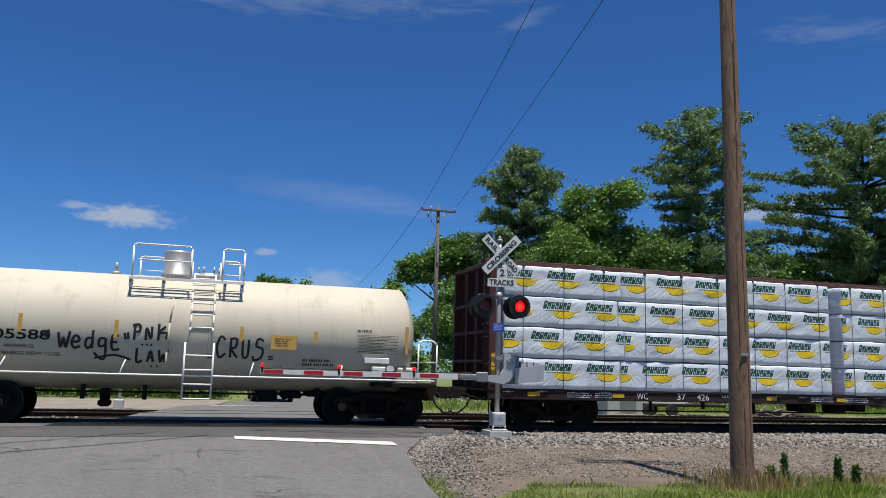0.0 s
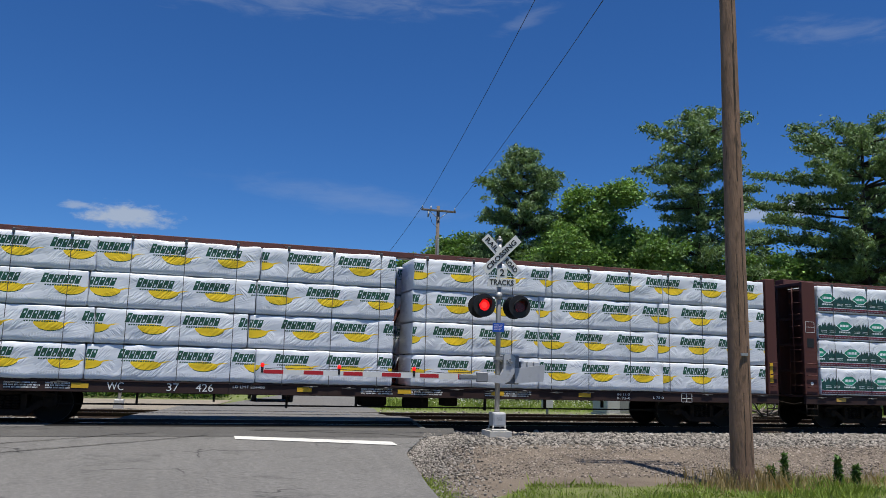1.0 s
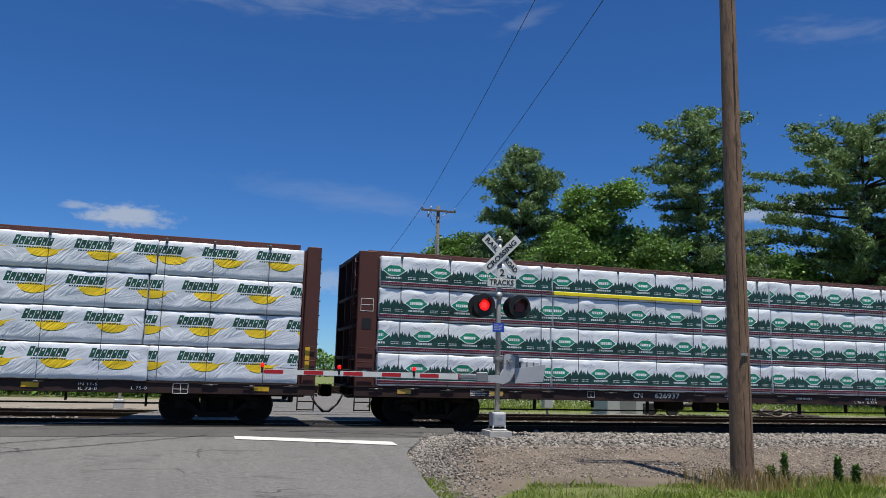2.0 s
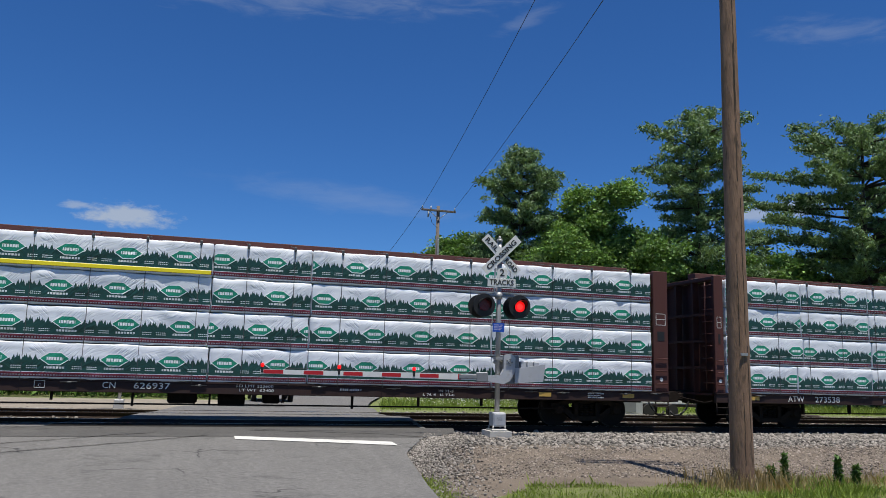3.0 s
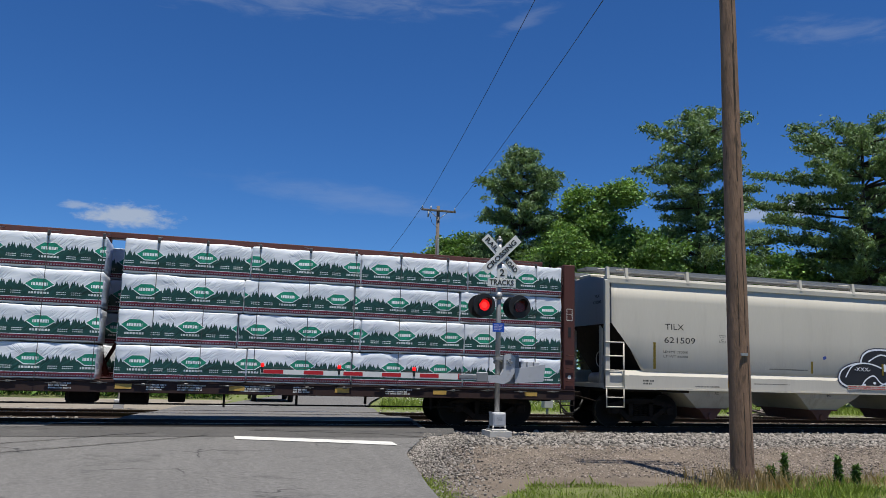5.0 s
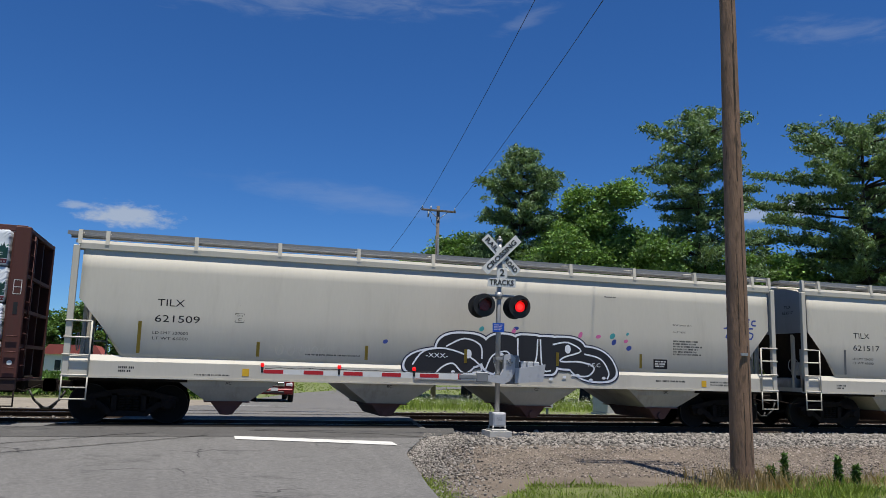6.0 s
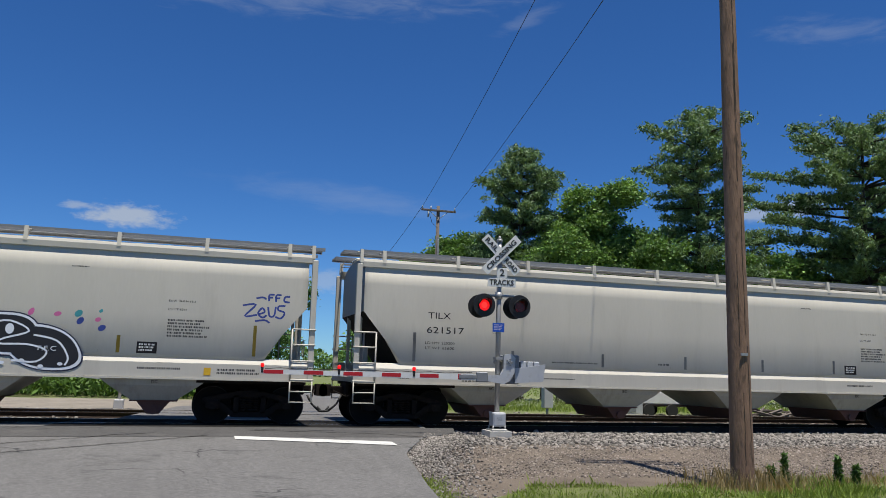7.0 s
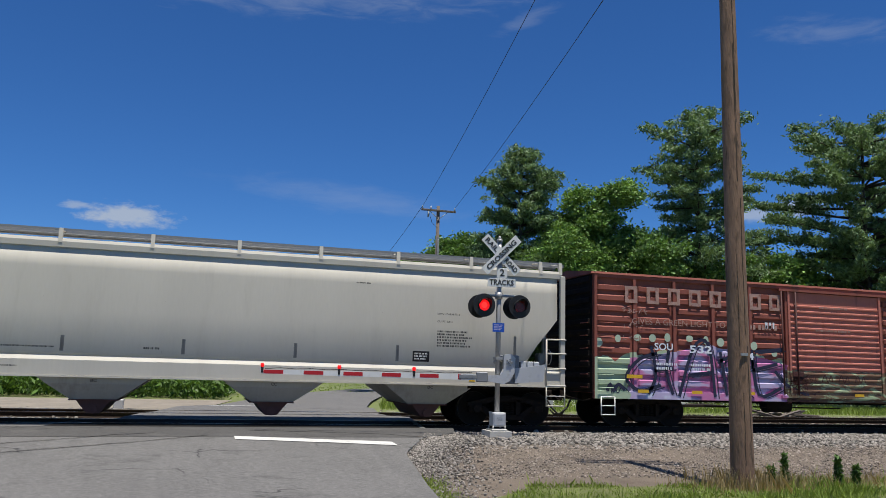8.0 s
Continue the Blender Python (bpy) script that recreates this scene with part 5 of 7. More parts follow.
def hopper_car(L0, L1, number, weight, painted):
    car = thing("hopper_car", "light grey covered hopper car" + (" with a black and white graffiti piece" if painted else " with dusty sides"), "hopper car", group="train")
    CARS.append((car, L0))
    E = L1 - L0
    Y = 1.575
    # body: cross section pushed along x
    half = [(1.52, 1.5), (1.575, 1.66), (1.60, 2.6), (1.585, 3.6), (1.565, 4.04), (1.2, 4.2), (0.7, 4.31), (0.0, 4.36)]
    sec = [(-y, z) for y, z in half] + [(y, z) for y, z in half[-2::-1]]
    bm = bmesh.new()

    def ring(x, low):
        out = []
        for y, z in sec:
            if z < low:
                y, z = math.copysign(float(np.interp(low, (1.5, 1.66, 2.6, 3.6), (1.52, 1.575, 1.60, 1.585))), y), low
            out.append(bm.verts.new((x, y, z)))
        return out
    xs = [(0.22, 2.9), (0.45, 2.62), (0.8, 2.2), (1.25, 1.5), (2.0, 1.5)] + [(E * k / 10, 1.5) for k in range(2, 9)]
    xs += [(E - x, low) for x, low in [(2.0, 1.5), (1.25, 1.5), (0.8, 2.2), (0.45, 2.62), (0.22, 2.9)]]
    rings = [ring(x, low) for x, low in xs]
    for p, q in zip(rings, rings[1:]):
        for k in range(len(sec) - 1):
            corners = (p[k], p[k + 1], q[k + 1], q[k])
            if (p[k].co - p[k + 1].co).length + (q[k].co - q[k + 1].co).length > 0.001:
                bm.faces.new(corners).smooth = True
        # underside and end slope sheets: near-black colour stands in for their shade
        bm.faces.new((p[-1], p[0], q[0], q[-1])).material_index = 2
    # both end walls take the hopper paint with shade mixed in
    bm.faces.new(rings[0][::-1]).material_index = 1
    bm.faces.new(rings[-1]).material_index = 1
    bmesh.ops.recalc_face_normals(bm, faces=bm.faces[:])
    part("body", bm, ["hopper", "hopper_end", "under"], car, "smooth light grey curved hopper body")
    bm = bmesh.new()
    for s in (-1, 1):
        prism_ = [(s * 1.50, 4.02), (s * 1.600, 4.05), (s * 1.605, 4.18), (s * 1.58, 4.25), (s * 1.35, 4.24)]
        a = [bm.verts.new((0.10, y, z)) for y, z in prism_]
        b = [bm.verts.new((E - 0.10, y, z)) for y, z in prism_]
        bm.faces.new(a), bm.faces.new(b)
        for i in range(5):
            bm.faces.new((a[i], a[(i + 1) % 5], b[(i + 1) % 5], b[i]))
    bmesh.ops.recalc_face_normals(bm, faces=bm.faces[:])
    part("roof_eave", bm, "hopper", car, "pale rounded eave")
    bm = bmesh.new()
    for s in (-1, 1):
        ya, yb = s * 1.61, s * 1.52
        box(bm, 0.0, E, ya, yb, 1.10, 1.46, 0.01)
        prism2 = [(ya, 1.46), (yb, 1.60), (yb, 1.44)]
        a = [bm.verts.new((0.0, y, z)) for y, z in prism2]
        b = [bm.verts.new((E, y, z)) for y, z in prism2]
        bm.faces.new(a), bm.faces.new(b)
        for i in range(3):
            bm.faces.new((a[i], a[(i + 1) % 3], b[(i + 1) % 3], b[i]))
        box(bm, 0.0, E, s * 1.63, s * 1.5, 1.07, 1.105)
    bmesh.ops.recalc_face_normals(bm, faces=bm.faces[:])
    part("side_sill", bm, "hopper", car, "pale grey full-length side sill")
    for x in (1.45, E - 1.45):
        bm = box(bmesh.new(), x - 1.3, x + 1.3, -1.5, 1.5, 1.0, 1.08)
        box(bm, x - 1.3, x + 1.3, -0.25, 0.25, 0.72, 1.0)
        part("stub_sill", bm, "under", car)
    # end slope sheets and end frame
    for s, o in ((1, 0.0), (-1, E)):
        for side in (-1, 1):
            part("corner_post", box(bmesh.new(), o + s * 0.0, o + s * 0.14, side * 1.65, side * 1.53, 1.1, 4.12, 0.01), "hopper", car, "pale grey end corner post")
            part("end_strut", box(bmesh.new(), o + s * 0.25, o + s * 0.33, side * 0.9, side * 0.8, 1.1, 2.9), "hopper", car)
        part("end_sill", box(bmesh.new(), o, o + s * 0.12, -1.5, 1.5, 1.1, 1.22), "hopper", car)
        for side in (-1, 1):
            y = side * 1.66
            bm = bmesh.new()
            ladder(bm, o + s * 0.02, o + s * 0.56, y, 0.56, 1.12, 0.26, 0.018)
            xa, xb = o + s * 0.02, o + s * 0.56
            for z in (1.12, 1.58, 1.98, 2.36):
                rod(bm, (xa - s * 0.04, y, z), (xb, y, z), 0.02, seg=6)
            rod(bm, (xb, y, 1.1), (xb, y, 2.36), 0.022, seg=6)
            rails_and_rungs("ladder", bm, "hopper", car, "pale end ladder and sill step")
        bm = bmesh.new()
        rod(bm, (o + s * 0.55, -0.6, 1.32), (o + s * 0.55, 0.1, 1.32), 0.2, seg=14)
        box(bm, o + s * 0.3, o + s * 0.5, -1.0, -0.7, 1.6, 2.0, 0.03)
        rod(bm, (o + s * 0.18, -0.95, 1.9), (o + s * 0.21, -0.95, 1.9), 0.22, seg=18, cap=False)
        pipe(bm, [(o + s * 0.35, -1.1, 1.2), (o + s * 0.35, -1.1, 2.4)], 0.03)
        part("brake_equipment", bm, "chute", car, "grey brake cylinder and hand wheel")
        add_coupler(car, o + s * 0.05, -s)
    for x in (1.45, E - 1.45):
        add_truck(car, x)
    # four chutes with gates
    c = E / 2
    for x in (c - 6.05, c - 2.05, c + 2.05, c + 6.05):
        bm = bmesh.new()
        w = 1.28
        top = [(x - w, -1.5), (x + w, -1.5), (x + w, 1.5), (x - w, 1.5)]
        low = [(x - 0.50, -1.20), (x + 0.50, -1.20), (x + 0.50, 1.20), (x - 0.50, 1.20)]
        mid = [(x - 1.02, -1.45), (x + 1.02, -1.45), (x + 1.02, 1.45), (x - 1.02, 1.45)]
        r = [[bm.verts.new((px, py, z)) for px, py in pts] for pts, z in ((top, 1.12), (mid, 0.92), (low, 0.56))]
        for p, q in zip(r, r[1:]):
            for k in range(4):
                bm.faces.new((p[k], p[(k + 1) % 4], q[(k + 1) % 4], q[k]))
        bm.faces.new(r[2]), bm.faces.new(r[0])
        bmesh.ops.recalc_face_normals(bm, faces=bm.faces[:])
        chute = part("chute", bm, "chute", car, "dusty grey discharge chute")
        bm = bmesh.new()
        box(bm, x - 0.54, x + 0.54, -1.24, 1.24, 0.535, 0.565)
        prism(bm, [(x - 0.38, 0.535), (x + 0.38, 0.535), (x + 0.14, 0.24), (x - 0.14, 0.24)], -1.16, 1.16)
        part("outlet_gate", bm, "rust", chute, "reddish outlet gate")
        bm = bmesh.new()
        rod(bm, (x, -1.22, 0.33), (x, -1.16, 0.33), 0.10, seg=14)
        part("outlet_cap", bm, "rust", chute, "rusty round outlet cap")
        lettering(chute, "ABCD"[int((x - c + 8) // 4)] + "C", x, 1.0, -1.485, 0.10, "ink", 0.14)
    # roof walkway
    bm = bmesh.new()
    for ya, yb in ((-0.98, -0.42), (0.42, 0.98)):
        for k in range(9):
            y = ya + (yb - ya) * k / 8
            box(bm, -0.25, E + 0.25, y - 0.008, y + 0.008, 4.50, 4.535)
        box(bm, -0.25, E + 0.25, ya - 0.02, ya, 4.45, 4.54)
        box(bm, -0.25, E + 0.25, yb, yb + 0.02, 4.45, 4.54)
        for k in range(int(E / 0.3)):
            box(bm, k * 0.3, k * 0.3 + 0.012, ya, yb, 4.505, 4.53)
    part("roof_walkway", bm, "grate", car, "grey grated roof walkway")
    bm = bmesh.new()
    for k in range(8):
        x = 1.1 + k * (E - 2.2) / 7.0
        box(bm, x - 0.9, x + 0.9, -0.36, 0.36, 4.33, 4.43, 0.03)
    part("roof_hatches", bm, "hopper", car, "long trough hatch covers")
    n = 11
    for k in range(n + 2):
        x = (0.12, E - 0.12, 0.72, E - 0.72)[k] if k < 4 else 0.72 + (E - 1.44) * (k - 3) / (n - 2)
        if k == n + 1:
            break
        for s in (-1, 1):
            bm = bmesh.new()
            prism_y = [(s * 1.615, 4.16), (s * 1.58, 4.50), (s * 1.49, 4.50), (s * 1.50, 4.2)]
            a = [bm.verts.new((x - 0.045, y, z)) for y, z in prism_y]
            b = [bm.verts.new((x + 0.045, y, z)) for y, z in prism_y]
            fs = [bm.faces.new(a), bm.faces.new(b)] + [bm.faces.new((a[i], a[(i + 1) % 4], b[(i + 1) % 4], b[i])) for i in range(4)]
            bmesh.ops.recalc_face_normals(bm, faces=fs)
            rod(bm, (x, s * 1.5, 4.44), (x, s * 0.98, 4.50), 0.018, seg=5)
            part("walkway_bracket", bm, "hopper", car)
    bm = bmesh.new()
    for s in (-1, 1):
        box(bm, 0.1, E - 0.1, s * 1.53, s * 1.50, 4.45, 4.50)
        pipe(bm, [(0.1, s * 1.44, 4.38), (E - 0.1, s * 1.44, 4.38)], 0.012)
    part("running_board_rail", bm, "alu_dark", car)
    # print
    yf = -1.607
    lettering(car, "TILX", 2.25, 2.86, yf, 0.24, "ink", 0.62)
    lettering(car, number, 2.42, 2.48, yf, 0.24, "ink", 1.02)
    lettering(car, "LD LMT 220200" if not painted else "LD LMT 220000", 2.28, 2.15, yf + 0.004, 0.095, "ink", 0.8)
    lettering(car, "LT WT " + weight, 2.28, 2.02, yf + 0.006, 0.095, "ink", 0.8)
    bm = bmesh.new()
    for z in (2.47, 2.68):
        box(bm, 3.75, 3.97, yf, yf + 0.003, z, z + 0.01)
    for x in (3.75, 3.96):
        box(bm, x, x + 0.01, yf, yf + 0.003, 2.47, 2.69)
    part("plate_mark", bm, "ink", car)
    for text, z, h, wd in (("TILX", 3.72, 0.13, 0.30), (number, 3.54, 0.13, 0.48)):
        part("lettering", words(text, h, "ink", wd), None, car, "black stencilled lettering", m=pose(0.215, -0.75, z, 0, 0, -90))
    lettering(car, "C", 3.86, 2.54, yf, 0.1, "ink", 0.08)
    lettering(car, "PLATE", 3.86, 2.635, yf, 0.05, "ink", 0.14)
    for x, h in ((1.55, 0.75), (4.3, 0.36), (7.0, 0.36), (9.65, 0.36), (12.3, 0.36), (14.9, 0.4), (E - 1.5, 0.75)):
        plate(car, "reflector", x, x + 0.08, 1.66, 1.66 + h, yf + 0.012, "olive" if painted else "alu_dark", "weathered vertical reflector strip")
    plate(car, "consolidated_stencil", 15.35, 15.8, 1.66, 1.93, yf + 0.012, "ink", "black stencil panel")
    small_print(car, 15.4, 15.75, 1.7, 1.9, yf + 0.006, 3, "ink_white", 4)
    lettering(car, "EXW 10-8 H 15-3", 16.3, 2.92, yf, 0.07, "ink", 0.62)
    lettering(car, "CU FT 6241", 16.2, 2.72, yf, 0.07, "ink", 0.42)
    small_print(car, 16.0, 17.0, 2.05, 2.5, yf + 0.004, 6, "ink", 9)
    for k, (x0, x1, z0, z1) in enumerate(((1.2, 1.6, 1.2, 1.36), (2.9, 3.7, 1.16, 1.22), (4.9, 6.2, 1.28, 1.33), (15.4, 16.6, 1.28, 1.36), (17.2, 18.3, 1.2, 1.36), (5.5, 7.2, 1.72, 1.78), (8.8, 9.2, 1.74, 1.82), (13.8, 14.3, 3.6, 3.65))):
        small_print(car, x0, x1, z0, z1, -1.612 if z0 < 1.5 else yf + 0.006, 2 if z1 - z0 > 0.1 else 1, "ink", 30 + k)
    for x in (4.0, 16.9):
        plate(car, "inspection_tag", x, x + 0.16, 1.18, 1.36, -1.612, "yellow", "pale yellow inspection tag")
    bm = bmesh.new()
    for x in (3.85, 6.55, 9.2, 11.9, 14.5):
        box(bm, x, x + 0.012, yf + 0.002, yf + 0.006, 1.66, 2.9)
    part("panel_seam", bm, "chute", car, "faint vertical weld seams")
    if painted:
        hopper_piece(car, yf)
        plate(car, "warning_strip", 8.3, 10.45, 1.20, 1.34, -1.626, "hopper", "pale stencil strip on the sill")
        small_print(car, 8.33, 10.4, 1.21, 1.33, -1.632, 2, "red_tape", 91)
        bm = bmesh.new()
        for k in range(6):
            x = 4.75 + k * 0.28
            ribbon(bm, [(x, 1.92), (x + 0.05, 1.75), (x + 0.14, 1.72), (x + 0.2, 1.9), (x + 0.12, 1.95), (x + 0.06, 1.84)], 0.016, yf)
        part("graffiti_tag", bm, "chute", car, "faint grey handwritten tag")
    lie = {"lettering": 0.0012, "small_print": 0.001, "plate_mark": 0.001, "panel_seam": 0.0006, "reflector": 0.0015, "graffiti_tag": 0.001, "graffiti_drips": 0.001, "consolidated_stencil": 0.0008}
    for ob in car.children:
        kind = ob.name.split(".")[0]
        if kind in lie and ob.location.z < 4 and abs(ob.location.x - 0.215) > 0.01 and not (kind == "lettering" and ob.data.materials[0] == M["spray_white"]):
            for v in ob.data.vertices:
                z = v.co.z + ob.location.z
                over = lie[kind] + (0.0008 if kind == "small_print" and abs(v.co.x - 15.6) < 0.3 else 0.0)
                if painted and kind == "small_print" and 8.2 < v.co.x < 10.6 and 1.19 < z < 1.35:
                    over = 0.024
                if painted and kind == "reflector" and 9 < v.co.x < 13:
                    over = 0.052
                v.co.y = -float(np.interp(z, (1.1, 1.46, 1.55, 1.66, 2.6, 3.6, 4.04), (1.61, 1.61, 1.56, 1.575, 1.60, 1.585, 1.565))) - over - ob.location.y


def hopper_piece(car, yf):
    """A bubble-letter piece: navy edge, white outline, black fill, on the lower side."""
    base, x0 = 1.28, 8.15
    shapes = [(0.85, 0.33, 0.95, 0.36, 2.3, 0.35), (1.45, 0.68, 0.72, 0.44, 2.6, 0.1), (2.55, 0.62, 0.55, 0.52, 2.6, 0.1), (3.3, 0.68, 0.42, 0.46, 4.5, 0.05), (3.85, 0.62, 0.34, 0.50, 4.5, 0.05),
              (4.45, 0.70, 0.62, 0.42, 2.8, -0.2), (5.2, 0.42, 0.72, 0.46, 2.4, -0.5)]
    for grow, slot, dy, name, key in ((0.085, 0, 0.0, "graffiti_edge", "spray_navy"), (0.055, 0, -0.002, "graffiti_outline", "spray_white"), (0.0, 0, -0.004, "graffiti_fill", "spray_black")):
        bm = bmesh.new()
        for i, (cx, cz, rx, rz, p, lean) in enumerate(shapes):
            z = base + cz + 0.03
            blob(bm, x0 + cx, z, rx + grow, rz + grow, yf - 0.010 + dy - 0.0002 * i, slot, 36, p, lean)
        part(name, bm, key, car, {"graffiti_edge": "navy sprayed outer edge", "graffiti_outline": "white sprayed outline", "graffiti_fill": "black sprayed bubble letters"}[name])
    bm = bmesh.new()
    y = yf - 0.018
    for pts in (((0.1, 0.30), (0.4, 0.66), (1.0, 0.74), (1.7, 0.52), (2.0, 0.2), (1.5, 0.12), (1.2, 0.36), (0.9, 0.26), (0.7, 0.05)), ((1.0, 0.80), (1.5, 1.02), (1.95, 0.86), (2.0, 0.5)),
                ((2.1, 0.2), (2.3, 0.6), (2.7, 0.72), (2.8, 0.5), (2.4, 0.42), (2.5, 0.12), (2.95, 0.2)), ((3.02, 1.08), (3.05, 0.5), (3.3, 0.25), (3.55, 0.5), (3.6, 1.08)), ((3.68, 1.08), (3.75, 0.3), (4.0, 0.24)),
                ((4.05, 0.95), (4.5, 1.02), (4.9, 0.8), (4.4, 0.62), (4.3, 0.5), (4.9, 0.5), (5.3, 0.36), (5.1, 0.12), (4.6, 0.14)), ((5.0, 0.72), (5.5, 0.6), (5.75, 0.25), (5.7, 0.05))):
        ribbon(bm, [(x0 + a, base + b) for a, b in pts], 0.042, y)
    for a, b in ((1.62, 0.62), (2.55, 0.56), (4.5, 0.84)):
        blob(bm, x0 + a, base + b, 0.09, 0.12, y - 0.001, 0, 18)
    for k in range(14):
        blob(bm, x0 + 0.4 + k * 0.4, base + 0.02 + 0.06 * (k % 3), 0.06, 0.04, y - 0.001, 0, 10)
    part("graffiti_highlight", bm, "spray_white", car, "white sprayed highlights")
    bm = bmesh.new()
    for a, b in ((1.62, 0.60), (2.55, 0.54)):
        blob(bm, x0 + a, base + b, 0.045, 0.07, y - 0.004, 0, 16)
    zeus = (((-0.5, .38), (-.1, .42), (-.42, .05), (-.05, .1)), ((.0, .12), (.18, .2), (.1, .32), (-.02, .15), (.12, .02), (.25, .1)), ((.28, .36), (.34, .08), (.48, .1), (.52, .38)), ((.82, .42), (.62, .4), (.6, .28), (.8, .2), (.7, .02), (.52, .06)),
            ((-.1, .62), (.1, .66), (.22, .6)), ((.3, .55), (.3, .74), (.46, .76)), ((.3, .66), (.42, .67)), ((.52, .53), (.52, .74), (.68, .76)), ((.52, .65), (.64, .66)), ((.95, .72), (.8, .7), (.78, .56), (.95, .54)), ((-.1, -.1), (.2, -.06), (.35, -.14)))
    for pts in zeus:
        ribbon(bm, [(18.1 + a * 0.78, 2.6 + b * 0.78) for a, b in pts], 0.045, yf - 0.003)
    part("graffiti_tag", bm, "spray_blue", car, "blue sprayed handwritten tag")
    lettering(car, "-XXX-", x0 + 0.75, base + 0.55, y - 0.004, 0.17, "spray_white", 0.6, "white sprayed letters")
    lettering(car, "F.F.C", x0 + 5.3, base + 0.42, y - 0.004, 0.15, "spray_white", 0.38, "white sprayed letters")
    bm = bmesh.new()
    r = random.Random(2)
    for k in range(16):
        blob(bm, x0 - 0.9 + r.random() * 7.6, base + 0.85 + r.random() * 0.5, 0.04 + 0.06 * r.random(), 0.04 + 0.05 * r.random(), yf - 0.001, k % 3, 9, 2, 0.3)
    part("graffiti_drips", bm, ["spray_teal", "spray_pink", "spray_blue"], car, "scattered coloured spray dabs")


# -- boxcar --


def box_car():
    L0, L1 = 120.85, 137.45
    E = L1 - L0
    car = thing("box_car", "rusty red-brown boxcar with ribbed sides and pastel graffiti", "boxcar", group="train")
    CARS.append((car, L0))
    d0, d1 = 127.35 - L0, 130.95 - L0
    bm = bmesh.new()
    for a, b in ((0.0, d0), (d1, E)):
        box(bm, a, b, -1.52, 1.52, 0.95, 4.28)
    box(bm, d0, d1, -1.46, 1.46, 0.95, 4.28)
    part("body", bm, "brown_red", car, "red-brown steel body")
    for s in (-1, 1):
        part("side_sill", box(bmesh.new(), 0, E, s * 1.60, s * 1.5, 0.80, 1.02, 0.01), "brown_red", car)
        part("top_chord", box(bmesh.new(), 0, E, s * 1.60, s * 1.5, 4.18, 4.30, 0.01), "brown_red", car)
        part("corner_post", box(bmesh.new(), 0.012, 0.11, s * 1.61, s * 1.5, 0.8, 4.3, 0.01), "brown_red", car)
        for a, b in ((0.0, d0), (d1, E)):
            n = 5
            for k in range(n + 1):
                x = a + (b - a) * k / n
                if x > 0.2:
                    part("side_post", box(bmesh.new(), x - 0.05, min(E, x + 0.05), s * 1.598, s * 1.5, 1.0, 4.2, 0.012), "brown_red", car)
    for a, b in ((0.0, d0), (d1, E)):
        n = 5
        w = (b - a) / n
        for k in range(n):
            for z in np.arange(1.16, 4.05, 0.295):
                part("pressed_rib", box(bmesh.new(), a + k * w + 0.12, a + (k + 1) * w - 0.12, -1.572, -1.5, z, z + 0.19, 0.035), "brown_red", car)
    bm = bmesh.new()
    for z in np.arange(1.05, 4.2, 0.30):
        box(bm, -0.07, 0.02, -1.4, 1.4, z, z + 0.17, 0.03)
        box(bm, E - 0.02, E + 0.07, -1.4, 1.4, z, z + 0.17, 0.03)
    # sheet over the red body end; sheet and ribs coloured near-black as shade
    for x in (-0.012, E + 0.002):
        box(bm, x, x + 0.010, -1.515, 1.515, 0.96, 4.27)
    part("end_ribs", bm, "under", car, "corrugated near-black end")
    roof = [(-1.62, 4.28), (-1.60, 4.34), (0, 4.52), (1.60, 4.34), (1.62, 4.28)]
    bm = bmesh.new()
    a = [bm.verts.new((-0.08, y, z)) for y, z in roof]
    b = [bm.verts.new((E + 0.08, y, z)) for y, z in roof]
    bm.faces.new(a), bm.faces.new(b)
    for i in range(5):
        bm.faces.new((a[i], a[(i + 1) % 5], b[(i + 1) % 5], b[i]))
    bmesh.ops.recalc_face_normals(bm, faces=bm.faces[:])
    part("roof", bm, "brown_red", car, "low pitched red-brown roof")
    door = part("sliding_door", box(bmesh.new(), d0 + 0.04, d1 - 0.04, -1.59, -1.45, 1.0, 4.1), "door_red", car, "faded corrugated red-brown sliding door")
    for z in np.arange(1.10, 3.75, 0.17):
        part("door_rib", box(bmesh.new(), d0 + 0.12, d1 - 0.12, -1.618, -1.58, z, z + 0.075, 0.018), "door_red", door)
    for x in (d0 + 0.03, d1 - 0.11):
        part("door_edge", box(bmesh.new(), x, x + 0.08, -1.64, -1.5, 0.98, 4.12, 0.01), "door_red", door)
    bm = bmesh.new()
    box(bm, d0 - 0.3, d1 + 3.0, -1.66, -1.58, 4.12, 4.19)
    box(bm, d0 - 0.3, d1 + 3.0, -1.66, -1.56, 0.92, 0.99)
    part("door_track", bm, "brown_red", car)
    bm = bmesh.new()
    for x in (d0 - 0.22, d0 + 0.3):
        rod(bm, (x, -1.66, 1.0), (x, -1.66, 4.1), 0.025)
    box(bm, d0 + 0.1, d0 + 0.5, -1.67, -1.62, 1.55, 1.7, 0.01)
    part("lock_rod", bm, "brown", door)
    for x in (2.0, E - 2.0):
        add_truck(car, x)
    add_coupler(car, 0.0, -1)
    add_coupler(car, E, 1)
    bm = bmesh.new()
    box(bm, 0.3, E - 0.3, -0.3, 0.3, 0.7, 0.98)
    for k in range(6):
        box(bm, 3.6 + k * 1.8, 3.7 + k * 1.8, -1.4, 1.4, 0.75, 0.97)
    rod(bm, (4, -0.9, 0.62), (9, -0.9, 0.6), 0.02)
    rod(bm, (6.2, -0.8, 0.66), (7.1, -0.8, 0.66), 0.2, seg=14)
    part("underframe", bm, "under", car, "grimy underframe")
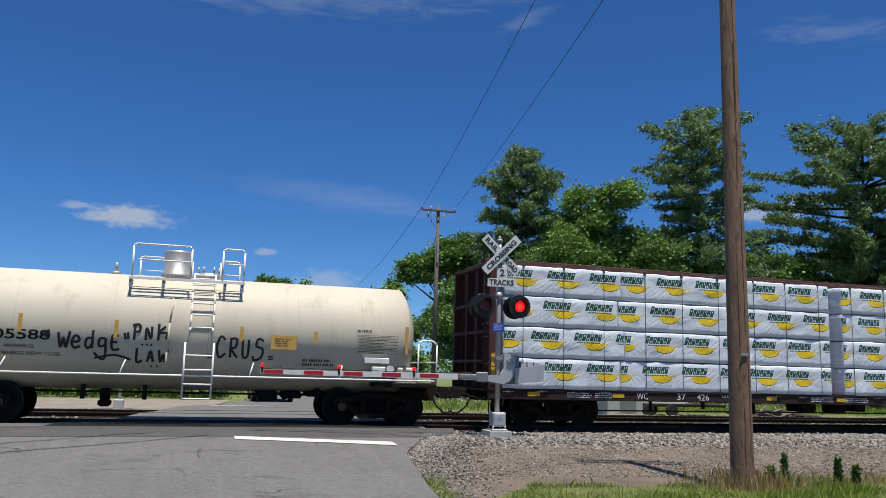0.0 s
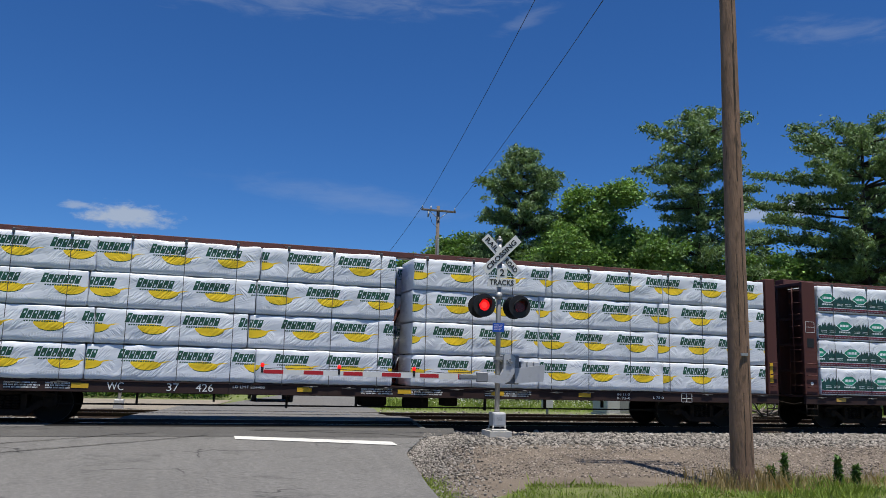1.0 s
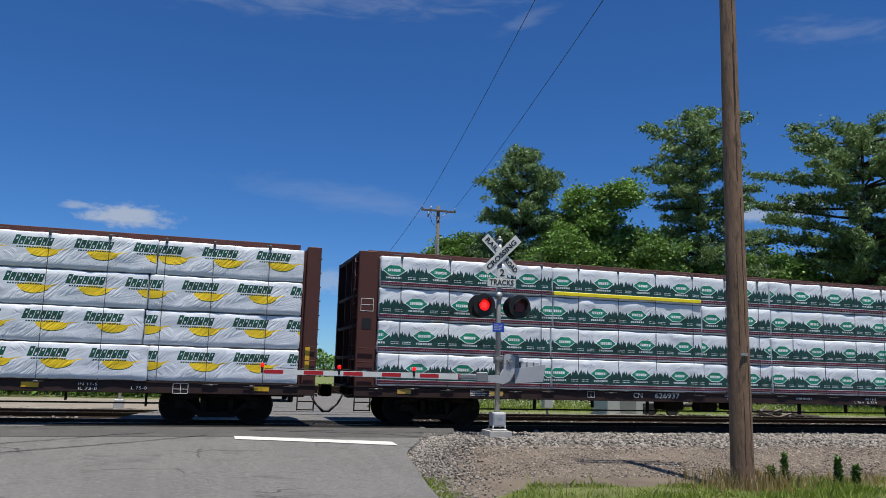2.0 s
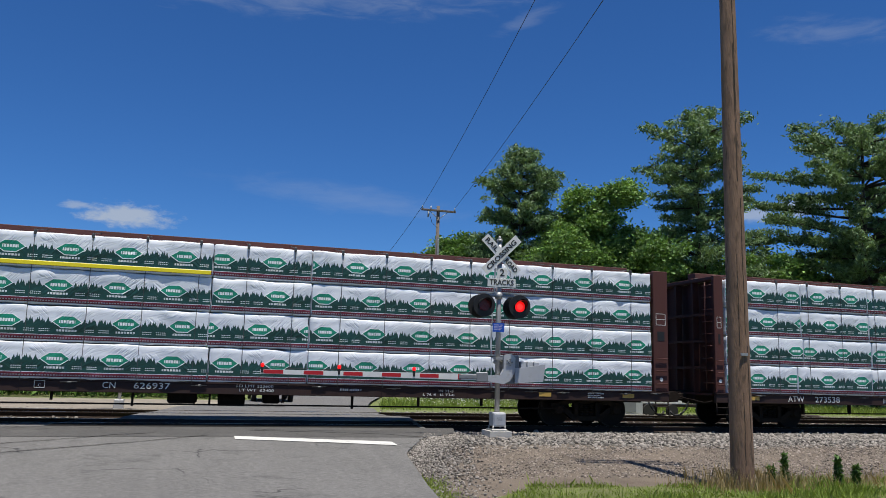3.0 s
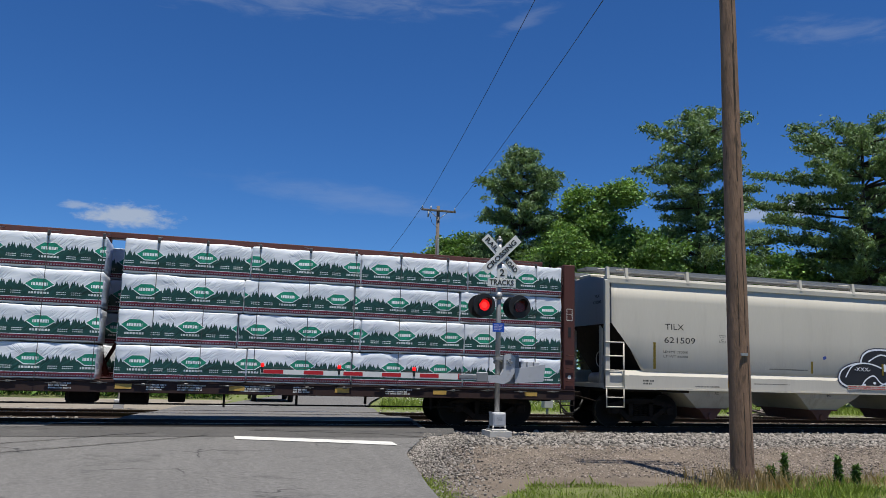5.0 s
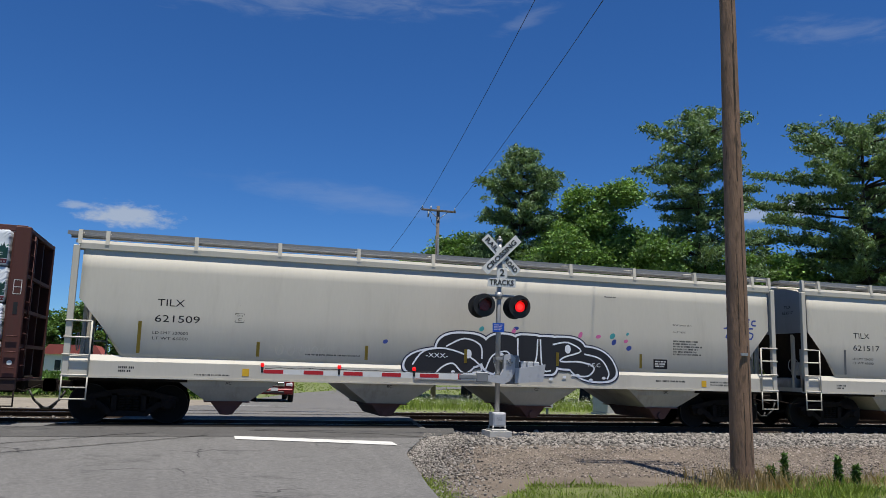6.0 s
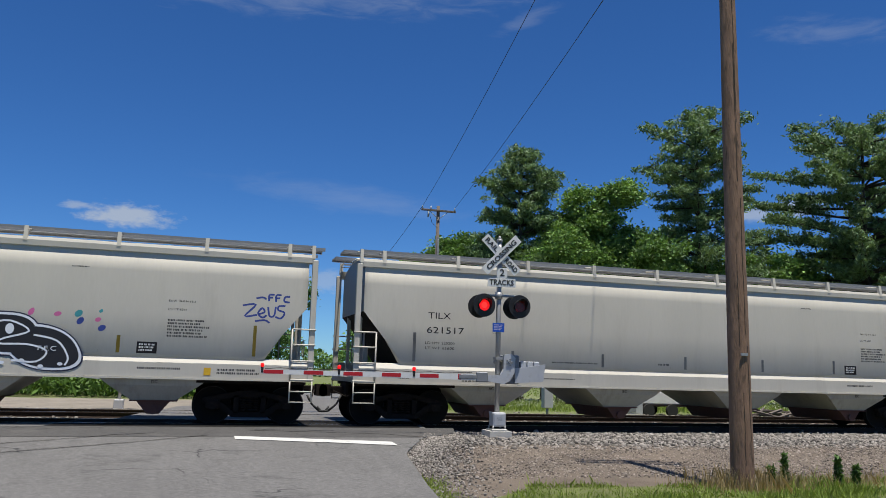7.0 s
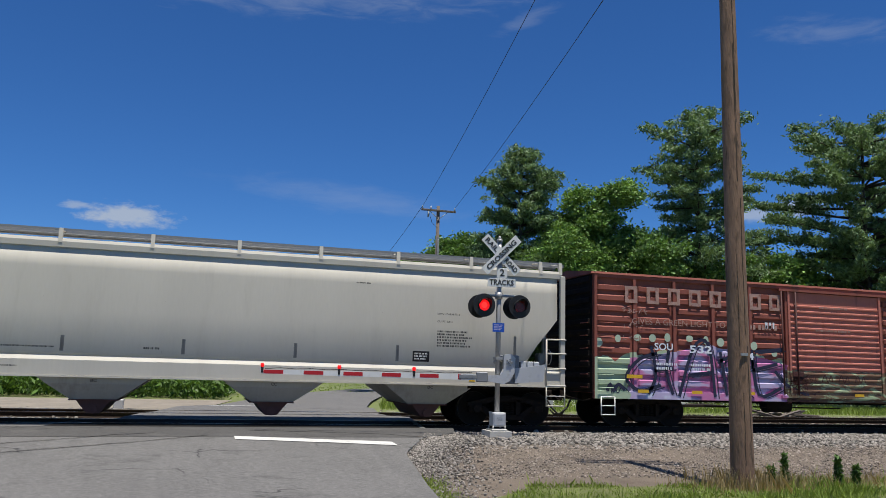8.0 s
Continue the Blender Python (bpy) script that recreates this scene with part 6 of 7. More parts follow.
    bm = bmesh.new()
    for x in (0.2, E - 0.62):
        ladder(bm, x, x + 0.42, -1.64, 0.35, 0.86, 0.24, 0.016)
    part("sill_step", bm, "white_rail", car, "pale sill step")
    bm = bmesh.new()
    for z in np.arange(1.1, 3.0, 0.36):
        rod(bm, (0.12, -1.65, z), (0.58, -1.65, z), 0.013, seg=5)
        rod(bm, (-0.11, -1.45, z), (-0.11, -0.98, z), 0.013, seg=5)
    part("grab_irons", bm, "brown_red", car)
    # faded block letters as plain shapes
    bm = bmesh.new()
    r = random.Random(8)
    for k in range(8):
        x, y = 0.98 + k * 0.70, -1.604
        box(bm, x, x + 0.11, y - 0.004, y, 3.50, 3.98)
        box(bm, x + 0.29, x + 0.40, y - 0.004, y, 3.50, 3.98)
        box(bm, x + 0.11, x + 0.29, y - 0.004, y, 3.88, 3.98)
        box(bm, x + 0.11, x + 0.29, y - 0.004, y, 3.50, 3.60)
    part("faded_lettering_blocks", bm, "faded", car, "faded pale block lettering")
    lettering(car, "GIVES A GREEN LIGHT TO", 2.75, 2.98, -1.606, 0.24, "faded", 3.1, "faded pale lettering")
    small_print(car, 4.45, 6.25, 2.86, 3.10, -1.606, 1, "faded", 4)
    scrawl = random.Random(14)
    for z, n in ((3.28, 5), (2.86, 4), (2.50, 4)):
        bm = bmesh.new()
        for k in range(n):
            cx = 0.95 + k * 0.17
            ribbon(bm, [(cx + scrawl.uniform(-0.07, 0.09), z + scrawl.uniform(-0.09, 0.09)) for _ in range(5)], 0.022, -1.606)
        part("graffiti_tag", bm, "faded", car, "thin pale scrawled tag")
    small_print(car, 5.7, 6.3, 2.9, 3.2, -1.606, 1, "spray_white", 6)
    small_print(car, d0 + 1.05, d0 + 2.6, 2.92, 3.02, -1.626, 1, "faded", 12)
    small_print(car, d0 + 1.2, d0 + 2.4, 3.62, 3.72, -1.626, 1, "faded", 13)
    # the painted piece along the lower side
    r = random.Random(5)
    bm = bmesh.new()
    for k in range(11):
        blob(bm, 0.12 + k * 0.58 + r.uniform(-0.1, 0.1), 2.16 + 0.42 * math.sin(0.3 + k * 0.27) + r.uniform(-0.05, 0.1), 0.09 + 0.04 * r.random(), 0.09 + 0.04 * r.random(), -1.604 - 0.0004 * k, 0, 14)
    part("graffiti_bubble", bm, "spray_mint", car, "pale mint sprayed bubbles")
    bm = bmesh.new()
    y = -1.6085
    for pts in (((2.0, 2.1), (1.4, 1.9), (1.0, 1.4), (1.4, 1.05), (2.1, 1.2)), ((1.8, 2.3), (1.95, 1.5), (1.7, 0.95)), ((2.4, 2.3), (2.3, 1.6), (2.5, 0.95)), ((1.9, 1.6), (2.5, 1.7)), ((2.7, 0.9), (3.2, 2.3), (3.7, 2.4), (3.9, 0.9)),
                ((3.0, 1.5), (3.8, 1.6)), ((4.1, 2.2), (4.3, 0.95)), ((4.0, 1.9), (4.9, 2.2), (5.2, 1.8), (4.4, 1.5), (5.1, 0.95)), ((5.2, 2.3), (5.4, 1.0), (6.2, 1.2)), ((5.2, 1.7), (6.1, 1.9)), ((5.3, 2.25), (6.3, 2.35)), ((6.0, 1.7), (6.4, 1.3), (7.2, 1.0)), ((0.4, 1.02), (0.5, 1.2), (0.6, 1.02), (0.75, 1.2), (0.95, 1.05))):
        ribbon(bm, pts, 0.098, y)
        ribbon(bm, [(a + 0.13, b - 0.05) for a, b in pts], 0.030, y + 0.0004)
    part("graffiti_outline", bm, "spray_navy", car, "near-black sprayed letter outlines")
    bm = bmesh.new()
    for k in range(16):
        cx, cz = d0 + 0.1 + 0.5 * r.random(), 0.95 + 0.55 * r.random()
        ribbon(bm, [(cx + r.uniform(-0.35, 0.35), cz + r.uniform(-0.3, 0.3)) for _ in range(4)], 0.02, -1.645)
    for k in range(4):
        cx = d0 + 0.55 + k * 0.62
        ribbon(bm, [(cx, 1.42), (cx + 0.12, 1.62), (cx + 0.22, 1.40), (cx + 0.34, 1.60), (cx + 0.4, 1.42)], 0.035, -1.645)
    part("graffiti_scribble", bm, ["brown"], door, "dark scribbled spray lines")
    lettering(car, "014", 4.92, 2.10, -1.635, 0.28, "spray_white", 0.66, "white painted car number", 0.006)
    lettering(car, "SOU", 2.2, 2.28, -1.635, 0.27, "spray_white", 0.6, "white painted car initials", 0.004)
    lettering(car, "532", 3.42, 2.24, -1.635, 0.30, "spray_white", 0.75, "white painted car number", 0.006)
    small_print(car, 1.95, 2.7, 1.62, 1.86, -1.635, 2, "spray_white", 7)
    small_print(car, 3.1, 3.8, 1.62, 1.86, -1.635, 2, "spray_white", 8)
    for x in (1.35, 3.1, 4.9, 8.9):
        plate(car, "reflector", x, x + 0.35, 0.98, 1.07, -1.63, "yellow", "yellow reflective strip")
    plate(car, "reflector", 1.0, 1.5, 1.38, 1.48, -1.63, "yellow", "yellow reflective strip")


tank_car()
lumber_cars()
hopper_car(79.8, 99.3, "621509", "66000", True)
hopper_car(100.3, 119.95, "621517", "65600", False)
box_car()

# ---- crossing signal ----
# added discs that blank the steady lamp glow to make it flash
SHUTTERS = []


def crossing_signal():
    sig = thing("crossing_signal", "railroad crossing signal with crossbuck, red flashers and lowered gate", "crossing signal", pose(6.96, 18.2, -0.06))
    bm = bmesh.new()
    prism(bm, [(-0.30, -0.25), (0.30, -0.25), (0.27, 0.12), (-0.27, 0.12)], -0.30, 0.30)
    part("foundation", bm, "concrete", sig, "pale concrete foundation block")
    bm = bmesh.new()
    box(bm, -0.2, 0.2, -0.2, 0.2, 0.12, 0.16, 0.01)
    for x in (-0.15, 0.15):
        for y in (-0.15, 0.15):
            rod(bm, (x, y, 0.1), (x, y, 0.24), 0.022, seg=6)
    part("base_plate", bm, "galv", sig)
    bm = bmesh.new()
    box(bm, -0.15, 0.17, -0.17, 0.14, 0.22, 0.55, 0.02)
    box(bm, -0.13, 0.15, -0.18, -0.165, 0.25, 0.52, 0.01)
    box(bm, -0.17, -0.15, -0.1, 0.1, 0.5, 0.56)
    part("junction_box", bm, "alu", sig, "pale grey junction box")
    small_print(sig, -0.06, 0.1, 0.36, 0.44, -0.183, 3, "alu_dark", 2)
    bm = bmesh.new()
    rod(bm, (0, 0, 0.5), (0, 0, 4.72), 0.062, seg=18)
    part("mast", bm, "galv", sig, "round galvanised mast")
    bm = bmesh.new()
    rod(bm, (0, 0, 4.72), (0, 0, 4.76), 0.08, seg=14)
    rod(bm, (0, 0, 4.76), (0, 0, 4.86), 0.06, 0.012, seg=14)
    part("mast_cap", bm, "galv", sig)
    face = pose(0, 0, 0, 0, 0, -4)
    for ang, y, text in ((-45, -0.085, "RAIL  ROAD"), (45, -0.115, "CROSSING")):
        m = face @ Matrix.Translation((0.02, y, 4.37)) @ Matrix.Rotation(radians(-ang), 4, "Y")
        bm = bmesh.new()
        box(bm, -0.61, 0.61, -0.004, 0.004, -0.115, 0.115)
        blade = part("crossbuck_blade", bm, "sign", sig, "white crossbuck blade", m=m)
        if ang > 0:
            part("letters", words(text, 0.165, "ink", 1.0, bold=0.004), None, blade, "black sign lettering", m=pose(0, -0.008, -0.004))
        else:
            part("letters", words("RAIL", 0.165, "ink", 0.40, bold=0.004), None, blade, "black sign lettering", m=pose(-0.35, -0.008, -0.004))
            part("letters", words("ROAD", 0.165, "ink", 0.40, bold=0.004), None, blade, "black sign lettering", m=pose(0.36, -0.008, -0.004))
    for name, text, x, z, w, h, size, lw in (("track_number_sign", "2", 0.05, 3.92, 0.26, 0.25, 0.24, 0.12), ("tracks_sign", "TRACKS", 0.04, 3.68, 0.72, 0.21, 0.19, 0.62)):
        bm = box(bmesh.new(), -w / 2, w / 2, -0.004, 0.004, -h / 2, h / 2, 0.003)
        s = part(name, bm, "sign", sig, "white plate reading " + text, m=face @ pose(x, -0.085, z))
        part("letters", words(text, size, "ink", lw, bold=0.003), None, s, "black sign lettering", m=pose(0, -0.008, 0))
    bm = box(bmesh.new(), -0.15, 0.15, -0.004, 0.004, -0.11, 0.11, 0.004)
    s = part("blue_notice", bm, "blue", sig, "blue emergency notice plate", m=face @ pose(-0.02, -0.08, 2.58))
    small_print(s, -0.11, 0.11, -0.07, 0.08, -0.005, 4, "spray_lilac", 3)
    bm = bmesh.new()
    rod(bm, (-0.52, 0, 3.36), (0.52, 0, 3.36), 0.03, seg=10)
    rod(bm, (0, 0, 3.28), (0, 0, 3.44), 0.09, seg=14)
    for x in (-0.44, 0.46):
        rod(bm, (x, 0, 3.10), (x, 0, 3.36), 0.025, seg=8)
    part("lamp_arm", bm, "galv", sig, "galvanised lamp bracket", m=face)

    def lit_left(t):
        return int((t - 0.355) / 0.7455 + 1000) % 2 == 0

    def lit_right(t):
        return not lit_left(t)
    for x, front, lit in ((-0.44, True, lit_left), (0.46, True, lit_right), (-0.44, False, lit_right), (0.46, False, lit_left)):
        turn = pose(x, 0, 3.10, 0, 0, 3 if front else 180)
        head = bmesh.new()
        lathe(head, [(-0.17, 0.06), (-0.15, 0.12), (-0.08, 0.165), (0.0, 0.17), (0.02, 0.165)], 22)
        moved(head, Matrix.Rotation(radians(-90), 4, "Z"))
        unit = part("flasher_lamp", head, "black", sig, "round black flasher lamp", m=face @ turn @ pose(0, -0.20, 0))
        # background ring
        bm = bmesh.new()
        seg = 36
        rings = [[bm.verts.new((r * math.cos(2 * math.pi * k / seg), y, r * math.sin(2 * math.pi * k / seg))) for k in range(seg)] for r, y in ((0.152, -0.03), (0.278, -0.03), (0.285, -0.012), (0.152, -0.012))]
        for a, b in zip(rings, rings[1:] + rings[:1]):
            for k in range(seg):
                bm.faces.new((a[k], a[(k + 1) % seg], b[(k + 1) % seg], b[k]))
        bmesh.ops.recalc_face_normals(bm, faces=bm.faces[:])
        part("background_disc", bm, "black", unit, "black background disc")
        bm = bmesh.new()
        n = 20
        for k in range(n):
            a0, a1 = math.radians(-25 + 230 * k / n), math.radians(-25 + 230 * (k + 1) / n)
            for r in (0.155, 0.165):
                ln = 0.27
                v = [bm.verts.new((r * math.cos(a), y, r * math.sin(a))) for a, y in ((a0, -0.03), (a1, -0.03), (a1, -ln * (0.35 + 0.65 * max(0, math.sin(a1)))), (a0, -ln * (0.35 + 0.65 * max(0, math.sin(a0)))))]
                bm.faces.new(v)
        part("hood", bm, "black", unit, "black hood over the lens")
        bm = bmesh.new()
        rod(bm, (0, -0.021, 0), (0, -0.023, 0), 0.135, seg=28)
        part("lamp_glow", bm, "red_on", unit, "glowing red lens")
        core = bmesh.new()
        rod(core, (0, -0.024, 0), (0, -0.026, 0), 0.075, seg=24)
        part("lamp_core", core, "red_core", unit, "bright lamp centre")
        # added disc, no real lamp part: swings over the glow as the unlit lens
        sh = bmesh.new()
        rod(sh, (0, -0.002, -0.138), (0, 0.002, -0.138), 0.138, seg=28)
        shutter = part("shutter", sh, "red_off", unit, "dark red flasher shutter")
        SHUTTERS.append((shutter, pose(0, -0.036, 0.138), lit))
    # gate machine
    bm = bmesh.new()
    prism(bm, [(-0.30, 1.28), (-0.30, 1.42), (0.02, 1.44), (0.10, 1.60), (0.10, 1.92), (0.30, 1.95), (0.40, 1.85), (0.38, 1.50), (0.26, 1.30), (0.10, 1.22)], -0.16, -0.08)
    casting = part("gate_arm_casting", bm, "alu", sig, "pale grey gate arm casting")
    bm = bmesh.new()
    for k in range(5):
        a = k * 1.2566
        rod(bm, (0.24 + 0.07 * math.cos(a), -0.19, 1.75 + 0.07 * math.sin(a)), (0.24 + 0.07 * math.cos(a), -0.155, 1.75 + 0.07 * math.sin(a)), 0.02, seg=6)
    rod(bm, (0.24, -0.19, 1.75), (0.24, -0.15, 1.75), 0.035, seg=10)
    part("pivot_bolts", bm, "alu_dark", casting)
    bm = bmesh.new()
    box(bm, 0.12, 0.56, -0.02, 0.32, 1.22, 1.92, 0.03)
    part("gate_machine", bm, "alu_dark", sig, "dark grey gate machine housing")
    bm = bmesh.new()
    prism(bm, [(0.42, 1.60), (1.22, 1.72), (1.16, 1.30), (0.42, 1.25)], -0.10, -0.04)
    prism(bm, [(0.42, 1.60), (1.22, 1.72), (1.16, 1.30), (0.42, 1.25)], 0.34, 0.40)
    part("counterweight_arm", bm, "alu", sig, "pale grey counterweight arms")
    bm = bmesh.new()
    for k in range(3):
        box(bm, 0.60 + k * 0.17, 0.75 + k * 0.17, -0.02, 0.32, 1.48, 1.78, 0.015)
    part("counterweight", bm, "alu", sig)
    bm = bmesh.new()
    rod(bm, (-0.09, 0, 1.75), (0.14, 0.1, 1.75), 0.045)
    box(bm, -0.09, 0.09, -0.09, 0.09, 1.35, 1.42)
    box(bm, -0.09, 0.09, -0.09, 0.09, 1.80, 1.87)
    part("mast_clamp", bm, "galv", sig)
    # the lowered arm
    arm_m = Matrix.Translation((-0.28, -0.12, 1.375)) @ pose(0, 0, 0, 0, 0.0, -8.5)
    bm = bmesh.new()
    LA = 5.36
    prism(bm, [(-LA, -0.052), (-LA, 0.048), (-0.55, 0.07), (-0.05, 0.07), (-0.05, -0.07), (-0.55, -0.075)], -0.018, 0.018)
    arm = part("gate_arm", bm, "sign", sig, "lowered red and white gate arm", m=arm_m)
    for d in (0.07, 0.985, 1.90, 2.80, 3.70):
        part("red_stripe", box(bmesh.new(), -LA + d, -LA + d + 0.45, -0.0215, 0.0215, -0.045, 0.043), "red_tape", arm, "red reflective stripe")
    part("red_stripe", box(bmesh.new(), -LA + 4.62, -LA + 4.69, -0.0235, -0.018, -0.07, 0.06), "red_tape", arm, "red reflective stripe")
    bm = bmesh.new()
    box(bm, -0.72, -0.15, -0.035, -0.02, -0.05, 0.05, 0.01)
    box(bm, -0.3, -0.02, -0.05, 0.05, -0.12, 0.12, 0.02)
    for k in range(4):
        rod(bm, (-0.68 + k * 0.14, -0.045, 0.0), (-0.68 + k * 0.14, -0.03, 0.0), 0.016, seg=6)
    part("arm_bracket", bm, "alu_dark", arm, "dark bolted arm bracket")
    bm = bmesh.new()
    pipe(bm, [(-LA + 0.1, -0.01, 0.065)] + [(-LA + 0.1 + k * 0.35, -0.01, 0.075 + 0.018 * (k % 2)) for k in range(1, 14)] + [(-0.4, 0, 0.1)], 0.008, 5)
    part("arm_cable", bm, "cable", arm)
    for d in (0.04, 1.80, 3.56):
        bm = bmesh.new()
        box(bm, -LA + d - 0.03, -LA + d + 0.03, -0.03, 0.03, 0.045, 0.10, 0.006)
        box(bm, -LA + d - 0.025, -LA + d + 0.025, -0.035, 0.035, -0.03, 0.045)
        lamp = part("gate_lamp", bm, "black", arm, "small red gate arm lamp")
        bm = bmesh.new()
        lathe(bm, [(0.0, 0.035), (0.04, 0.045), (0.08, 0.04), (0.10, 0.015)], 14)
        moved(bm, Matrix.Translation((-LA + d, 0, 0.10)) @ Matrix.Rotation(radians(-90), 4, "Y"))
        part("gate_lamp_lens", bm, "red_on", lamp, "glowing red lens", True)
    return sig


def crossing_signals():
    near = crossing_signal()
    pairs = [(ob.name, lit) for ob, m, lit in SHUTTERS]
    far = copy_thing(near, pose(-2.62, 31.0, -0.435, 0, 0, 180))
    tagged(far, "railroad crossing signal with bell seen from behind beyond the tracks", "crossing signal")
    blinds = [ob for ob in far.children_recursive if ob.name.startswith("shutter")]
    for ob, (name, lit) in zip(sorted(blinds, key=lambda o: o.name), sorted(pairs)):
        SHUTTERS.append((ob, pose(0, -0.036, 0.138), lit))
    bm = bmesh.new()
    lathe(bm, [(4.74, 0.14), (4.80, 0.15), (4.90, 0.13), (4.97, 0.08), (5.0, 0.02)], 20)
    part("bell", moved(bm, Matrix.Rotation(radians(-90), 4, "Y")), "galv", far, "round metal warning bell", True)


crossing_signals()

# ---- poles and wires ----


def utility_poles():
    pole = thing("utility_pole", "tall weathered brown wooden utility pole standing in grass", "utility pole", pose(8.965, 11.75, 0, 0, -0.2, 0))
    bm = bmesh.new()
    seg, zs = 26, np.concatenate([np.arange(-0.7, 2, 0.1), np.arange(2, 14.2, 0.3)])
    rings = []
    for z in zs:
        r = 0.197 - 0.0066 * (z + 0.4)
        ring = []
        for k in range(seg):
            a = 2 * math.pi * k / seg
            rr = r * (1 + 0.022 * noise.noise((math.cos(a) * 2, math.sin(a) * 2, z * 0.5)) + 0.02 * noise.noise((a * 6, z * 0.25, 4)))
            ring.append(bm.verts.new((rr * math.cos(a), rr * math.sin(a), z)))
        rings.append(ring)
    for p, q in zip(rings, rings[1:]):
        for k in range(seg):
            bm.faces.new((p[k], p[(k + 1) % seg], q[(k + 1) % seg], q[k])).smooth = True
    bm.faces.new(rings[-1])
    part("shaft", bm, "pole", pole, "cracked brown wooden shaft")
    part("metal_tag", box(bmesh.new(), -0.10, 0.03, -0.205, -0.18, 1.83, 1.875), "galv", pole, "small metal tag")
    bm = bmesh.new()
    for a, z0, z1 in ((-1.9, 0.0, 1.2), (-1.5, 2.2, 4.6), (-1.75, 4.9, 7.5), (-1.3, 0.4, 2.0), (-2.1, 2.0, 3.6), (-1.62, 6.0, 8.6)):
        n = 14
        for k in range(n):
            z = z0 + (z1 - z0) * k / n
            r = 0.1985 - 0.0066 * (z + 0.4)
            aa = a + 0.05 * noise.noise((z * 2, a, 0))
            w = 0.006 + 0.004 * noise.noise((z, 2, a))
            vs = [bm.verts.new((r * 1.012 * math.cos(aa + s * w / r), r * 1.012 * math.sin(aa + s * w / r), zz)) for s, zz in ((-1, z), (1, z), (1, z + (z1 - z0) / n), (-1, z + (z1 - z0) / n))]
            bm.faces.new(vs)
    part("crack", bm, "tie", pole, "dark lengthwise cracks")
    turn = pose(0, 0, 0, 0, 0, -12)
    arm = part("crossarm", box(bmesh.new(), -1.1, 1.1, -0.19, -0.08, 13.48, 13.60, 0.01), "pole_far", pole, "wooden crossarm", m=turn)
    part("crossarm", box(bmesh.new(), -1.1, 1.1, 0.08, 0.19, 13.48, 13.60, 0.01), "pole_far", pole, "wooden crossarm", m=turn)
    for x in (-1.03, 1.03):
        part("insulator", rod(bmesh.new(), (x, -0.13, 13.6), (x, -0.13, 13.78), 0.05, 0.03, seg=10), "alu", arm, "grey insulator")
    far = thing("utility_pole", "slim grey wooden pole with one crossarm beyond the tracks", "utility pole", pose(13.5, 46, -0.35))
    bm = rod(bmesh.new(), (0, 0, -0.3), (0, 0, 11.85), 0.16, 0.10, seg=14)
    part("shaft", bm, "pole_far", far)
    bm = box(bmesh.new(), -1.1, 1.1, -0.17, -0.06, 11.48, 11.6, 0.01)
    arm = part("crossarm", bm, "pole_far", far, "wooden crossarm")
    for x in (-1.03, 1.03, -0.5):
        bm = rod(bmesh.new(), (x, -0.11, 11.6), (x, -0.11, 11.78), 0.05, 0.03, seg=10)
        part("insulator", bm, "alu", arm, "grey insulator")
    bm = bmesh.new()
    for s in (-1, 1):
        rod(bm, (0, -0.13, 11.0), (s * 0.6, -0.13, 11.5), 0.02, seg=6)
    part("arm_brace", bm, "galv", far)
    part("cutout_box", rod(bmesh.new(), (-0.66, -0.12, 11.1), (-0.66, -0.12, 11.45), 0.05, seg=10), "alu_dark", far)
    bm = bmesh.new()
    for k in range(8):
        rod(bm, (0.0, -0.14, 8.7 + k * 0.14), (0, -0.14, 8.76 + k * 0.14), 0.035, seg=6)
    box(bm, -0.05, 0.05, -0.17, -0.1, 8.3, 9.9)
    part("conduit", bm, "galv", far)
    for x0, x1, y1 in ((12.47, 7.9, 11.85), (14.53, 9.93, 11.4)):
        for xa, ya, za, xb, yb, zb, sag in ((x0, 45.89, 11.42, x1, y1, 13.78, 0.35), (x1, y1, 13.78, x1 - 4.9, y1 - 38, 12.6, 0.4)):
            bm = bmesh.new()
            pipe(bm, [(xa + (xb - xa) * t, ya + (yb - ya) * t, za + (zb - za) * t - 4 * sag * t * (1 - t)) for t in np.linspace(0, 1, 25)], 0.011, 5)
            tagged(new("power_line", finish("power_line", bm, "cable")), "thin black overhead wire between two poles", "power line", "overhead wires")
    bm = bmesh.new()
    pipe(bm, [(12.45 + 1.9 * s, 45.9 + 36 * s, 11.4 - 3.0 * s * (1 - s) - 2 * s) for s in np.linspace(0, 1, 14)], 0.014, 5)
    tagged(new("power_line", finish("power_line", bm, "cable")), "thin black overhead wire", "power line", "overhead wires")
    bm = bmesh.new()
    pipe(bm, [(12.9, 45.9, 11.0), (13.1, 45.9, 10.4), (13.45, 45.86, 10.1)], 0.014, 5)
    part("drop_wire", bm, "cable", far, m=Matrix.Translation((-13.5, -46, 0.35)))


utility_poles()

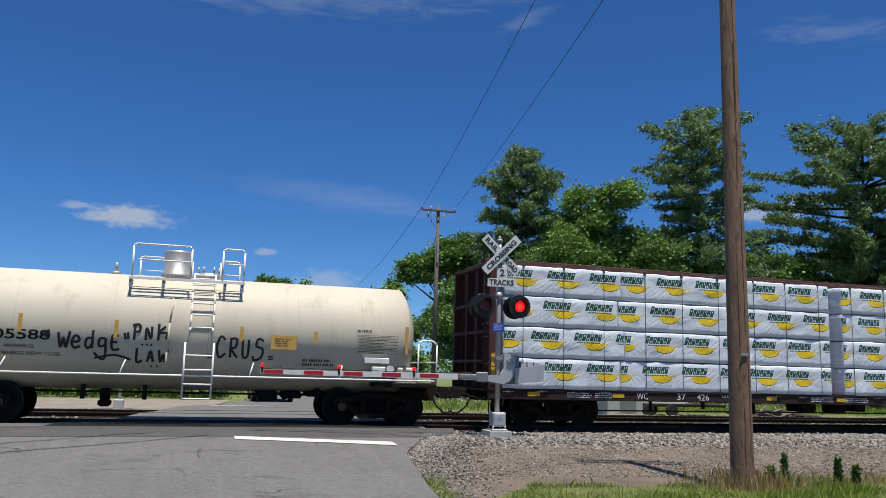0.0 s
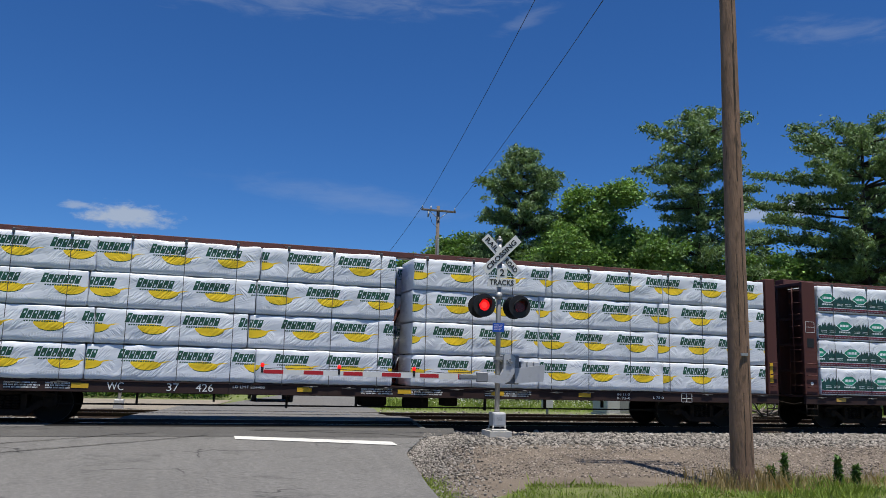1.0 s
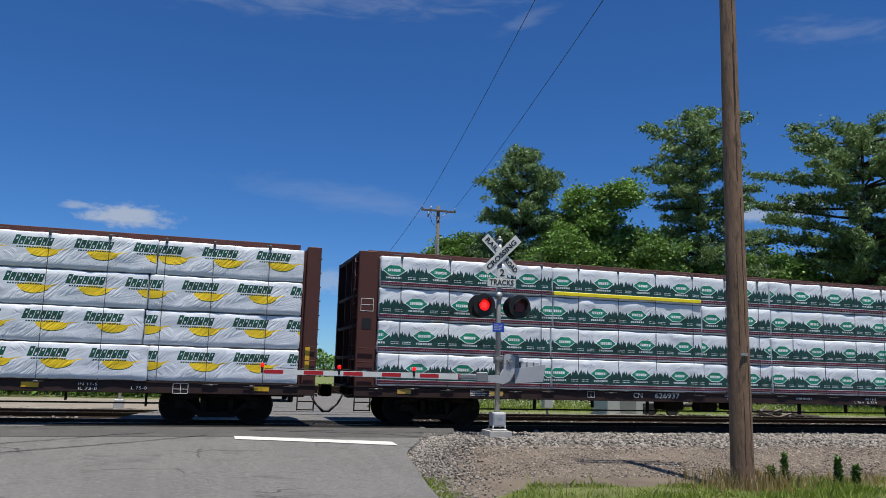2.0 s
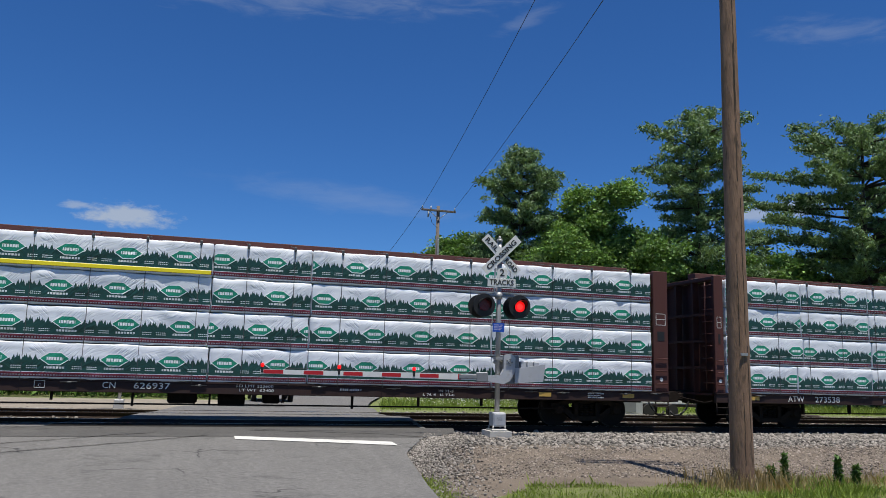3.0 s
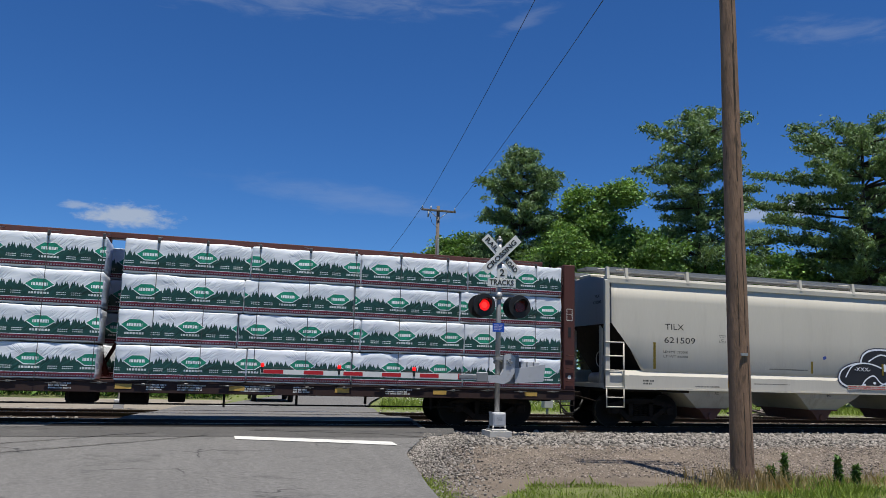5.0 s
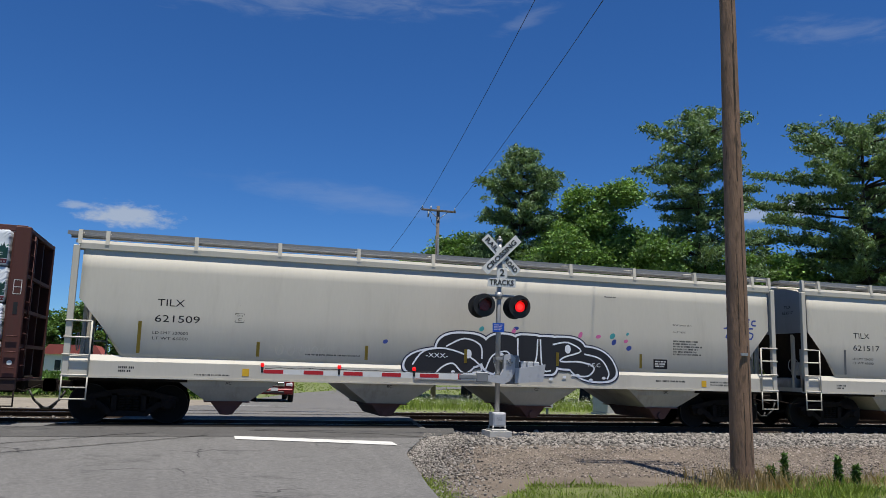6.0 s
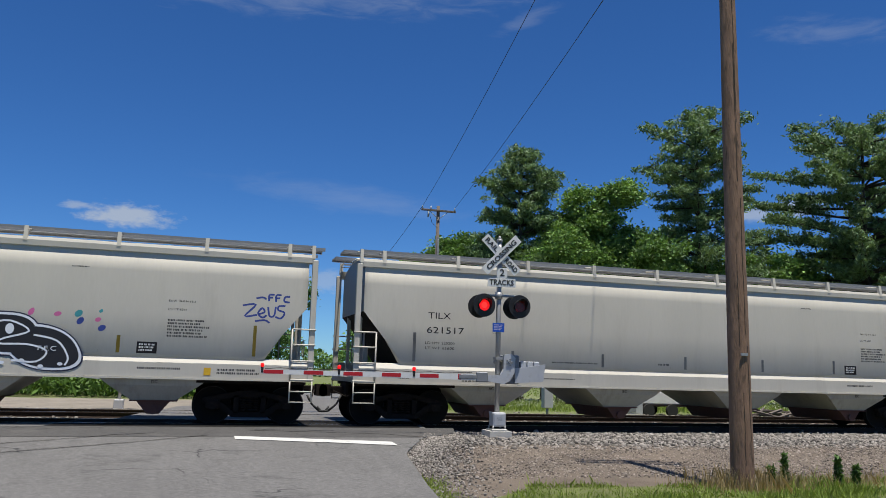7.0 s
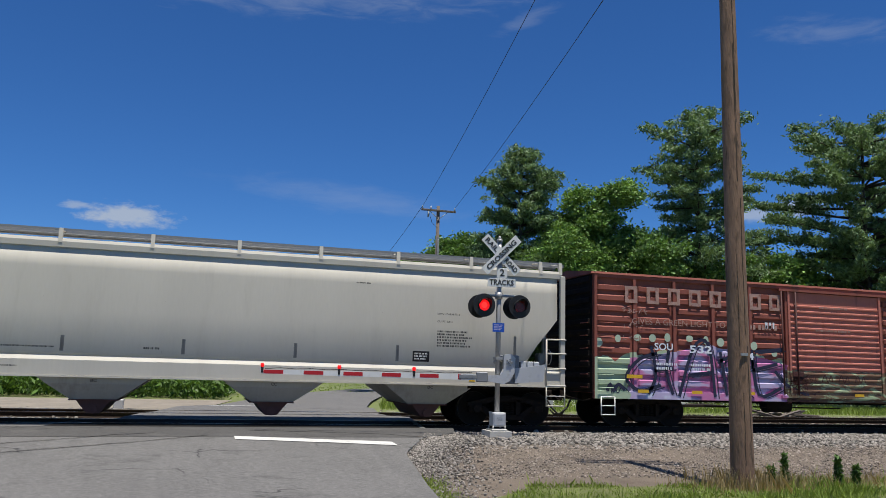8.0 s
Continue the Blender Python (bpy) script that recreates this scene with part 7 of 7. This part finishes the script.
# ---- trees ----


def cards(centres, size, rng, long=1.0, up=0.0, spread=1.0):
    """Small folded leaves at the given points: four corners each, every one an island."""
    n = len(centres)
    a = rng.normal(size=(n, 3))
    a[:, 2] = a[:, 2] * spread + up
    a /= np.linalg.norm(a, axis=1)[:, None]
    b = np.cross(a, rng.normal(size=(n, 3)))
    b /= np.linalg.norm(b, axis=1)[:, None]
    nrm = np.cross(a, b)
    s = size * rng.uniform(0.6, 1.4, n)[:, None]
    p = np.stack([centres - a * s * long, centres + b * s * 0.5 + nrm * s * 0.15, centres + a * s * long, centres - b * s * 0.5 + nrm * s * 0.15], 1)
    return p.reshape(-1, 3), np.arange(4 * n).reshape(n, 4)


def limb(bm, a, b, r0, r1, rng, bend=0.1, n=4):
    a, b = Vector(a), Vector(b)
    pts = [a + (b - a) * (k / n) + Vector(rng.normal(0, bend, 3)) * (k not in (0, n)) for k in range(n + 1)]
    for k in range(n):
        rod(bm, pts[k], pts[k + 1], r0 + (r1 - r0) * k / n, r0 + (r1 - r0) * (k + 1) / n, seg=7)
    return pts


def broad_tree(x, y, h, w, seed, leaf="leaf", low=0.12, clumps=120, per=110, size=0.12, label="full green broadleaf tree"):
    rng = np.random.default_rng(seed)
    tree = thing("tree", label, "tree", pose(x, y, -0.35), "trees beyond the tracks")
    bm = bmesh.new()
    limb(bm, (0, 0, 0), (rng.normal(0, 0.3), 0, h * 0.62), 0.022 * h, 0.008 * h, rng, 0.12, 6)
    # clump centres in a lumpy crown
    lobes = [(rng.normal(0, w * 0.42), rng.normal(0, w * 0.4), h * rng.uniform(low + 0.2, 0.86), w * rng.uniform(0.32, 0.55)) for _ in range(9)] + [(0, 0, h * 0.8, w * 0.5)]
    cc = []
    for k in range(clumps):
        lx, ly, lz, lr = lobes[k % len(lobes)]
        d = rng.normal(size=3)
        d /= np.linalg.norm(d)
        r = lr * rng.uniform(0.55, 1.0)
        p = np.array([lx, ly, lz]) + d * r * np.array([1, 1, 0.8])
        p[2] = np.clip(p[2], h * low, h * rng.uniform(0.94, 1.0))
        cc.append(p)
    for k in range(12):
        t = cc[k * 7 % len(cc)]
        z = max(0.8, t[2] * 0.55)
        limb(bm, (0, 0, z), t, 0.010 * h, 0.02, rng, 0.15)
    part("trunk", bm, "bark", tree, "dark trunk and limbs")
    pts = np.concatenate([c + rng.normal(size=(per, 3)) * np.array([0.38, 0.38, 0.24]) * (w / 4.5) ** 0.5 * rng.uniform(0.7, 1.3) for c in cc])
    v, f = cards(pts, size, rng, 1.0, 0.0, 0.6)
    part("crown", arrays("crown", v, f, leaf), None, tree, "leafy crown")
    return tree


def pine_tree(x, y, h, w, seed, low=0.25, dense=1.0, label="tall open pine with layered branches", full=2.2):
    rng = np.random.default_rng(seed)
    tree = thing("pine_tree", label, "tree", pose(x, y, -0.35), "trees beyond the tracks")
    bm = bmesh.new()
    limb(bm, (0, 0, 0), (rng.normal(0, 0.2), 0, h * 0.97), 0.017 * h, 0.03, rng, 0.06, 10)
    pts = []
    z = h * low
    while z < h * 0.985:
        s = (z / h - low) / (1 - low)
        reach = w * (0.55 + 0.75 * s - 1.05 * s ** full - 0.22 * s ** 8) * rng.uniform(0.75, 1.2)
        reach = max(reach, w * 0.12)
        nb = int(4.4 * dense + rng.integers(0, 3))
        a0 = rng.uniform(0, 6.28)
        for k in range(nb):
            if rng.random() < 0.10:
                continue
            a = a0 + k * 6.283 / nb + rng.normal(0, 0.25)
            ln = reach * rng.uniform(0.55, 1.15)
            tip = np.array([math.cos(a) * ln, math.sin(a) * ln, z + ln * rng.uniform(0.02, 0.28)])
            limb(bm, (0, 0, z), tip, 0.03 + 0.012 * ln, 0.012, rng, 0.06, 3)
            nt = max(3, int(ln * 3.4))
            for q in range(nt):
                u = 0.30 + 0.75 * (q + rng.random()) / nt
                c = np.array([0, 0, z]) + (tip - np.array([0, 0, z])) * u
                side = rng.normal(0, 0.34 * (1.15 - u * 0.5), 3) * np.array([1, 1, 0.35])
                pts.append(c + side + np.array([0, 0, 0.10]))
        z += h * 0.038 * rng.uniform(0.8, 1.25)
    part("trunk", bm, "bark", tree, "dark trunk with bare lower limbs")
    pts = np.array(pts)
    per = int(36 * dense)
    cen = (pts[:, None] + rng.normal(size=(len(pts), per, 3)) * np.array([0.21, 0.21, 0.12])).reshape(-1, 3)
    v, f = cards(cen, 0.088, rng, 1.7, 0.45, 1.0)
    part("crown", arrays("crown", v, f, "needle"), None, tree, "clusters of dark green needles")
    return tree


def trees():
    pine_tree(19.9, 48, 16.9, 4.1, 4, 0.16, 1.5, "dense dark green pine", 3.0)
    pine_tree(30.7, 44, 19.7, 5.5, 7, 0.26, 1.25, full=3.4)
    pine_tree(42.4, 42, 19.3, 7.8, 12, 0.28, 1.35, full=4.8)
    pine_tree(50.5, 44, 21.0, 6.0, 13, 0.25, 1.0)
    pine_tree(37.4, 47, 12.5, 3.6, 15, 0.25, 0.9, "smaller pine with drooping branches")
    broad_tree(23.5, 46, 16.2, 3.1, 21, "leaf", 0.10, 300, 150, 0.115)
    broad_tree(21.0, 44.5, 11.8, 3.6, 22, "leaf", 0.08, 220, 150, 0.115)
    broad_tree(27.6, 45, 12.0, 3.8, 23, "leaf_dark", 0.05, 220, 150, 0.115)
    broad_tree(18.5, 55, 13.4, 3.4, 24, "leaf_dark", 0.08, 190, 120, 0.15)
    broad_tree(14.4, 63, 9.5, 2.9, 25, "leaf", 0.06, 150, 120, 0.16)
    broad_tree(17.0, 49.5, 8.0, 3.2, 26, "leaf_dark", 0.03, 150, 140, 0.12, "low dark green tree")
    broad_tree(33.5, 46.5, 11.0, 4.0, 27, "leaf", 0.03, 170, 120, 0.15)
    broad_tree(38.6, 44.5, 10.4, 3.8, 28, "leaf", 0.03, 170, 120, 0.15)
    broad_tree(46.0, 47, 12.0, 4.4, 29, "leaf", 0.03, 160, 120, 0.15)
    broad_tree(52.5, 47, 12.5, 4.4, 30, "leaf_dark", 0.03, 150, 120, 0.15)
    broad_tree(22.4, 50, 9.5, 3.8, 31, "leaf_dark", 0.02, 150, 140, 0.12, "low dark green tree")
    broad_tree(29.5, 49, 10.0, 4.0, 32, "leaf_dark", 0.02, 150, 140, 0.12, "low dark green tree")
    for x, y, h, w, s in ((9.3, 110, 15.2, 5.6, 41), (-17.5, 82, 7.4, 4.6, 43), (-9.8, 84, 9.0, 3.4, 44), (-6.4, 86, 10.0, 3.3, 49), (-4.2, 89, 8.4, 3.2, 50), (-14, 88, 6.8, 3.8, 45), (-24, 86, 8.5, 5, 46), (-3.2, 104, 9.2, 5.0, 47), (2.2, 106, 9.4, 4.6, 51), (4.0, 112, 9.6, 5.0, 48)):
        broad_tree(x, y, h, w, s, "leaf_dark", 0.03, 130, 110, 0.2, "distant dark green broadleaf tree")
    # far hedge line along the horizon
    rng = np.random.default_rng(9)
    n = 26000
    x = rng.uniform(-160, 260, n)
    y = 150 + 26 * np.sin(x * 0.03) + rng.normal(0, 3, n)
    top = 5.5 + 2.2 * np.sin(x * 0.11) + 1.6 * np.sin(x * 0.37 + 2) + 0.8 * np.sin(x * 1.1)
    z = top * rng.beta(1.6, 1.1, n) - 0.4
    v, f = cards(np.stack([x, y, z], -1), 0.55, rng)
    tagged(new("hedgerow", arrays("hedgerow", v, f, "leaf_dark")), "distant dark green line of trees", "far woods", kind="stuff")


trees()

# ---- grasses, crops and weeds ----


def blades(name, label, material, x, y, z, height, rng, width=0.006, category="grass", lean=0.35):
    n = len(x)
    a = rng.uniform(0, 6.283, n)
    side = np.stack([np.cos(a), np.sin(a), np.zeros(n)], -1) * width * rng.uniform(0.6, 1.5, n)[:, None]
    tip = np.stack([rng.normal(0, lean, n) * height, rng.normal(0, lean, n) * height, height], -1)
    base = np.stack([x, y, z], -1)
    mid = base + tip * np.array([0.35, 0.35, 0.6])
    v = np.stack([base - side, base + side, mid + side * 0.8, base + tip, mid - side * 0.8], 1).reshape(-1, 3)
    f = np.arange(5 * n).reshape(n, 5)
    return tagged(new(name, arrays(name, v, f, material)), label, category, kind="stuff")


def greens():
    rng = np.random.default_rng(17)
    n = 90000
    x, y = rng.uniform(3.4, 15, n), 12.9 - 3.6 * rng.beta(1.1, 1.2, n)
    clump = np.array([noise.noise((a * 0.9, b * 0.9, 0)) for a, b in zip(x, y)])
    edge = 12.3 + 0.12 * np.sin(x * 1.3) + 0.35 * clump - 1.3 * np.clip((5.3 - x), 0, 1)
    keep = (y < edge) & (rng.random(n) < 0.62 + 0.8 * clump) & (x > 3.55 + (12.6 - y) * -0.12)
    x, y, clump = x[keep], y[keep], clump[keep]
    h = rng.lognormal(-2.85, 0.42, len(x)) * (1 + 0.5 * (x > 9.4)) * (1 + 0.6 * clump)
    blades("grass", "fresh green roadside grass", "grass", x, y, np.vectorize(ground_z)(y) - 0.01, h, rng)
    sheet("grass_sod", "green turf under the roadside grass", "turf", [(0.0, 2.6, 60, -0.365), (9, 3.1, 60, -0.375), (11.0, 3.9, 60, -0.385), (11.7, 4.9, 60, -0.385), (12.1, 5.3, 60, -0.385), (12.35, 5.6, 60, -0.43)], "grass", 0.03)
    n = 2600
    y = rng.uniform(10.3, 13.1, n)
    x = np.array([road_mid(b) for b in y]) + 3.28 + np.abs(rng.normal(0, 0.20, n))
    blades("grass", "thin tuft of grass along the road edge", "grass", x, y, np.vectorize(ground_z)(y) - 0.01, rng.lognormal(-3.0, 0.4, n), rng)
    # dry tall grass round the pole and along the verge
    n = 900
    a, r = rng.uniform(0, 6.283, n), 0.22 + np.abs(rng.normal(0, 0.42, n))
    x, y = 8.99 + r * np.cos(a) * 1.2, 11.7 + r * np.sin(a) * 0.9
    blades("dry_grass", "tall dry tan grass round the pole", "dry", x, y, np.vectorize(ground_z)(y), rng.uniform(0.08, 0.50, n) * (1.1 - 0.35 * np.clip(r, 0, 1.4)), rng, 0.0045, lean=0.22)
    n = 2200
    x, y = rng.uniform(8.6, 17, n), rng.normal(11.9, 0.4, n)
    blades("dry_grass", "sparse dry grass stalks on the verge", "dry", x, y, np.vectorize(ground_z)(y), rng.uniform(0.06, 0.30, n), rng, 0.004, lean=0.25)
    # flowering meadow beyond the tracks
    n = 16000
    x, y = rng.uniform(7.8, 44, n), rng.uniform(34.2, 43, n)
    keep = (x > np.array([road_mid(b) for b in y]) + 3.6)
    x, y = x[keep], y[keep]
    blades("meadow_grass", "tall pale green meadow grass beyond the tracks", "grass", x, y, np.vectorize(ground_z)(y), rng.uniform(0.06, 0.40, len(x)), rng, 0.014)
    n = 2600
    x, y = rng.uniform(9.5, 30, n), rng.uniform(32.5, 40, n)
    z = np.vectorize(ground_z)(y) + rng.uniform(0.25, 0.6, n)
    v, f = cards(np.stack([x, y, z], -1), 0.028, rng)
    tagged(new("meadow_flowers", arrays("meadow_flowers", v, f, "flower")), "small white meadow flowers", "flowers", kind="stuff")
    # mown lawn beyond the road bend
    n = 9000
    x, y = rng.uniform(-2, 70, n), rng.uniform(43, 95, n)
    blades("meadow_grass", "mown bright green grass by the far road", "grass", x, y, np.full(n, -0.37), rng.uniform(0.05, 0.14, n), rng, 0.05)
    # crop rows
    xs, ys = [], []
    for row in np.arange(43.5, 62, 0.76):
        k = rng.uniform(-46, 1.2 + (row - 43) * 0.12, 520)
        xs.append(k)
        ys.append(row + rng.normal(0, 0.05, len(k)))
    x, y = np.concatenate(xs), np.concatenate(ys)
    base = np.stack([x, y, np.full(len(x), -0.35)], -1)
    c = (base[:, None] + np.stack([rng.normal(0, 0.16, (len(x), 7)), rng.normal(0, 0.16, (len(x), 7)), rng.uniform(0.15, 1.02, (len(x), 7))], -1)).reshape(-1, 3)
    v, f = cards(c, 0.15, rng, 1.3, 0.8)
    tagged(new("crop_field", arrays("crop_field", v, f, "corn")), "dense green rows of a growing crop", "crop", kind="stuff")
    # single weeds
    for x, y, h, s in ((9.95, 11.9, 0.58, 1), (9.55, 11.75, 0.38, 2), (11.15, 11.95, 0.52, 3), (11.35, 11.75, 0.38, 4), (12.2, 11.7, 0.3, 6)):
        r = np.random.default_rng(s)
        w = thing("weed", "upright leafy green roadside weed", "weed", pose(x, y, ground_z(y)), "roadside weeds")
        part("stem", rod(bmesh.new(), (0, 0, -0.05), (0.02, 0, h), 0.008, 0.004, seg=6), "weed", w)
        n = 170
        zz = r.uniform(0.12, 1.0, n) * h
        a = r.uniform(0, 6.283, n)
        rad = 0.05 * (1.2 - 0.6 * zz / h)
        v, f = cards(np.stack([np.cos(a) * rad, np.sin(a) * rad, zz], -1), 0.045, r, 1.4, 0.6)
        part("leaves", arrays("leaves", v, f, "weed"), None, w)


greens()

# ---- things beyond the tracks and on the ground ----


def suv():
    car = thing("suv", "dark red sport utility vehicle waiting at the far stop line", "car", pose(3.42, 37.6, road_z(38.5)))
    # built facing -y, nose at y = 0
    def loft(name, sections, material, label="", parent=car):
        bm = bmesh.new()
        rings = []
        for y, pts in sections:
            rings.append([bm.verts.new((x, y, z)) for x, z in pts] + [bm.verts.new((-x, y, z)) for x, z in pts[::-1]])
        for p, q in zip(rings, rings[1:]):
            for k in range(len(p)):
                bm.faces.new((p[k], p[(k + 1) % len(p)], q[(k + 1) % len(p)], q[k])).smooth = True
        bm.faces.new(rings[0]), bm.faces.new(rings[-1])
        bmesh.ops.recalc_face_normals(bm, faces=bm.faces[:])
        return part(name, bm, material, parent, label)
    body = loft("body", [(0.0, [(0.70, 0.42), (0.76, 0.6), (0.74, 0.86), (0.55, 0.96)]), (0.18, [(0.88, 0.34), (0.93, 0.6), (0.90, 0.92), (0.66, 1.02)]), (0.9, [(0.92, 0.32), (0.96, 0.65), (0.93, 1.0), (0.72, 1.10)]),
                         (1.4, [(0.92, 0.30), (0.965, 0.65), (0.94, 1.06), (0.8, 1.14)]), (3.8, [(0.92, 0.30), (0.965, 0.65), (0.94, 1.08), (0.8, 1.14)]), (4.4, [(0.86, 0.4), (0.92, 0.65), (0.90, 1.06), (0.75, 1.12)])], "car_red", "dark red painted body")
    loft("cabin", [(1.3, [(0.80, 1.08), (0.80, 1.10), (0.72, 1.12), (0.5, 1.13)]), (2.0, [(0.82, 1.10), (0.79, 1.45), (0.70, 1.68), (0.5, 1.72)]), (3.6, [(0.82, 1.10), (0.79, 1.45), (0.70, 1.70), (0.5, 1.76)]), (4.3, [(0.80, 1.08), (0.76, 1.4), (0.66, 1.62), (0.45, 1.66)])], "car_red", "dark red roof and pillars", car)
    bm = bmesh.new()
    vs = [bm.verts.new(p) for p in ((-0.70, 1.33, 1.16), (0.70, 1.33, 1.16), (0.62, 1.93, 1.64), (-0.62, 1.93, 1.64))]
    bm.faces.new(vs)
    bmesh.ops.solidify(bm, geom=bm.faces[:], thickness=0.02)
    part("windscreen", moved(bm, Matrix.Translation((0, -0.03, 0.03))), "glass", car, "dark tinted windscreen")
    for s in (-1, 1):
        part("side_window", box(bmesh.new(), s * 0.80, s * 0.83, 1.9, 3.9, 1.16, 1.52, 0.01), "glass", car)
        part("headlight", box(bmesh.new(), s * 0.50, s * 0.83, -0.01, 0.14, 0.72, 0.90, 0.04), "lamp", car, "clear headlight")
        part("fog_lamp", rod(bmesh.new(), (s * 0.66, -0.03, 0.48), (s * 0.66, 0.06, 0.48), 0.06, seg=12), "lamp", car)
        part("mirror", box(bmesh.new(), s * 0.93, s * 1.10, 1.55, 1.70, 1.08, 1.24, 0.03), "car_red", car, "red door mirror")
        for y in (0.85, 3.5):
            wheel = part("wheel", rod(bmesh.new(), (s * 0.74, y, 0.36), (s * 0.95, y, 0.36), 0.36, seg=24), "tyre", car, "black tyre")
            part("rim", rod(bmesh.new(), (s * 0.94, y, 0.36), (s * 0.96, y, 0.36), 0.23, seg=18), "chrome", wheel, "silver rim")
    grille = part("grille", box(bmesh.new(), -0.46, 0.46, -0.03, 0.06, 0.68, 0.92, 0.03), "chrome", car, "chrome grille")
    for z in (0.73, 0.80, 0.87):
        part("grille_slot", box(bmesh.new(), -0.42, 0.42, -0.036, -0.02, z - 0.018, z + 0.012), "black", grille)
    part("bumper", box(bmesh.new(), -0.86, 0.86, -0.06, 0.3, 0.36, 0.62, 0.05), "car_red", car, "dark red front bumper")
    part("lower_intake", box(bmesh.new(), -0.45, 0.45, -0.075, -0.05, 0.40, 0.50, 0.01), "black", car)
    part("number_plate", box(bmesh.new(), -0.16, 0.16, -0.08, -0.06, 0.52, 0.66), "sign", car, "plain pale number plate")


def far_things():
    b = thing("signal_bungalow", "grey steel signal equipment cabinet beyond the tracks", "equipment cabinet", pose(16.9, 32.2, -0.35))
    part("shell", box(bmesh.new(), 0.35, 2.1, -0.6, 0.8, 0.15, 1.55, 0.02), "alu", b, "light grey cabinet shell")
    part("roof", box(bmesh.new(), 0.28, 2.17, -0.68, 0.88, 1.55, 1.62, 0.01), "alu", b)
    part("door", box(bmesh.new(), 0.95, 1.75, -0.63, -0.6, 0.22, 1.45, 0.01), "alu_dark", b, "grey door")
    part("plinth", box(bmesh.new(), 0.3, 2.15, -0.65, 0.85, -0.1, 0.15), "concrete", b)
    c = thing("relay_case", "narrow galvanised relay case on a post", "relay case", pose(14.2, 31.2, -0.33))
    part("case", box(bmesh.new(), -0.2, 0.2, -0.15, 0.2, 0.35, 1.2, 0.02), "alu", c)
    part("post", rod(bmesh.new(), (0, 0.02, -0.1), (0, 0.02, 0.4), 0.05, seg=10), "galv", c)
    w = thing("utility_trailer", "low flat trailer carrying a white tarpaulin-covered load", "trailer", pose(20.2, 32.5, -0.33))
    part("deck", box(bmesh.new(), -1.3, 3.2, -0.8, 0.8, 0.45, 0.55, 0.01), "under", w, "dark trailer deck")
    bm = bmesh.new()
    prism(bm, [(-1.15, 0.55), (-1.15, 1.1), (0.3, 1.12), (1.1, 0.66), (1.1, 0.55)], -0.75, 0.75)
    bmesh.ops.bevel(bm, geom=bm.edges[:], offset=0.04, segments=2, affect="EDGES")
    part("tarpaulin", bm, "sign", w, "creased white tarpaulin")
    for x in (-0.9, 0.3):
        for y in (-0.85, 0.85):
            part("wheel", rod(bmesh.new(), (x, y - 0.08, 0.28), (x, y + 0.08, 0.28), 0.28, seg=18), "tyre", w, "black tyre")
    r = random.Random(6)
    pile = thing("scrap_tie_pile", "heap of broken old wooden ties", "wood pile", pose(24.4, 29.6, -0.28))
    for k in range(34):
        x, z = r.uniform(-1.7, 1.7), 0
        z = r.random() * 0.42 * (1 - abs(x) / 1.9)
        bm = box(bmesh.new(), -0.7, 0.7, -0.05, 0.05, -0.04, 0.04, 0.01)
        part("plank", bm, "pole_far" if k % 3 else "tie", pile, m=pose(x, r.uniform(-0.5, 0.5), z + 0.05, r.uniform(-20, 20), r.uniform(-14, 14), r.uniform(-50, 50)))
    # house beyond the field
    h = thing("house", "small white house with a red metal roof beyond the field", "house", pose(-10.9, 77, -0.35))
    part("wall", box(bmesh.new(), -2.0, 2.4, 0, 5, 0, 2.4), "siding", h, "white clapboard wall")
    bm = bmesh.new()
    prism(bm, [(-2.3, 2.35), (2.7, 2.35), (2.1, 3.2), (-1.7, 3.2)], -0.3, 5.3)
    part("roof", bm, "roof_red", h, "red metal roof")
    for x in (-1.2, 0.2, 1.4):
        win = part("window", box(bmesh.new(), x, x + 0.6, -0.04, 0.0, 0.9, 1.9), "siding", h)
        part("pane", box(bmesh.new(), x + 0.06, x + 0.54, -0.055, -0.042, 0.96, 1.84), "pane", win, "dark window glass")
    h = thing("shed", "weathered shed with a rusty roof before far trees", "shed", pose(-1.3, 88, -0.35))
    part("wall", box(bmesh.new(), -1.35, 1.35, 0, 4, 0, 3.6), "pole_far", h, "grey board wall")
    part("roof", prism(bmesh.new(), [(-1.6, 3.55), (1.6, 3.55), (1.3, 4.6), (-1.2, 4.6)], -0.3, 4.3), "brown_red", h, "rusty metal roof")
    for x, y, hh, sd in ((-2.6, 83, 4.0, 61), (-0.9, 82.5, 3.7, 62), (0.7, 83.5, 4.1, 63)):
        broad_tree(x, y, hh, 1.7, sd, "leaf_dark", 0.03, 60, 90, 0.16, "low dark green bush before a shed")


suv()
far_things()


def motions():
    for car, at in CARS:
        walk(car, [(0.0, pose(at, TRACK, 0)), (8.0, pose(at - 8 * SPEED, TRACK, 0))])
    for ob, at, off in RIDERS:
        walk(ob, [(0.0, pose(at, TRACK, 0) @ off), (8.0, pose(at - 8 * SPEED, TRACK, 0) @ off)])
    turn = math.degrees(SPEED / 0.457) / FPS
    for ob, x in ROLLING:
        walk(ob, [(k / FPS, pose(x, 0, 0.457, 0, -turn * k, 0)) for k in range(241)])
    for ob, m, lit in SHUTTERS:
        rows = [(0.0, m @ pose(0, 0, 0, -88 if lit(0.0) else 0))]
        for k in range(1, 241):
            rows.append((k / FPS, m @ pose(0, 0, 0, -88 if lit(k / FPS) else 0)))
        walk(ob, rows)


motions()
